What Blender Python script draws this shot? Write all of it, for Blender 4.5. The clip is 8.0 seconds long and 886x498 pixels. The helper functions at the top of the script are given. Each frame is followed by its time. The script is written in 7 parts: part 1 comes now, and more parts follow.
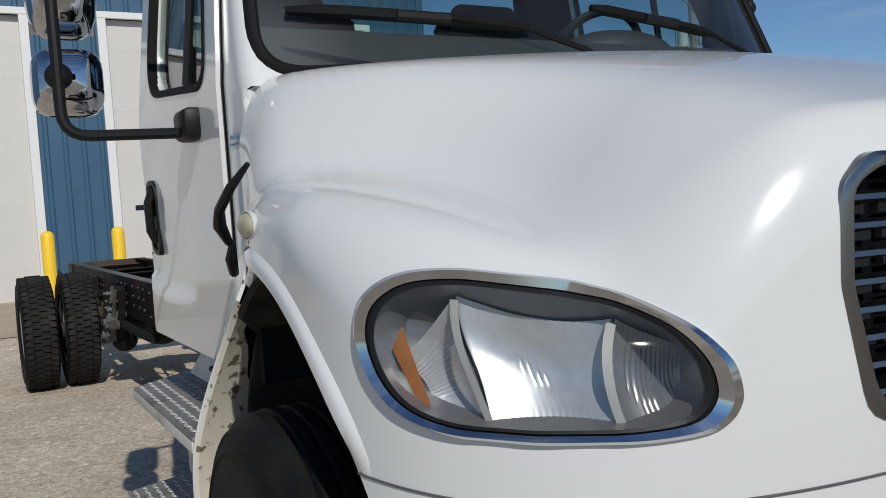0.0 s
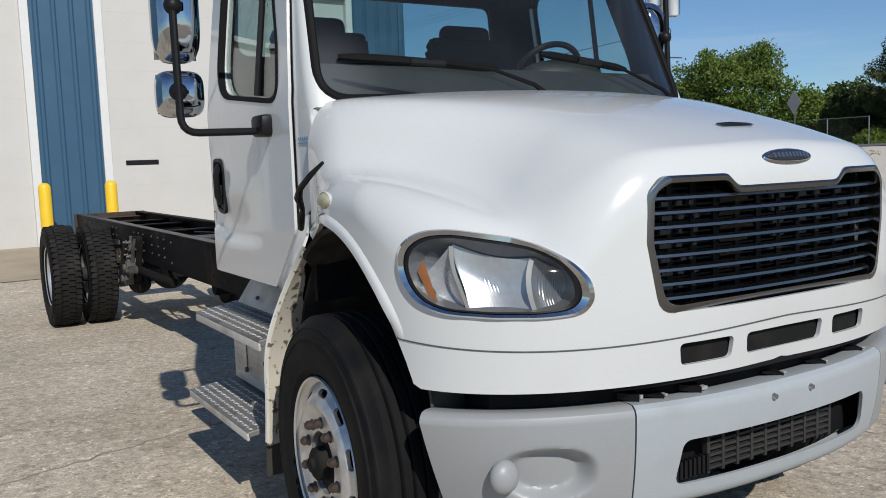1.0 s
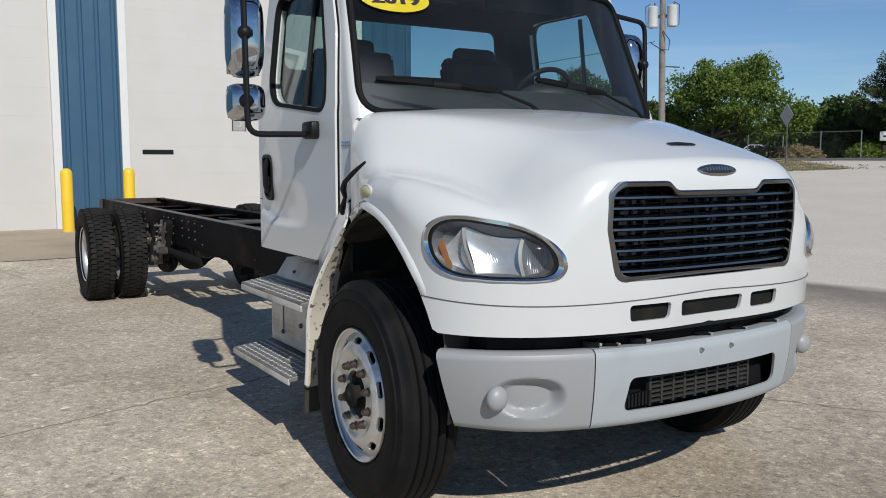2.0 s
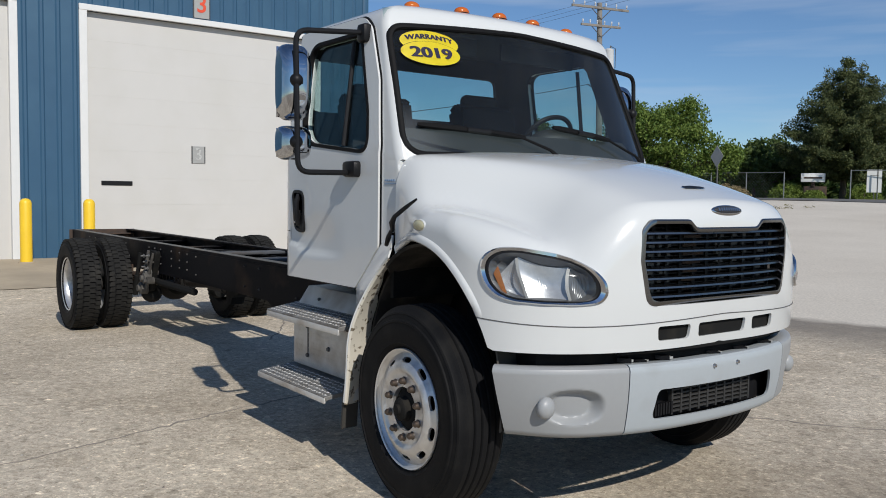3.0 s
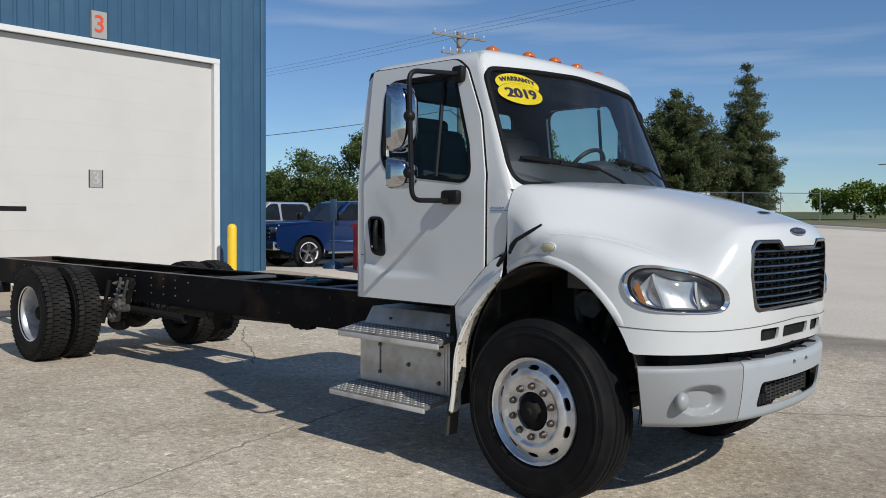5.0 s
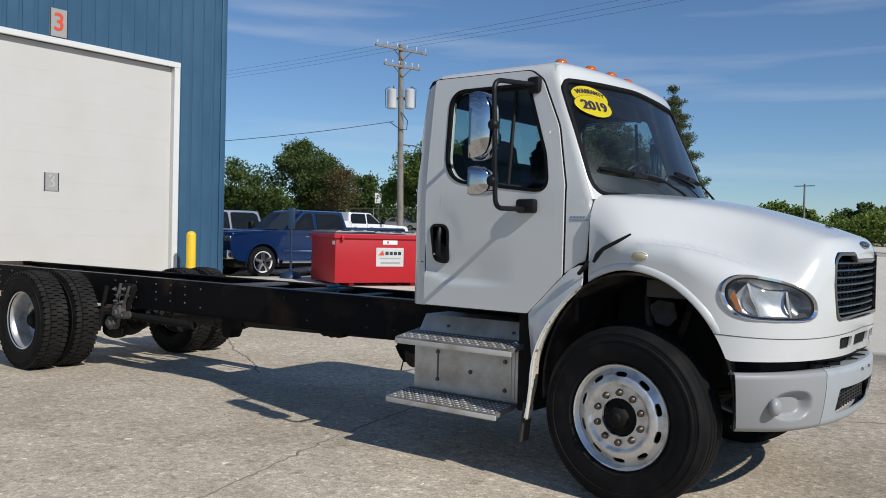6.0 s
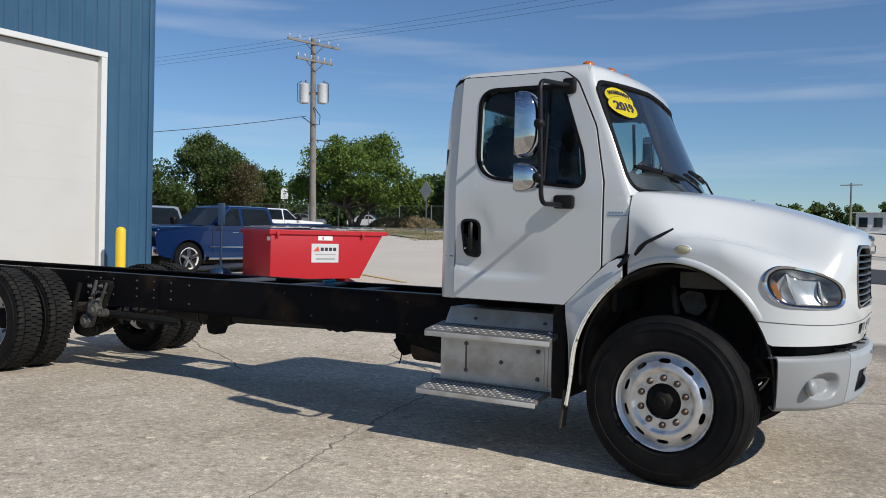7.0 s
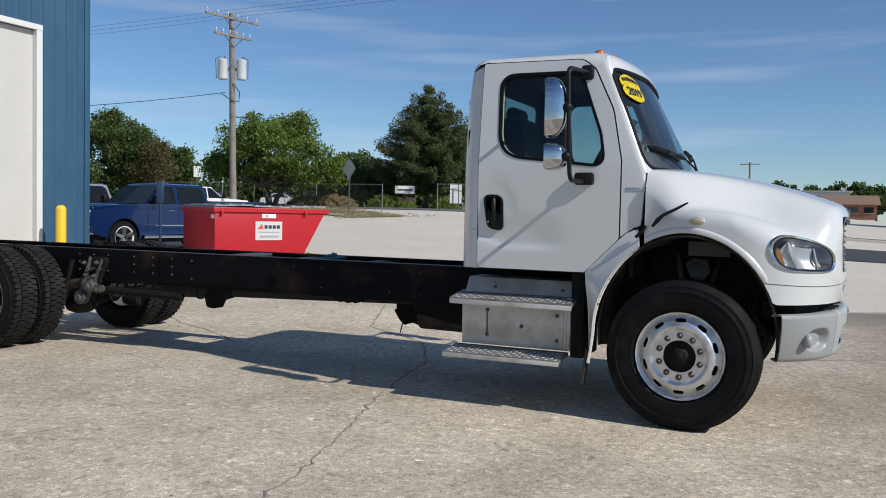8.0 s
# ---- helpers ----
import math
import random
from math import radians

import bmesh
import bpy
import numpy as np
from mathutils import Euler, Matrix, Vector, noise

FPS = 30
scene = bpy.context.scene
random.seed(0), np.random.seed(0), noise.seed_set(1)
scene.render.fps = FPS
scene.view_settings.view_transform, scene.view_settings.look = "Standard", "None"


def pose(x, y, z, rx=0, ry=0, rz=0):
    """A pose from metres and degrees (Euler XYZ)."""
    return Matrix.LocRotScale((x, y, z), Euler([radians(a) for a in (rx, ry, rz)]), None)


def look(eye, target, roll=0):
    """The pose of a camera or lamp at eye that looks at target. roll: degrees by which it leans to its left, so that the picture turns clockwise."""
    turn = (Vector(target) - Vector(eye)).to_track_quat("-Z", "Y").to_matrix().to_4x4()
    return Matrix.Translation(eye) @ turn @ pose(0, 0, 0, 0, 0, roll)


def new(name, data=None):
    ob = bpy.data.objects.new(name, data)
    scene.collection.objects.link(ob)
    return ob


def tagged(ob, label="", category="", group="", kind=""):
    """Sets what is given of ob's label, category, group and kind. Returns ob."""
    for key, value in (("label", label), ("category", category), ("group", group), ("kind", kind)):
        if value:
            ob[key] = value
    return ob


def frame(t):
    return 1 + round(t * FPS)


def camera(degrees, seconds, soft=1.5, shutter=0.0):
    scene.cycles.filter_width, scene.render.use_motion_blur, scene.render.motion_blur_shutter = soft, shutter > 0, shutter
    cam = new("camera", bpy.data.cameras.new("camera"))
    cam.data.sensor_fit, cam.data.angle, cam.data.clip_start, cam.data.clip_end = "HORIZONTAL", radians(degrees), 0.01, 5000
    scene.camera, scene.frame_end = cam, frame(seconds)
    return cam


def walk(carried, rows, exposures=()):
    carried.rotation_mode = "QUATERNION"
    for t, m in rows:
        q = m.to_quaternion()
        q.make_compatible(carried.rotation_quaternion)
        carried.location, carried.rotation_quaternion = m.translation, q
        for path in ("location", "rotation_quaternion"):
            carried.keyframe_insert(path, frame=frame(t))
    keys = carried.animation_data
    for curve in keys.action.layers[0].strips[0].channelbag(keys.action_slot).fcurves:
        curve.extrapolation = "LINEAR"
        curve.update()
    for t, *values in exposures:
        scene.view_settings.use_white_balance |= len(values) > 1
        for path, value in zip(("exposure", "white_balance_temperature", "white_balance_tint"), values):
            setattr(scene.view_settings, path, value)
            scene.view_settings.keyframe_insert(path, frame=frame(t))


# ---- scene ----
cam = camera(55.2, 8.0, soft=0.95)
PATH = [
    (0, (1.733, -1.627, 1.451), (-0.004, -0.641, 1.344), -3.7),
    (0.5, (2.283, -1.928, 1.508), (0.571, -0.910, 1.331), -3.1),
    (1, (2.679, -2.276, 1.547), (0.985, -1.233, 1.342), -2.0),
    (1.5, (3.103, -2.531, 1.534), (1.413, -1.485, 1.309), -0.6),
    (1.7, (3.235, -2.620, 1.558), (1.543, -1.576, 1.335), -0.3),
    (2.8, (3.485, -3.353, 1.572), (1.854, -2.205, 1.432), 0.8),
    (3, (3.454, -3.483, 1.578), (1.850, -2.295, 1.452), 0.8),
    (3.5, (3.500, -3.911, 1.592), (1.957, -2.644, 1.488), 0.3),
    (4, (3.401, -4.267, 1.574), (1.927, -2.918, 1.484), -0.0),
    (4.5, (3.129, -4.608, 1.591), (1.718, -3.193, 1.508), -0.0),
    (6, (2.090, -5.589, 1.536), (0.878, -3.999, 1.499), 1.4),
    (6.5, (1.721, -5.883, 1.512), (0.605, -4.224, 1.481), 1.5),
    (7, (1.404, -6.228, 1.503), (0.393, -4.502, 1.463), 1.4),
    (7.5, (1.151, -6.647, 1.488), (0.247, -4.864, 1.426), 1.3),
    (8, (0.848, -7.029, 1.456), (0.033, -5.205, 1.370), 1.2),
]
walk(cam, [(t, look(eye, target, roll)) for t, eye, target, roll in PATH],
     [(0, -0.17, 6320, 10), (0.5, 0.0, 6320, 10), (1, 0.02, 6320, 10), (3, 0.03, 6320, 10), (4.5, 0.03, 6320, 10), (6, 0.07, 6320, 10), (7.5, 0.12, 6320, 10), (8, 0.15, 6320, 10)])

# ---- light ----
SUN = Vector((1.0, -0.2, 0.79)).normalized()
world = bpy.data.worlds.new("sky")
scene.world = world
world.use_nodes = True
wn, wl = world.node_tree.nodes, world.node_tree.links
sky = wn.new("ShaderNodeTexSky")
sky.sky_type = "NISHITA"
sky.sun_disc = False
sky.sun_elevation = math.asin(SUN.z)
sky.sun_rotation = math.atan2(SUN.x, SUN.y)
sky.air_density, sky.dust_density, sky.ozone_density = 1.0, 0.12, 2.2
sky.altitude = 900
wn["Background"].inputs["Strength"].default_value = 0.072
# thin high cloud drawn out along the sky, and the clear blue of a dry morning
coord, stretch, wisp, veil = wn.new("ShaderNodeTexCoord"), wn.new("ShaderNodeMapping"), wn.new("ShaderNodeTexNoise"), wn.new("ShaderNodeMapRange")
stretch.inputs["Scale"].default_value = (1.2, 1.6, 16.0)
stretch.inputs["Rotation"].default_value = (radians(4), radians(3), radians(20))
wl.new(coord.outputs["Generated"], stretch.inputs["Vector"])
wl.new(stretch.outputs["Vector"], wisp.inputs["Vector"])
wisp.inputs["Scale"].default_value, wisp.inputs["Detail"].default_value, wisp.inputs["Roughness"].default_value = 1.6, 5, 0.5
veil.inputs["From Min"].default_value, veil.inputs["From Max"].default_value = 0.52, 0.80
veil.inputs["To Min"].default_value, veil.inputs["To Max"].default_value = 0.0, 0.42
wl.new(wisp.outputs["Fac"], veil.inputs["Value"])
blue, cloud = wn.new("ShaderNodeMix"), wn.new("ShaderNodeMix")
blue.data_type = cloud.data_type = "RGBA"
blue.blend_type = "MULTIPLY"
blue.inputs["Factor"].default_value = 1.0
blue.inputs["B"].default_value = (0.84, 1.015, 1.19, 1)
wl.new(sky.outputs["Color"], blue.inputs["A"])
wl.new(blue.outputs["Result"], cloud.inputs["A"])
cloud.inputs["B"].default_value = (8.4, 9.0, 9.8, 1)
wl.new(veil.outputs["Result"], cloud.inputs["Factor"])
wl.new(cloud.outputs["Result"], wn["Background"].inputs["Color"])
sun = new("sun", bpy.data.lights.new("sun", "SUN"))
sun.data.energy, sun.data.angle, sun.data.color = 3.75, radians(0.55), (1.0, 0.945, 0.86)
sun.matrix_world = look(SUN * 60, (0, 0, 0))

# ---- materials ----
def mat(name, color, rough=0.5, metal=0.0, var=0.12, scale=6.0, bump=0.0, bscale=60.0, tint=None, tscale=1.5, tmin=0.55, tmax=0.75,
        coat=0.0, rnd=0.0, rvar=0.1, spec=0.5):
    """A procedural surface: base colour with fine grain, broad stains towards tint, and a fine relief."""
    m = bpy.data.materials.new(name)
    m.use_nodes = True
    n, l = m.node_tree.nodes, m.node_tree.links
    b = n["Principled BSDF"]
    co = n.new("ShaderNodeTexCoord")
    g = n.new("ShaderNodeTexNoise")
    g.inputs["Scale"].default_value, g.inputs["Detail"].default_value = scale, 6
    l.new(co.outputs["Object"], g.inputs["Vector"])
    mr = n.new("ShaderNodeMapRange")
    mr.inputs["To Min"].default_value, mr.inputs["To Max"].default_value = 1 - var, 1 + var
    l.new(g.outputs["Fac"], mr.inputs["Value"])
    mix = n.new("ShaderNodeMix")
    mix.data_type, mix.blend_type = "RGBA", "MULTIPLY"
    mix.inputs["Factor"].default_value = 1
    mix.inputs["A"].default_value = (*color, 1)
    l.new(mr.outputs["Result"], mix.inputs["B"])
    out = mix.outputs["Result"]
    if tint:
        s = n.new("ShaderNodeTexNoise")
        s.inputs["Scale"].default_value, s.inputs["Detail"].default_value = tscale, 8
        l.new(co.outputs["Object"], s.inputs["Vector"])
        r = n.new("ShaderNodeMapRange")
        r.inputs["From Min"].default_value, r.inputs["From Max"].default_value = tmin, tmax
        l.new(s.outputs["Fac"], r.inputs["Value"])
        mx = n.new("ShaderNodeMix")
        mx.data_type = "RGBA"
        l.new(r.outputs["Result"], mx.inputs["Factor"])
        l.new(out, mx.inputs["A"])
        mx.inputs["B"].default_value = (*tint, 1)
        out = mx.outputs["Result"]
    if rnd:
        oi = n.new("ShaderNodeObjectInfo")
        rr = n.new("ShaderNodeMapRange")
        rr.inputs["To Min"].default_value, rr.inputs["To Max"].default_value = 1 - rnd, 1 + rnd
        l.new(oi.outputs["Random"], rr.inputs["Value"])
        mm = n.new("ShaderNodeMix")
        mm.data_type, mm.blend_type = "RGBA", "MULTIPLY"
        mm.inputs["Factor"].default_value = 1
        l.new(out, mm.inputs["A"])
        l.new(rr.outputs["Result"], mm.inputs["B"])
        out = mm.outputs["Result"]
    l.new(out, b.inputs["Base Color"])
    rm = n.new("ShaderNodeMapRange")
    rm.inputs["To Min"].default_value, rm.inputs["To Max"].default_value = max(0.02, rough * (1 - rvar)), min(1, rough * (1 + rvar))
    l.new(g.outputs["Fac"], rm.inputs["Value"])
    l.new(rm.outputs["Result"], b.inputs["Roughness"])
    b.inputs["Metallic"].default_value = metal
    b.inputs["Specular IOR Level"].default_value = spec
    b.inputs["Coat Weight"].default_value = coat
    b.inputs["Coat Roughness"].default_value = 0.04
    if bump:
        bt = n.new("ShaderNodeTexNoise")
        bt.inputs["Scale"].default_value, bt.inputs["Detail"].default_value = bscale, 4
        l.new(co.outputs["Object"], bt.inputs["Vector"])
        bp = n.new("ShaderNodeBump")
        bp.inputs["Strength"].default_value, bp.inputs["Distance"].default_value = bump, 0.01
        l.new(bt.outputs["Fac"], bp.inputs["Height"])
        l.new(bp.outputs["Normal"], b.inputs["Normal"])
    return m


def glass(name, color, rough=0.02, dust_haze=0.0, corner=None):
    """Clear pane: transmission, with its real reflection; optional painted haze and corner glare."""
    m = bpy.data.materials.new(name)
    m.use_nodes = True
    n, l = m.node_tree.nodes, m.node_tree.links
    n.remove(n["Principled BSDF"])
    t = n.new("ShaderNodeBsdfTransparent")
    t.inputs["Color"].default_value = (*color, 1)
    g = n.new("ShaderNodeBsdfGlossy")
    g.inputs["Roughness"].default_value = rough
    f = n.new("ShaderNodeLayerWeight")
    f.inputs["Blend"].default_value = 0.5
    pw = n.new("ShaderNodeMath")
    pw.operation = "POWER"
    pw.inputs[1].default_value = 4.0
    l.new(f.outputs["Facing"], pw.inputs[0])
    ma = n.new("ShaderNodeMath")
    ma.operation = "MULTIPLY_ADD"
    ma.inputs[1].default_value, ma.inputs[2].default_value = 0.9, 0.028
    l.new(pw.outputs["Value"], ma.inputs[0])
    mx = n.new("ShaderNodeMixShader")
    l.new(ma.outputs["Value"], mx.inputs["Fac"])
    l.new(t.outputs["BSDF"], mx.inputs[1])
    l.new(g.outputs["BSDF"], mx.inputs[2])
    out = mx.outputs["Shader"]
    if dust_haze:
        # thin dusty film; the haze of reflected sky is also put into it
        d = n.new("ShaderNodeBsdfDiffuse")
        d.inputs["Color"].default_value = (0.55, 0.58, 0.60, 1)
        tx, co, rg, md = n.new("ShaderNodeTexNoise"), n.new("ShaderNodeTexCoord"), n.new("ShaderNodeMapRange"), n.new("ShaderNodeMixShader")
        l.new(co.outputs["Object"], tx.inputs["Vector"])
        tx.inputs["Scale"].default_value, tx.inputs["Detail"].default_value = 2.0, 6
        rg.inputs["From Min"].default_value, rg.inputs["From Max"].default_value = 0.3, 0.75
        rg.inputs["To Min"].default_value, rg.inputs["To Max"].default_value = dust_haze * 0.4, dust_haze * 1.8
        l.new(tx.outputs["Fac"], rg.inputs["Value"])
        film = rg.outputs["Result"]
        if corner:
            # pale corner patch: the sunlit hood's reflection put in as diffuse colour
            ds, cr, ad = n.new("ShaderNodeVectorMath"), n.new("ShaderNodeMapRange"), n.new("ShaderNodeMath")
            ds.operation = "DISTANCE"
            l.new(co.outputs["Object"], ds.inputs[0])
            ds.inputs[1].default_value = corner
            cr.interpolation_type = "SMOOTHERSTEP"
            cr.inputs["From Min"].default_value, cr.inputs["From Max"].default_value = 0.36, 0.0
            cr.inputs["To Min"].default_value, cr.inputs["To Max"].default_value = 0.0, 0.10
            l.new(ds.outputs["Value"], cr.inputs["Value"])
            ad.operation = "ADD"
            l.new(film, ad.inputs[0])
            l.new(cr.outputs["Result"], ad.inputs[1])
            film = ad.outputs["Value"]
        l.new(film, md.inputs["Fac"])
        l.new(out, md.inputs[1])
        l.new(d.outputs["BSDF"], md.inputs[2])
        out = md.outputs["Shader"]
    l.new(out, n["Material Output"].inputs["Surface"])
    return m


WHITE = mat("white_paint", (0.633, 0.644, 0.630), 0.20, var=0.015, scale=3, tint=(0.58, 0.585, 0.565), tscale=2.2, tmin=0.6, tmax=0.95, coat=0.6)
BUMPER_GREY = mat("bumper_paint", (0.37, 0.40, 0.415), 0.38, var=0.03, scale=40, tint=(0.31, 0.32, 0.32), tscale=5, tmin=0.55, tmax=0.9)
CAP_GREY = mat("bumper_cap_plastic", (0.305, 0.313, 0.315), 0.42, var=0.03, scale=40, tint=(0.30, 0.30, 0.305), tscale=5, tmin=0.55, tmax=0.9, bump=0.02, bscale=200)
LAMPCHROME = mat("lamp_chrome", (0.60, 0.61, 0.63), 0.10, 1.0, var=0.04)
REFLECTOR = mat("lamp_reflector", (0.52, 0.53, 0.54), 0.34, 0.55, var=0.2, scale=45)
LAMPGREY = mat("lamp_housing", (0.22, 0.225, 0.23), 0.30, 0.6, var=0.2, scale=30)
CHROME = mat("chrome", (0.53, 0.54, 0.56), 0.06, 1.0, var=0.02)
SATIN = mat("satin_metal", (0.55, 0.55, 0.56), 0.25, 1.0, var=0.06, scale=30)
DARKCHROME = mat("dark_chrome", (0.25, 0.25, 0.25), 0.20, 1.0, var=0.05, scale=30)
SLAT = mat("slat_metal", (0.21, 0.212, 0.22), 0.28, 1.0, var=0.06, scale=30)
ALU = mat("cast_aluminium", (0.66, 0.66, 0.655), 0.40, 0.8, var=0.12, scale=30, tint=(0.32, 0.30, 0.28), tscale=9, tmin=0.52, tmax=0.8, bump=0.1, bscale=90)
STEPALU = mat("step_aluminium", (0.60, 0.585, 0.55), 0.45, 0.35, var=0.15, scale=14, tint=(0.36, 0.31, 0.25), tscale=5, tmin=0.48, tmax=0.78, bump=0.12, bscale=70)
TREAD = mat("tread_base", (0.26, 0.255, 0.245), 0.55, 0.5, var=0.2, scale=20, tint=(0.15, 0.135, 0.115), tscale=7, tmin=0.45, tmax=0.75)
BLACK = mat("black_plastic", (0.010, 0.010, 0.011), 0.45, var=0.2, scale=20, bump=0.05, bscale=250, spec=0.2)
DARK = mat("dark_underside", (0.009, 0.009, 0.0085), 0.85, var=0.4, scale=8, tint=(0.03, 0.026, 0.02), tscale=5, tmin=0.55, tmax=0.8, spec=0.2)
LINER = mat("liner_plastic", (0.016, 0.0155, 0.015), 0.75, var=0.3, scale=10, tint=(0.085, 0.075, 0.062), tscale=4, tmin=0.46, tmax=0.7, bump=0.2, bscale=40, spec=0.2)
RUBBER = mat("tyre_rubber", (0.009, 0.009, 0.0095), 0.65, var=0.25, scale=14, tint=(0.024, 0.0225, 0.020), tscale=5, tmin=0.5, tmax=0.85, bump=0.1, bscale=120, spec=0.10)
TREADRUBBER = mat("dusty_tread_rubber", (0.018, 0.0175, 0.0165), 0.8, var=0.3, scale=14, tint=(0.036, 0.034, 0.030), tscale=5, tmin=0.48, tmax=0.75, spec=0.1)
FRAME = mat("frame_paint", (0.007, 0.007, 0.0085), 0.6, var=0.3, scale=7, tint=(0.05, 0.031, 0.02), tscale=2.0, tmin=0.53, tmax=0.76, bump=0.08, bscale=60, spec=0.06)
DUSTY = mat("dusty_casting", (0.028, 0.025, 0.022), 0.85, var=0.4, scale=14, tint=(0.016, 0.014, 0.013), tscale=9, tmin=0.45, tmax=0.7, bump=0.3, bscale=60)
RUST = mat("rusty_steel", (0.05, 0.035, 0.027), 0.85, var=0.4, scale=12, tint=(0.10, 0.055, 0.03), tscale=6, tmin=0.45, tmax=0.7, bump=0.3, bscale=60)
GREYSTEEL = mat("grey_steel", (0.11, 0.108, 0.105), 0.6, 0.3, var=0.25, scale=12, tint=(0.09, 0.06, 0.04), tscale=5, tmin=0.55, tmax=0.8)
DIRTYWHITE = mat("dirty_white_panel", (0.62, 0.58, 0.49), 0.6, var=0.1, scale=8, tint=(0.15, 0.12, 0.08), tscale=26, tmin=0.56, tmax=0.62, bump=0.1)
FLAP = mat("mud_flap_rubber", (0.04, 0.037, 0.032), 0.85, var=0.3, scale=12, tint=(0.04, 0.036, 0.03), tscale=8, tmin=0.5, tmax=0.7)
RAILSHEEN = mat("rail_top_sheen", (0.022, 0.021, 0.020), 0.4, var=0.3, scale=9, tint=(0.07, 0.06, 0.05), tscale=5, tmin=0.5, tmax=0.75)
WELLGREY = mat("arch_inner_grey", (0.085, 0.079, 0.070), 0.85, var=0.35, scale=9, tint=(0.03, 0.027, 0.023), tscale=6, tmin=0.5, tmax=0.7)
NUT = mat("lug_nut_steel", (0.12, 0.10, 0.083), 0.45, 0.7, var=0.35, scale=30, tint=(0.09, 0.06, 0.04), tscale=30, tmin=0.45, tmax=0.65)
DUSTYBOLT = mat("dusty_bolt", (0.042, 0.040, 0.037), 0.7, var=0.4, scale=3, rnd=0.5)
STRAP = mat("strap_paint", (0.075, 0.08, 0.088), 0.55, var=0.25, scale=9, tint=(0.05, 0.04, 0.03), tscale=4, tmin=0.5, tmax=0.75)
DULL_AMBER = mat("dull_amber_lens", (0.42, 0.15, 0.04), 0.3, var=0.15, scale=40)
AMBER = mat("amber_lens", (0.52, 0.12, 0.015), 0.18, var=0.1, scale=40)
MARKER = mat("yellowed_lens", (0.42, 0.40, 0.27), 0.3, var=0.15, scale=50, tint=(0.3, 0.27, 0.15), tscale=20)
SEAT = mat("seat_cloth", (0.02, 0.021, 0.024), 0.9, var=0.2, scale=60)
INTERIOR = mat("interior_grey", (0.028, 0.028, 0.031), 0.8, var=0.15, scale=12)
DASH = mat("dash_plastic", (0.024, 0.026, 0.027), 0.6, var=0.15, scale=20)
GLASS = glass("window_glass", (0.76, 0.83, 0.82))
WINDSHIELD = glass("windshield_glass", (0.68, 0.80, 0.79), 0.02, 0.015, (-0.36, -0.95, 1.82))
SEAL = mat("rubber_seal", (0.009, 0.009, 0.0095), 0.6, var=0.2, scale=30, spec=0.08)
LENS = glass("lamp_lens", (0.86, 0.88, 0.89), 0.04, 0.012)
YELLOW_FILM = mat("yellow_film", (0.95, 0.80, 0.02), 0.5, var=0.02)
NAVY = mat("navy_ink", (0.012, 0.010, 0.04), 0.8, var=0.02)
BLUE_INK = mat("blue_ink", (0.17, 0.26, 0.40), 0.5, var=0.02)
TEAL = mat("teal_plastic", (0.02, 0.20, 0.26), 0.5, var=0.1)
BLUE_METAL = mat("blue_steel_siding", (0.027, 0.084, 0.152), 0.5, var=0.10, scale=2.5, tint=(0.043, 0.112, 0.18), tscale=0.7, tmin=0.45, tmax=0.8)
DOORWHITE = mat("door_white", (0.545, 0.53, 0.50), 0.55, var=0.02, scale=4, tint=(0.51, 0.495, 0.455), tscale=1.2, tmin=0.45, tmax=0.9)
TRIMWHITE = mat("trim_white", (0.66, 0.66, 0.64), 0.5, var=0.05, scale=6)
YELLOW = mat("bollard_yellow", (0.80, 0.52, 0.02), 0.45, var=0.08, scale=8, tint=(0.55, 0.36, 0.05), tscale=5, tmin=0.6, tmax=0.8)
RED_INK = mat("red_orange_ink", (0.66, 0.07, 0.025), 0.5, var=0.05)
SIGNGREY = mat("sign_grey", (0.33, 0.33, 0.315), 0.5, var=0.08, scale=20)
FADED_INK = mat("faded_ink", (0.46, 0.46, 0.44), 0.6, var=0.08, scale=20, tint=(0.30, 0.30, 0.29), tscale=22, tmin=0.5, tmax=0.62)
SIGNWHITE = mat("sign_white", (0.78, 0.78, 0.76), 0.5, var=0.04)
BLACK_INK = mat("black_ink", (0.02, 0.02, 0.025), 0.6, var=0.05)
CONCRETE = mat("apron_concrete", (0.40, 0.33, 0.235), 0.9, var=0.15, scale=9, tint=(0.30, 0.25, 0.18), tscale=1.0, tmin=0.45, tmax=0.75, bump=0.3, bscale=40)


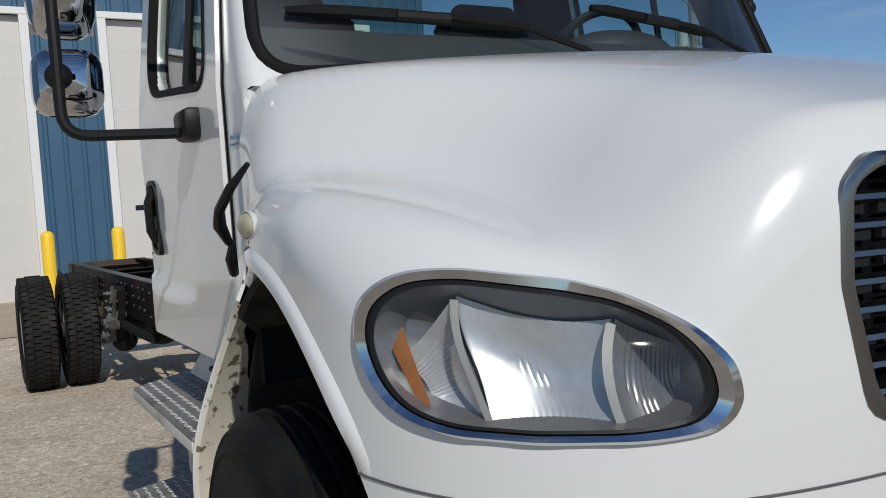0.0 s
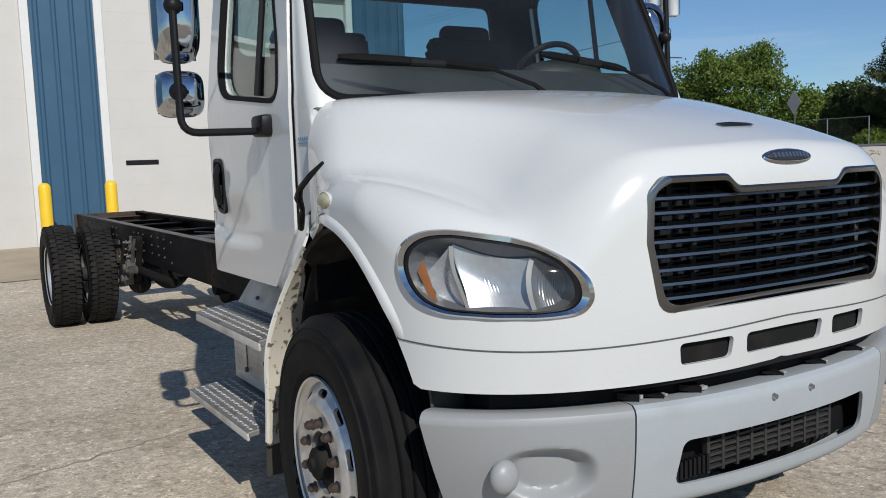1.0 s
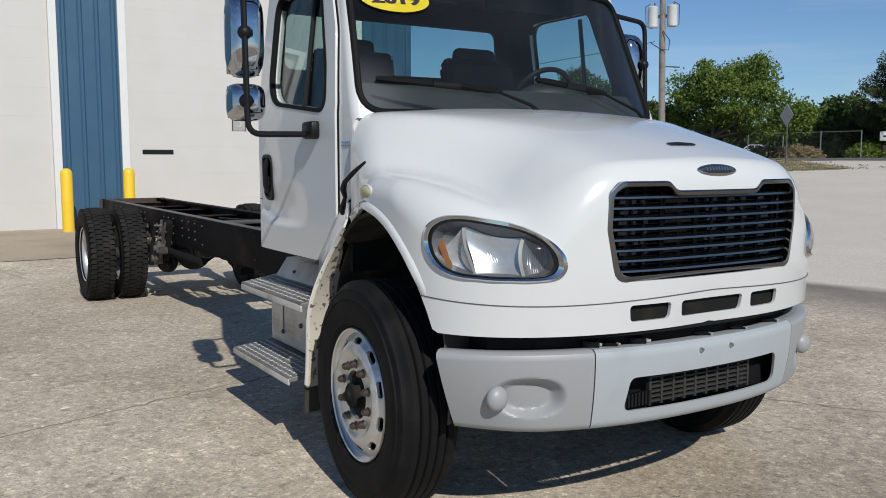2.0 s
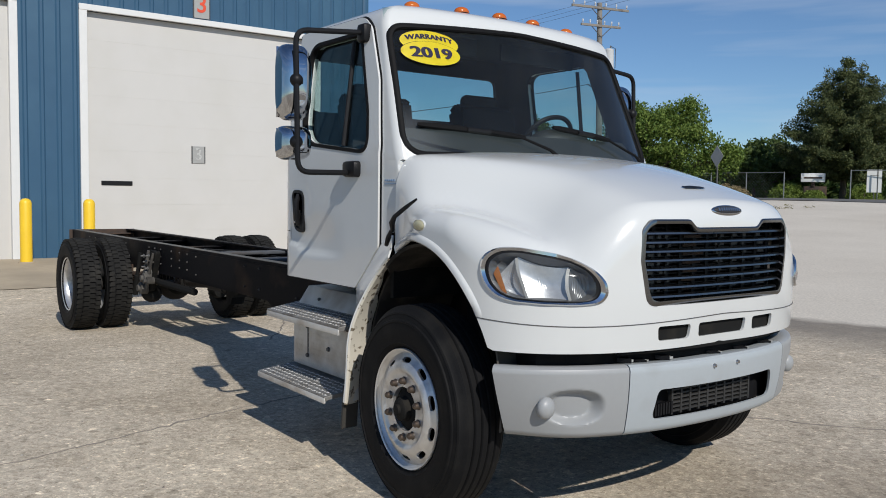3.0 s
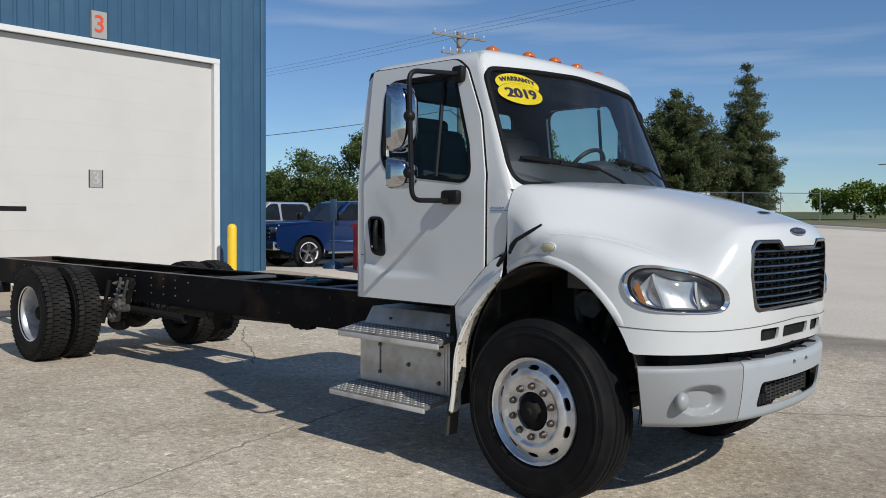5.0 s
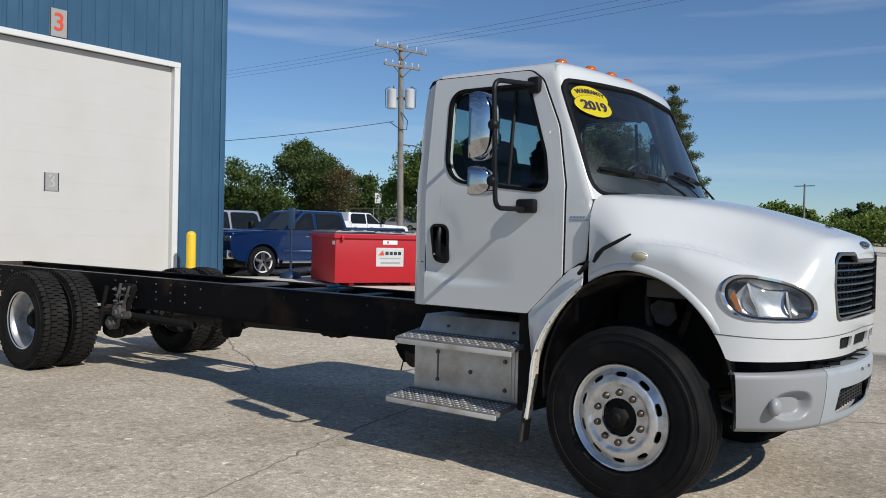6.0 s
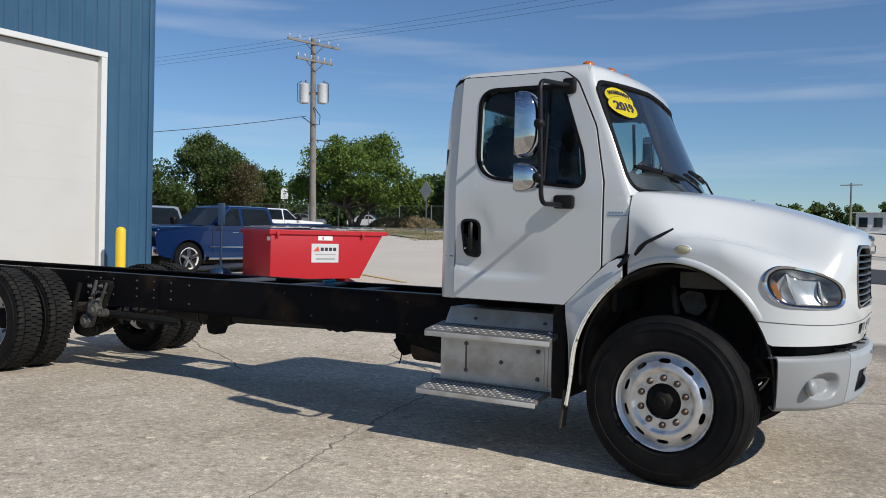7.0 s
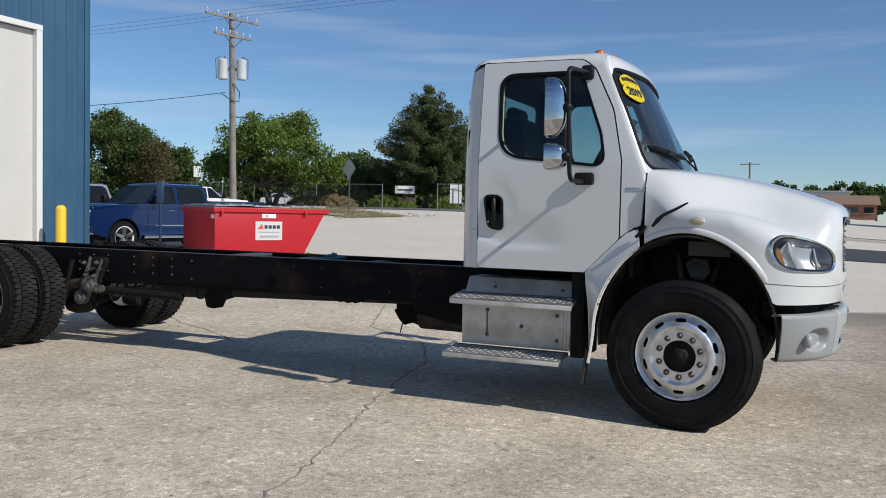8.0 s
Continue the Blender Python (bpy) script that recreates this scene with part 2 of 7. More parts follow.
def pavement_material():
    """Worn grey pavement near by, pale crushed stone past a ragged line; one sheet."""
    m = bpy.data.materials.new("worn_pavement")
    m.use_nodes = True
    n, l = m.node_tree.nodes, m.node_tree.links
    b = n["Principled BSDF"]
    geo = n.new("ShaderNodeNewGeometry")
    pos = geo.outputs["Position"]

    def noise_at(scale, detail=5, rough=0.55):
        t = n.new("ShaderNodeTexNoise")
        t.inputs["Scale"].default_value, t.inputs["Detail"].default_value, t.inputs["Roughness"].default_value = scale, detail, rough
        l.new(pos, t.inputs["Vector"])
        return t.outputs["Fac"]

    def ramp(fac, stops):
        r = n.new("ShaderNodeValToRGB")
        while len(r.color_ramp.elements) < len(stops):
            r.color_ramp.elements.new(0.5)
        for e, (p, c) in zip(r.color_ramp.elements, stops):
            e.position, e.color = p, (*c, 1)
        l.new(fac, r.inputs["Fac"])
        return r.outputs["Color"]

    def mix(fac, a, c, kind="MIX"):
        x = n.new("ShaderNodeMix")
        x.data_type, x.blend_type = "RGBA", kind
        for key, v in (("Factor", fac), ("A", a), ("B", c)):
            if isinstance(v, (int, float)):
                x.inputs[key].default_value = v
            elif isinstance(v, tuple):
                x.inputs[key].default_value = (*v, 1)
            else:
                l.new(v, x.inputs[key])
        return x.outputs["Result"]

    def calc(op, a, c):
        x = n.new("ShaderNodeMath")
        x.operation = op
        for i, v in enumerate((a, c)):
            if isinstance(v, (int, float)):
                x.inputs[i].default_value = v
            else:
                l.new(v, x.inputs[i])
        return x.outputs["Value"]

    base = ramp(noise_at(0.55, 7, 0.6), [(0.3, (0.42, 0.365, 0.284)), (0.5, (0.53, 0.468, 0.375)), (0.72, (0.63, 0.565, 0.465))])
    vor = n.new("ShaderNodeTexVoronoi")
    vor.inputs["Scale"].default_value = 110
    l.new(pos, vor.inputs["Vector"])
    stone = ramp(vor.outputs["Color"], [(0.06, (0.60, 0.585, 0.56)), (0.24, (0.89, 0.875, 0.85)), (0.6, (1.02, 1.02, 1.01)), (0.82, (1.14, 1.14, 1.13)), (0.95, (1.5, 1.5, 1.48))])
    near = mix(1.0, base, stone, "MULTIPLY")
    big = n.new("ShaderNodeTexVoronoi")
    big.inputs["Scale"].default_value = 46
    l.new(pos, big.inputs["Vector"])
    near = mix(1.0, near, ramp(big.outputs["Color"], [(0.08, (0.70, 0.68, 0.65)), (0.22, (0.94, 0.91, 0.895)), (0.76, (1.03, 1.03, 1.02)), (0.92, (1.40, 1.39, 1.365))]), "MULTIPLY")
    near = mix(1.0, near, ramp(noise_at(16, 4), [(0.3, (0.78, 0.78, 0.78)), (0.7, (1.20, 1.20, 1.20))]), "MULTIPLY")
    pit = n.new("ShaderNodeTexVoronoi")
    pit.inputs["Scale"].default_value = 19
    l.new(pos, pit.inputs["Vector"])
    near = mix(1.0, near, ramp(pit.outputs["Color"], [(0.06, (0.70, 0.69, 0.67)), (0.14, (0.95, 0.945, 0.94)), (0.85, (1.02, 1.02, 1.02)), (0.95, (1.36, 1.35, 1.33))]), "MULTIPLY")
    # broad worn and dusty patches
    near = mix(1.0, near, ramp(noise_at(0.23, 8, 0.62), [(0.36, (0.84, 0.825, 0.80)), (0.5, (1.0, 1.0, 1.0)), (0.66, (1.12, 1.12, 1.11))]), "MULTIPLY")
    near = mix(1.0, near, ramp(noise_at(3.1, 7, 0.7), [(0.34, (0.86, 0.85, 0.83)), (0.5, (1.0, 1.0, 1.0)), (0.68, (1.08, 1.08, 1.07))]), "MULTIPLY")
    near = mix(ramp(noise_at(1.6, 6, 0.65), [(0.64, (0, 0, 0)), (0.74, (0.45, 0.45, 0.45))]), near, (0.12, 0.108, 0.095))
    # older, darker asphalt in front of the truck
    sep = n.new("ShaderNodeSeparateXYZ")
    l.new(pos, sep.inputs["Vector"])
    old = n.new("ShaderNodeMapRange")
    old.inputs["From Min"].default_value, old.inputs["From Max"].default_value = 0.0, 2.2
    old.inputs["To Max"].default_value = 0.80
    l.new(calc("ADD", sep.outputs["X"], calc("MULTIPLY", calc("SUBTRACT", noise_at(0.7, 6), 0.5), 4.0)), old.inputs["Value"])
    near = mix(old.outputs["Result"], near, mix(1.0, near, (0.52, 0.50, 0.48), "MULTIPLY"))
    gravel = ramp(noise_at(0.35, 6), [(0.3, (0.565, 0.51, 0.425)), (0.7, (0.64, 0.585, 0.495))])
    gravel = mix(1.0, gravel, ramp(noise_at(30, 4), [(0.3, (0.82, 0.82, 0.82)), (0.7, (1.15, 1.15, 1.15))]), "MULTIPLY")
    line = calc("SUBTRACT", calc("SUBTRACT", sep.outputs["Y"], 7.45), calc("MULTIPLY", sep.outputs["X"], 0.2))
    edge = calc("ADD", line, calc("MULTIPLY", calc("SUBTRACT", noise_at(0.9, 5), 0.5), 0.9))
    # darker, oil-stained strip of asphalt along the edge of the stone
    strip_in, strip_x = n.new("ShaderNodeMapRange"), n.new("ShaderNodeMapRange")
    strip_in.inputs["From Min"].default_value, strip_in.inputs["From Max"].default_value = -2.3, -0.7
    l.new(edge, strip_in.inputs["Value"])
    strip_x.inputs["From Min"].default_value, strip_x.inputs["From Max"].default_value = -7.0, -4.0
    l.new(sep.outputs["X"], strip_x.inputs["Value"])
    near = mix(calc("MULTIPLY", calc("MULTIPLY", strip_in.outputs["Result"], strip_x.outputs["Result"]), calc("ADD", noise_at(1.1, 5), 0.30)), near, (0.17, 0.15, 0.125))
    inside = n.new("ShaderNodeMapRange")
    inside.inputs["From Min"].default_value, inside.inputs["From Max"].default_value = -0.15, 0.25
    l.new(edge, inside.inputs["Value"])
    # meadow past the verge
    field = n.new("ShaderNodeMapRange")
    field.inputs["From Min"].default_value, field.inputs["From Max"].default_value = 64.0, 66.0
    l.new(calc("SUBTRACT", sep.outputs["Y"], calc("MULTIPLY", sep.outputs["X"], 0.2535)), field.inputs["Value"])
    west = n.new("ShaderNodeMapRange")
    west.inputs["From Min"].default_value, west.inputs["From Max"].default_value = -7.0, -13.0
    l.new(sep.outputs["X"], west.inputs["Value"])
    meadow = ramp(noise_at(0.12, 7), [(0.35, (0.07, 0.095, 0.03)), (0.55, (0.12, 0.135, 0.05)), (0.72, (0.22, 0.19, 0.10))])
    l.new(mix(calc("MULTIPLY", field.outputs["Result"], west.outputs["Result"]), mix(inside.outputs["Result"], near, gravel), meadow), b.inputs["Base Color"])
    b.inputs["Roughness"].default_value = 0.92
    bp = n.new("ShaderNodeBump")
    bp.inputs["Strength"].default_value, bp.inputs["Distance"].default_value = 0.32, 0.005
    l.new(vor.outputs["Distance"], bp.inputs["Height"])
    l.new(bp.outputs["Normal"], b.inputs["Normal"])
    return m


# ---- mesh helpers ----
def link(name, bm, material, parent=None, label="", smooth=True, angle=35, turn=True):
    me = bpy.data.meshes.new(name)
    if turn:
        bmesh.ops.recalc_face_normals(bm, faces=bm.faces[:])
    if smooth:
        for f in bm.faces:
            f.smooth = True
        for e in bm.edges:
            if len(e.link_faces) == 2 and e.calc_face_angle(0) > radians(angle):
                e.smooth = False
    bm.to_mesh(me)
    bm.free()
    me.materials.append(material)
    ob = new(name, me)
    if parent:
        ob.parent = parent
    if label:
        ob["label"] = label
    return ob


def part(name, bm, material, parent, label="", smooth=True, angle=35, turn=True):
    """One mesh object under a thing or under a part."""
    return link(name, bm, material, parent, label, smooth, angle, turn)


def thing(name, m, label, category, group="", kind=""):
    ob = new(name)
    ob.empty_display_size = 0.1
    ob.matrix_world = m
    return tagged(ob, label, category, group, kind)


def box(x0, x1, y0, y1, z0, z1, bevel=0.0, bm=None, seg=2):
    bm2 = bmesh.new()
    bmesh.ops.create_cube(bm2, size=1, matrix=Matrix.Translation(((x0 + x1) / 2, (y0 + y1) / 2, (z0 + z1) / 2)) @ Matrix.Diagonal((x1 - x0, y1 - y0, z1 - z0, 1)))
    if bevel:
        bmesh.ops.bevel(bm2, geom=bm2.edges[:], offset=bevel, segments=seg, affect="EDGES", profile=0.5)
    return merge(bm, bm2)


def merge(bm, other):
    """Adds other to bm (or returns it where there is none yet)."""
    if bm is None:
        return other
    me = bpy.data.meshes.new("tmp")
    other.to_mesh(me)
    other.free()
    bm.from_mesh(me)
    bpy.data.meshes.remove(me)
    return bm


def prism(poly, axis, a, b, bevel=0.0, bm=None):
    """A flat outline pulled from a to b along x, y or z; the outline's two coordinates are the other axes in order."""
    bm2 = bmesh.new()

    def put(p, v):
        return {"x": (v, p[0], p[1]), "y": (p[0], v, p[1]), "z": (p[0], p[1], v)}[axis]

    lo = [bm2.verts.new(put(p, a)) for p in poly]
    hi = [bm2.verts.new(put(p, b)) for p in poly]
    k = len(poly)
    for i in range(k):
        bm2.faces.new((lo[i], lo[(i + 1) % k], hi[(i + 1) % k], hi[i]))
    caps = [bm2.faces.new(lo[::-1]), bm2.faces.new(hi)]
    if bevel:
        es = list({e for f in caps for e in f.edges})
        bmesh.ops.bevel(bm2, geom=es, offset=bevel, segments=2, affect="EDGES", profile=0.5)
    return merge(bm, bm2)


def rounded(poly, r, seg=5):
    """The outline with its corners rounded; r is one radius or one for each corner."""
    out, k = [], len(poly)
    for i in range(k):
        p, a, b = Vector(poly[i]), Vector(poly[i - 1]), Vector(poly[(i + 1) % k])
        rr = r[i] if isinstance(r, (list, tuple)) else r
        if rr <= 0:
            out.append(tuple(p))
            continue
        u, v = (a - p).normalized(), (b - p).normalized()
        half = max(0.05, u.angle(v) / 2)
        t = min(rr / math.tan(half), 0.49 * (a - p).length, 0.49 * (b - p).length)
        p0, p1 = p + u * t, p + v * t
        for j in range(seg + 1):
            w = j / seg
            out.append(tuple(p0 * (1 - w) ** 2 + p * 2 * w * (1 - w) + p1 * w * w))
    return out


def grid(rows, closed_u=False, closed_v=False, bm=None):
    """A sheet through rows of points."""
    bm2 = bmesh.new()
    vs = [[bm2.verts.new(p) for p in row] for row in rows]
    nu, nv = len(vs), len(vs[0])
    for i in range(nu if closed_u else nu - 1):
        for j in range(nv if closed_v else nv - 1):
            q = (vs[i][j], vs[i][(j + 1) % nv], vs[(i + 1) % nu][(j + 1) % nv], vs[(i + 1) % nu][j])
            bm2.faces.new(q)
    return merge(bm, bm2)


def lathe(profile, seg=48, axis="y", centre=(0, 0, 0), closed=False, bm=None):
    """Turns (radius, along) round the axis."""
    rows = []
    for i in range(seg):
        a = 2 * math.pi * i / seg
        c, s = math.cos(a), math.sin(a)
        if axis == "y":
            rows.append([(centre[0] + r * c, centre[1] + h, centre[2] + r * s) for r, h in profile])
        elif axis == "x":
            rows.append([(centre[0] + h, centre[1] + r * c, centre[2] + r * s) for r, h in profile])
        else:
            rows.append([(centre[0] + r * c, centre[1] + r * s, centre[2] + h) for r, h in profile])
    b = grid(rows, closed_u=True, closed_v=closed)
    bmesh.ops.remove_doubles(b, verts=b.verts[:], dist=1e-5)
    return merge(bm, b)


def tube(points, radius, seg=8, closed=False, bm=None, cap=True, flat=1.0):
    """A round bar along points; radius one number or one for each point; flat squeezes it upright."""
    pts = [Vector(p) for p in points]
    k = len(pts)
    rows = []
    last = None
    for i, p in enumerate(pts):
        if closed:
            d = pts[(i + 1) % k] - pts[i - 1]
        else:
            d = pts[min(i + 1, k - 1)] - pts[max(i - 1, 0)]
        d.normalize()
        ref = last if last is not None else (Vector((0, 0, 1)) if abs(d.z) < 0.9 else Vector((1, 0, 0)))
        u = (ref - d * ref.dot(d)).normalized()
        last = u
        v = d.cross(u)
        r = radius[i] if isinstance(radius, (list, tuple)) else radius
        rows.append([tuple(p + (u * math.cos(2 * math.pi * j / seg) * flat + v * math.sin(2 * math.pi * j / seg)) * r) for j in range(seg)])
    b = grid(rows, closed_u=closed, closed_v=True)
    if cap and not closed:
        b.verts.ensure_lookup_table()
        b.faces.new([b.verts[j] for j in range(seg)][::-1])
        b.faces.new([b.verts[(k - 1) * seg + j] for j in range(seg)])
    return merge(bm, b)


def arc_path(points, r, seg=5):
    """A bent bar's line: straight pieces with rounded corners, in space."""
    pts = [Vector(p) for p in points]
    out = [tuple(pts[0])]
    for a, p, b in zip(pts, pts[1:], pts[2:]):
        u, v = (a - p).normalized(), (b - p).normalized()
        t = min(r, 0.49 * (a - p).length, 0.49 * (b - p).length)
        for j in range(seg + 1):
            w = j / seg
            out.append(tuple((p + u * t) * (1 - w) ** 2 + p * 2 * w * (1 - w) + (p + v * t) * w * w))
    return out + [tuple(pts[-1])]


def ball(centre, r, sx=1, sy=1, sz=1, u=20, v=12, bm=None):
    b = bmesh.new()
    bmesh.ops.create_uvsphere(b, u_segments=u, v_segments=v, radius=r, matrix=Matrix.Translation(centre) @ Matrix.Diagonal((sx, sy, sz, 1)))
    return merge(bm, b)


def cut(ob, cutters):
    """Openings that go through ob; the cutting shapes do not stay in the place."""
    mods = []
    bpy.context.view_layer.update()
    for c in cutters:
        c.matrix_world = ob.matrix_world.copy()
        md = ob.modifiers.new("opening", "BOOLEAN")
        md.object, md.operation, md.solver = c, "DIFFERENCE", "EXACT"
        mods.append(md)
    bpy.context.view_layer.update()
    me = bpy.data.meshes.new_from_object(ob.evaluated_get(bpy.context.evaluated_depsgraph_get()))
    ob.modifiers.clear()
    ob.data = me
    for c in cutters:
        bpy.data.objects.remove(c, do_unlink=True)
    for p in me.polygons:
        p.use_smooth = True
    b = bmesh.new()
    b.from_mesh(me)
    for e in b.edges:
        e.smooth = not (len(e.link_faces) == 2 and e.calc_face_angle(0) > radians(32))
    b.to_mesh(me)
    b.free()


def cutter(bm):
    return link("cutter", bm, BLACK, smooth=False)


def thicken(bm, t):
    """Gives a sheet its thickness, inwards of its normals."""
    bmesh.ops.recalc_face_normals(bm, faces=bm.faces[:])
    bmesh.ops.solidify(bm, geom=bm.faces[:], thickness=t)
    return bm


def soft(u, k=0.05):
    return k * math.log1p(math.exp(min(60, u / k)))


def smooth_step(a, b, x):
    t = min(1, max(0, (x - a) / (b - a)))
    return t * t * (3 - 2 * t)


# ---- ground ----
def ground_z(x, y):
    """The yard is flat by the truck and climbs gently past it."""
    w = 1 - smooth_step(-24, 14, x)
    rise = 0.053 * (soft(y - 8, 2.0) - soft(y - 40, 1.0)) * w
    far = 1.3 * smooth_step(45, 112, y) * smooth_step(-20, -4, x)
    dip = smooth_step(-13.5, -16, x) * smooth_step(8, 11, y)
    return rise + far + 0.22 * smooth_step(-8, -14, x) * (1 - smooth_step(8, 20, y)) * (1 - dip)


def build_ground():
    def ticks(lo, hi):
        t, v = [], 0.0
        while v < hi:
            t.append(v)
            v += 0.7 + 0.09 * v
        t.append(hi)
        return sorted({-a for a in t if -a >= lo} | set(t) | {lo})
    xs, ys = ticks(-900, 900), ticks(-900, 900)
    rows = [[(x, y, ground_z(x, y)) for y in ys] for x in xs]
    ob = link("ground", grid(rows), pavement_material())
    tagged(ob, "worn grey pavement passing into pale crushed stone", "ground", kind="structure")


build_ground()


# ---- workshop building ----
WALLX = -14.65


def build_workshop():
    """Blue ribbed steel wall with white overhead doors; it meets the yard at a tan concrete apron."""
    z0 = 0.2
    top = 8.6
    doors = [(-6.0, -0.42), (0.945, 6.085)]
    y_end = 7.50
    house = thing("workshop_building", pose(WALLX, 0, 0), "blue ribbed steel workshop with white overhead doors", "building")
    # solid wall pieces round the openings
    spans = [(-22.0, -6.0), (-0.42, 0.945), (6.085, y_end)]
    for a, b in spans:
        part("wall", box(-0.25, 0, a, b, z0 - 0.3, top), BLUE_METAL, house, smooth=False)
    for a, b in doors:
        part("wall", box(-0.25, 0, a, b, 5.17, top), BLUE_METAL, house, smooth=False)
    part("wall", box(-18, -0.25, y_end - 0.25, y_end, z0 - 0.3, top), BLUE_METAL, house, smooth=False)
    part("wall", box(-18, -17.75, -22, y_end - 0.25, z0 - 0.3, top), BLUE_METAL, house, smooth=False)
    part("wall", box(-17.75, -0.25, -22, -21.75, z0 - 0.3, top), BLUE_METAL, house, smooth=False)
    part("roof", prism([(-22.1, top), (y_end + 0.1, top), (y_end + 0.1, top + 0.2), (-7, top + 1.0), (-22.1, top + 0.2)], "x", -18.2, 0.15), BLUE_METAL, house, smooth=False)
    # upright ribs of the siding
    rib = prism([(0, -0.05), (0.022, -0.022), (0.022, 0.022), (0, 0.05)], "z", 0, 1)
    me = bpy.data.meshes.new("rib")
    rib.to_mesh(me)
    rib.free()
    me.materials.append(BLUE_METAL)

    def rib_at(y, a, b):
        o = new("rib", me)
        o.parent = house
        o.matrix_local = Matrix.Translation((0.001, y, a)) @ Matrix.Diagonal((1, 1, b - a, 1))
    y = -20.0
    while y < y_end - 0.1:
        inside = [d for d in doors if d[0] - 0.1 < y < d[1] + 0.1]
        rib_at(y, 5.29 if inside else z0 - 0.1, top)
        y += 0.305
    part("corner_trim", box(-0.1, 0.035, y_end - 0.12, y_end + 0.03, z0 - 0.2, top, 0.01), BLUE_METAL, house)
    for a, b in doors:
        door = part("overhead_door", box(-0.16, -0.10, a, b, z0 - 0.05, 5.17), DOORWHITE, house, "white sectional overhead door, shut", smooth=False)
        k = 9
        for j in range(k):
            za, zb = z0 + j * (5.17 - z0) / k, z0 + (j + 1) * (5.17 - z0) / k
            part("panel", box(-0.10, -0.075, a + 0.02, b - 0.02, za + 0.0003, zb - 0.0003, 0.0005, seg=1), DOORWHITE, door, smooth=False)
        for yy in (a - 0.05, b + 0.05):
            part("door_jamb", box(-0.16, 0.06, yy - 0.075, yy + 0.075, z0 - 0.1, 5.23, 0.008), TRIMWHITE, house, smooth=False)
        part("door_head", box(-0.16, 0.07, a - 0.125, b + 0.125, 5.17, 5.29, 0.008), TRIMWHITE, house, smooth=False)
    part("slot_window", box(-0.078, -0.062, 1.24, 1.865, 1.69, 1.785, 0.01), BLACK, house, "narrow dark vision slot", smooth=False)
    number_sign(house, 3.33, 5.60, 0.38, 0.56, 0.026, SIGNGREY, RED_INK, 0.50)
    number_sign(house, 3.28, 2.39, 0.31, 0.37, -0.07, SIGNGREY, FADED_INK, 0.36)


def flat_text(words, size, material, parent, m, label="", bold=0.012):
    """Letters as a thin solid, set by the matrix m (x along the words, y up)."""
    cu = bpy.data.curves.new("lettering", "FONT")
    cu.body, cu.size, cu.extrude = words, size, 0.002
    cu.align_x, cu.align_y = "CENTER", "CENTER"
    cu.offset = size * bold
    tmp = new("tmp", cu)
    bpy.context.view_layer.update()
    me = bpy.data.meshes.new_from_object(tmp.evaluated_get(bpy.context.evaluated_depsgraph_get()))
    bpy.data.objects.remove(tmp, do_unlink=True)
    me.transform(m)
    me.materials.clear()
    me.materials.append(material)
    ob = new("lettering", me)
    ob.parent = parent
    if label:
        ob["label"] = label
    return ob


def number_sign(house, y, z, w, h, x, plate, ink, size):
    s = part("number_sign", box(x - 0.012, x + 0.012, y - w / 2, y + w / 2, z - h / 2, z + h / 2, 0.004), plate, house, "door number plate reading 3", smooth=False)
    face = Matrix(((0, 0, 1, x + 0.016), (1, 0, 0, y), (0, 1, 0, z), (0, 0, 0, 1)))
    flat_text("3", size, ink, s, face)
    for dy in (-1, 1):
        part("sign_border", box(x + 0.012, x + 0.016, y + dy * (w / 2 - 0.012) - 0.01, y + dy * (w / 2 - 0.012) + 0.01, z - h / 2, z + h / 2), BLACK_INK, s, smooth=False)


def build_bollard(x, y):
    b = thing("bollard", pose(x, y, ground_z(x, y)), "yellow steel bollard by the overhead door", "bollard", "bollards at the doors")
    part("post", lathe([(0.0, 1.20), (0.05, 1.192), (0.09, 1.16), (0.105, 1.11), (0.105, -0.2), (0, -0.2)], 28, "z"), YELLOW, b)
    part("base_collar", lathe([(0.104, 0.03), (0.14, 0.022), (0.15, -0.05), (0.104, -0.05)], 28, "z", closed=True), CONCRETE, b)


def build_apron():
    xs = [WALLX + i * 0.38 for i in range(12)]
    rows = [[(x, y, ground_z(x, y) + 0.012) for y in [-20 + 0.75 * j for j in range(38)]] for x in xs]
    tagged(link("apron", grid(rows), CONCRETE), "tan concrete strip along the workshop doors", "pavement", kind="structure")


build_workshop()
build_apron()
for bx, by in ((-13.9, 6.08), (-13.6, 0.72), (-13.7, -0.37)):
    build_bollard(bx, by)


# ---- the truck: forward is +x, its front axle over the origin ----
truck = thing("flatbed_chassis_truck", pose(0, 0, 0), "white conventional cab and bare chassis truck, used", "truck")

# hood shape
HX0, HXK, HA, HB, HN = -0.29, 0.30, 0.73, 1.13, 2.55


def hood_outline(s):
    """Plan line of the fender from the rear of one side (s=0) to the middle of the nose (s=1): x and half width."""
    if s < 0.35:
        x = HX0 + (HXK - HX0) * s / 0.35
        return x, HB - 0.105 * (1 - smooth_step(HX0, 0.12, x))
    th = (s - 0.35) / 0.65 * math.pi / 2
    e = 2 / HN
    return HXK + HA * math.sin(th) ** e, HB * max(0.0, math.cos(th)) ** e


def nose_x(y):
    return HXK + HA * (1 - (abs(y) / HB) ** HN) ** (1 / HN)


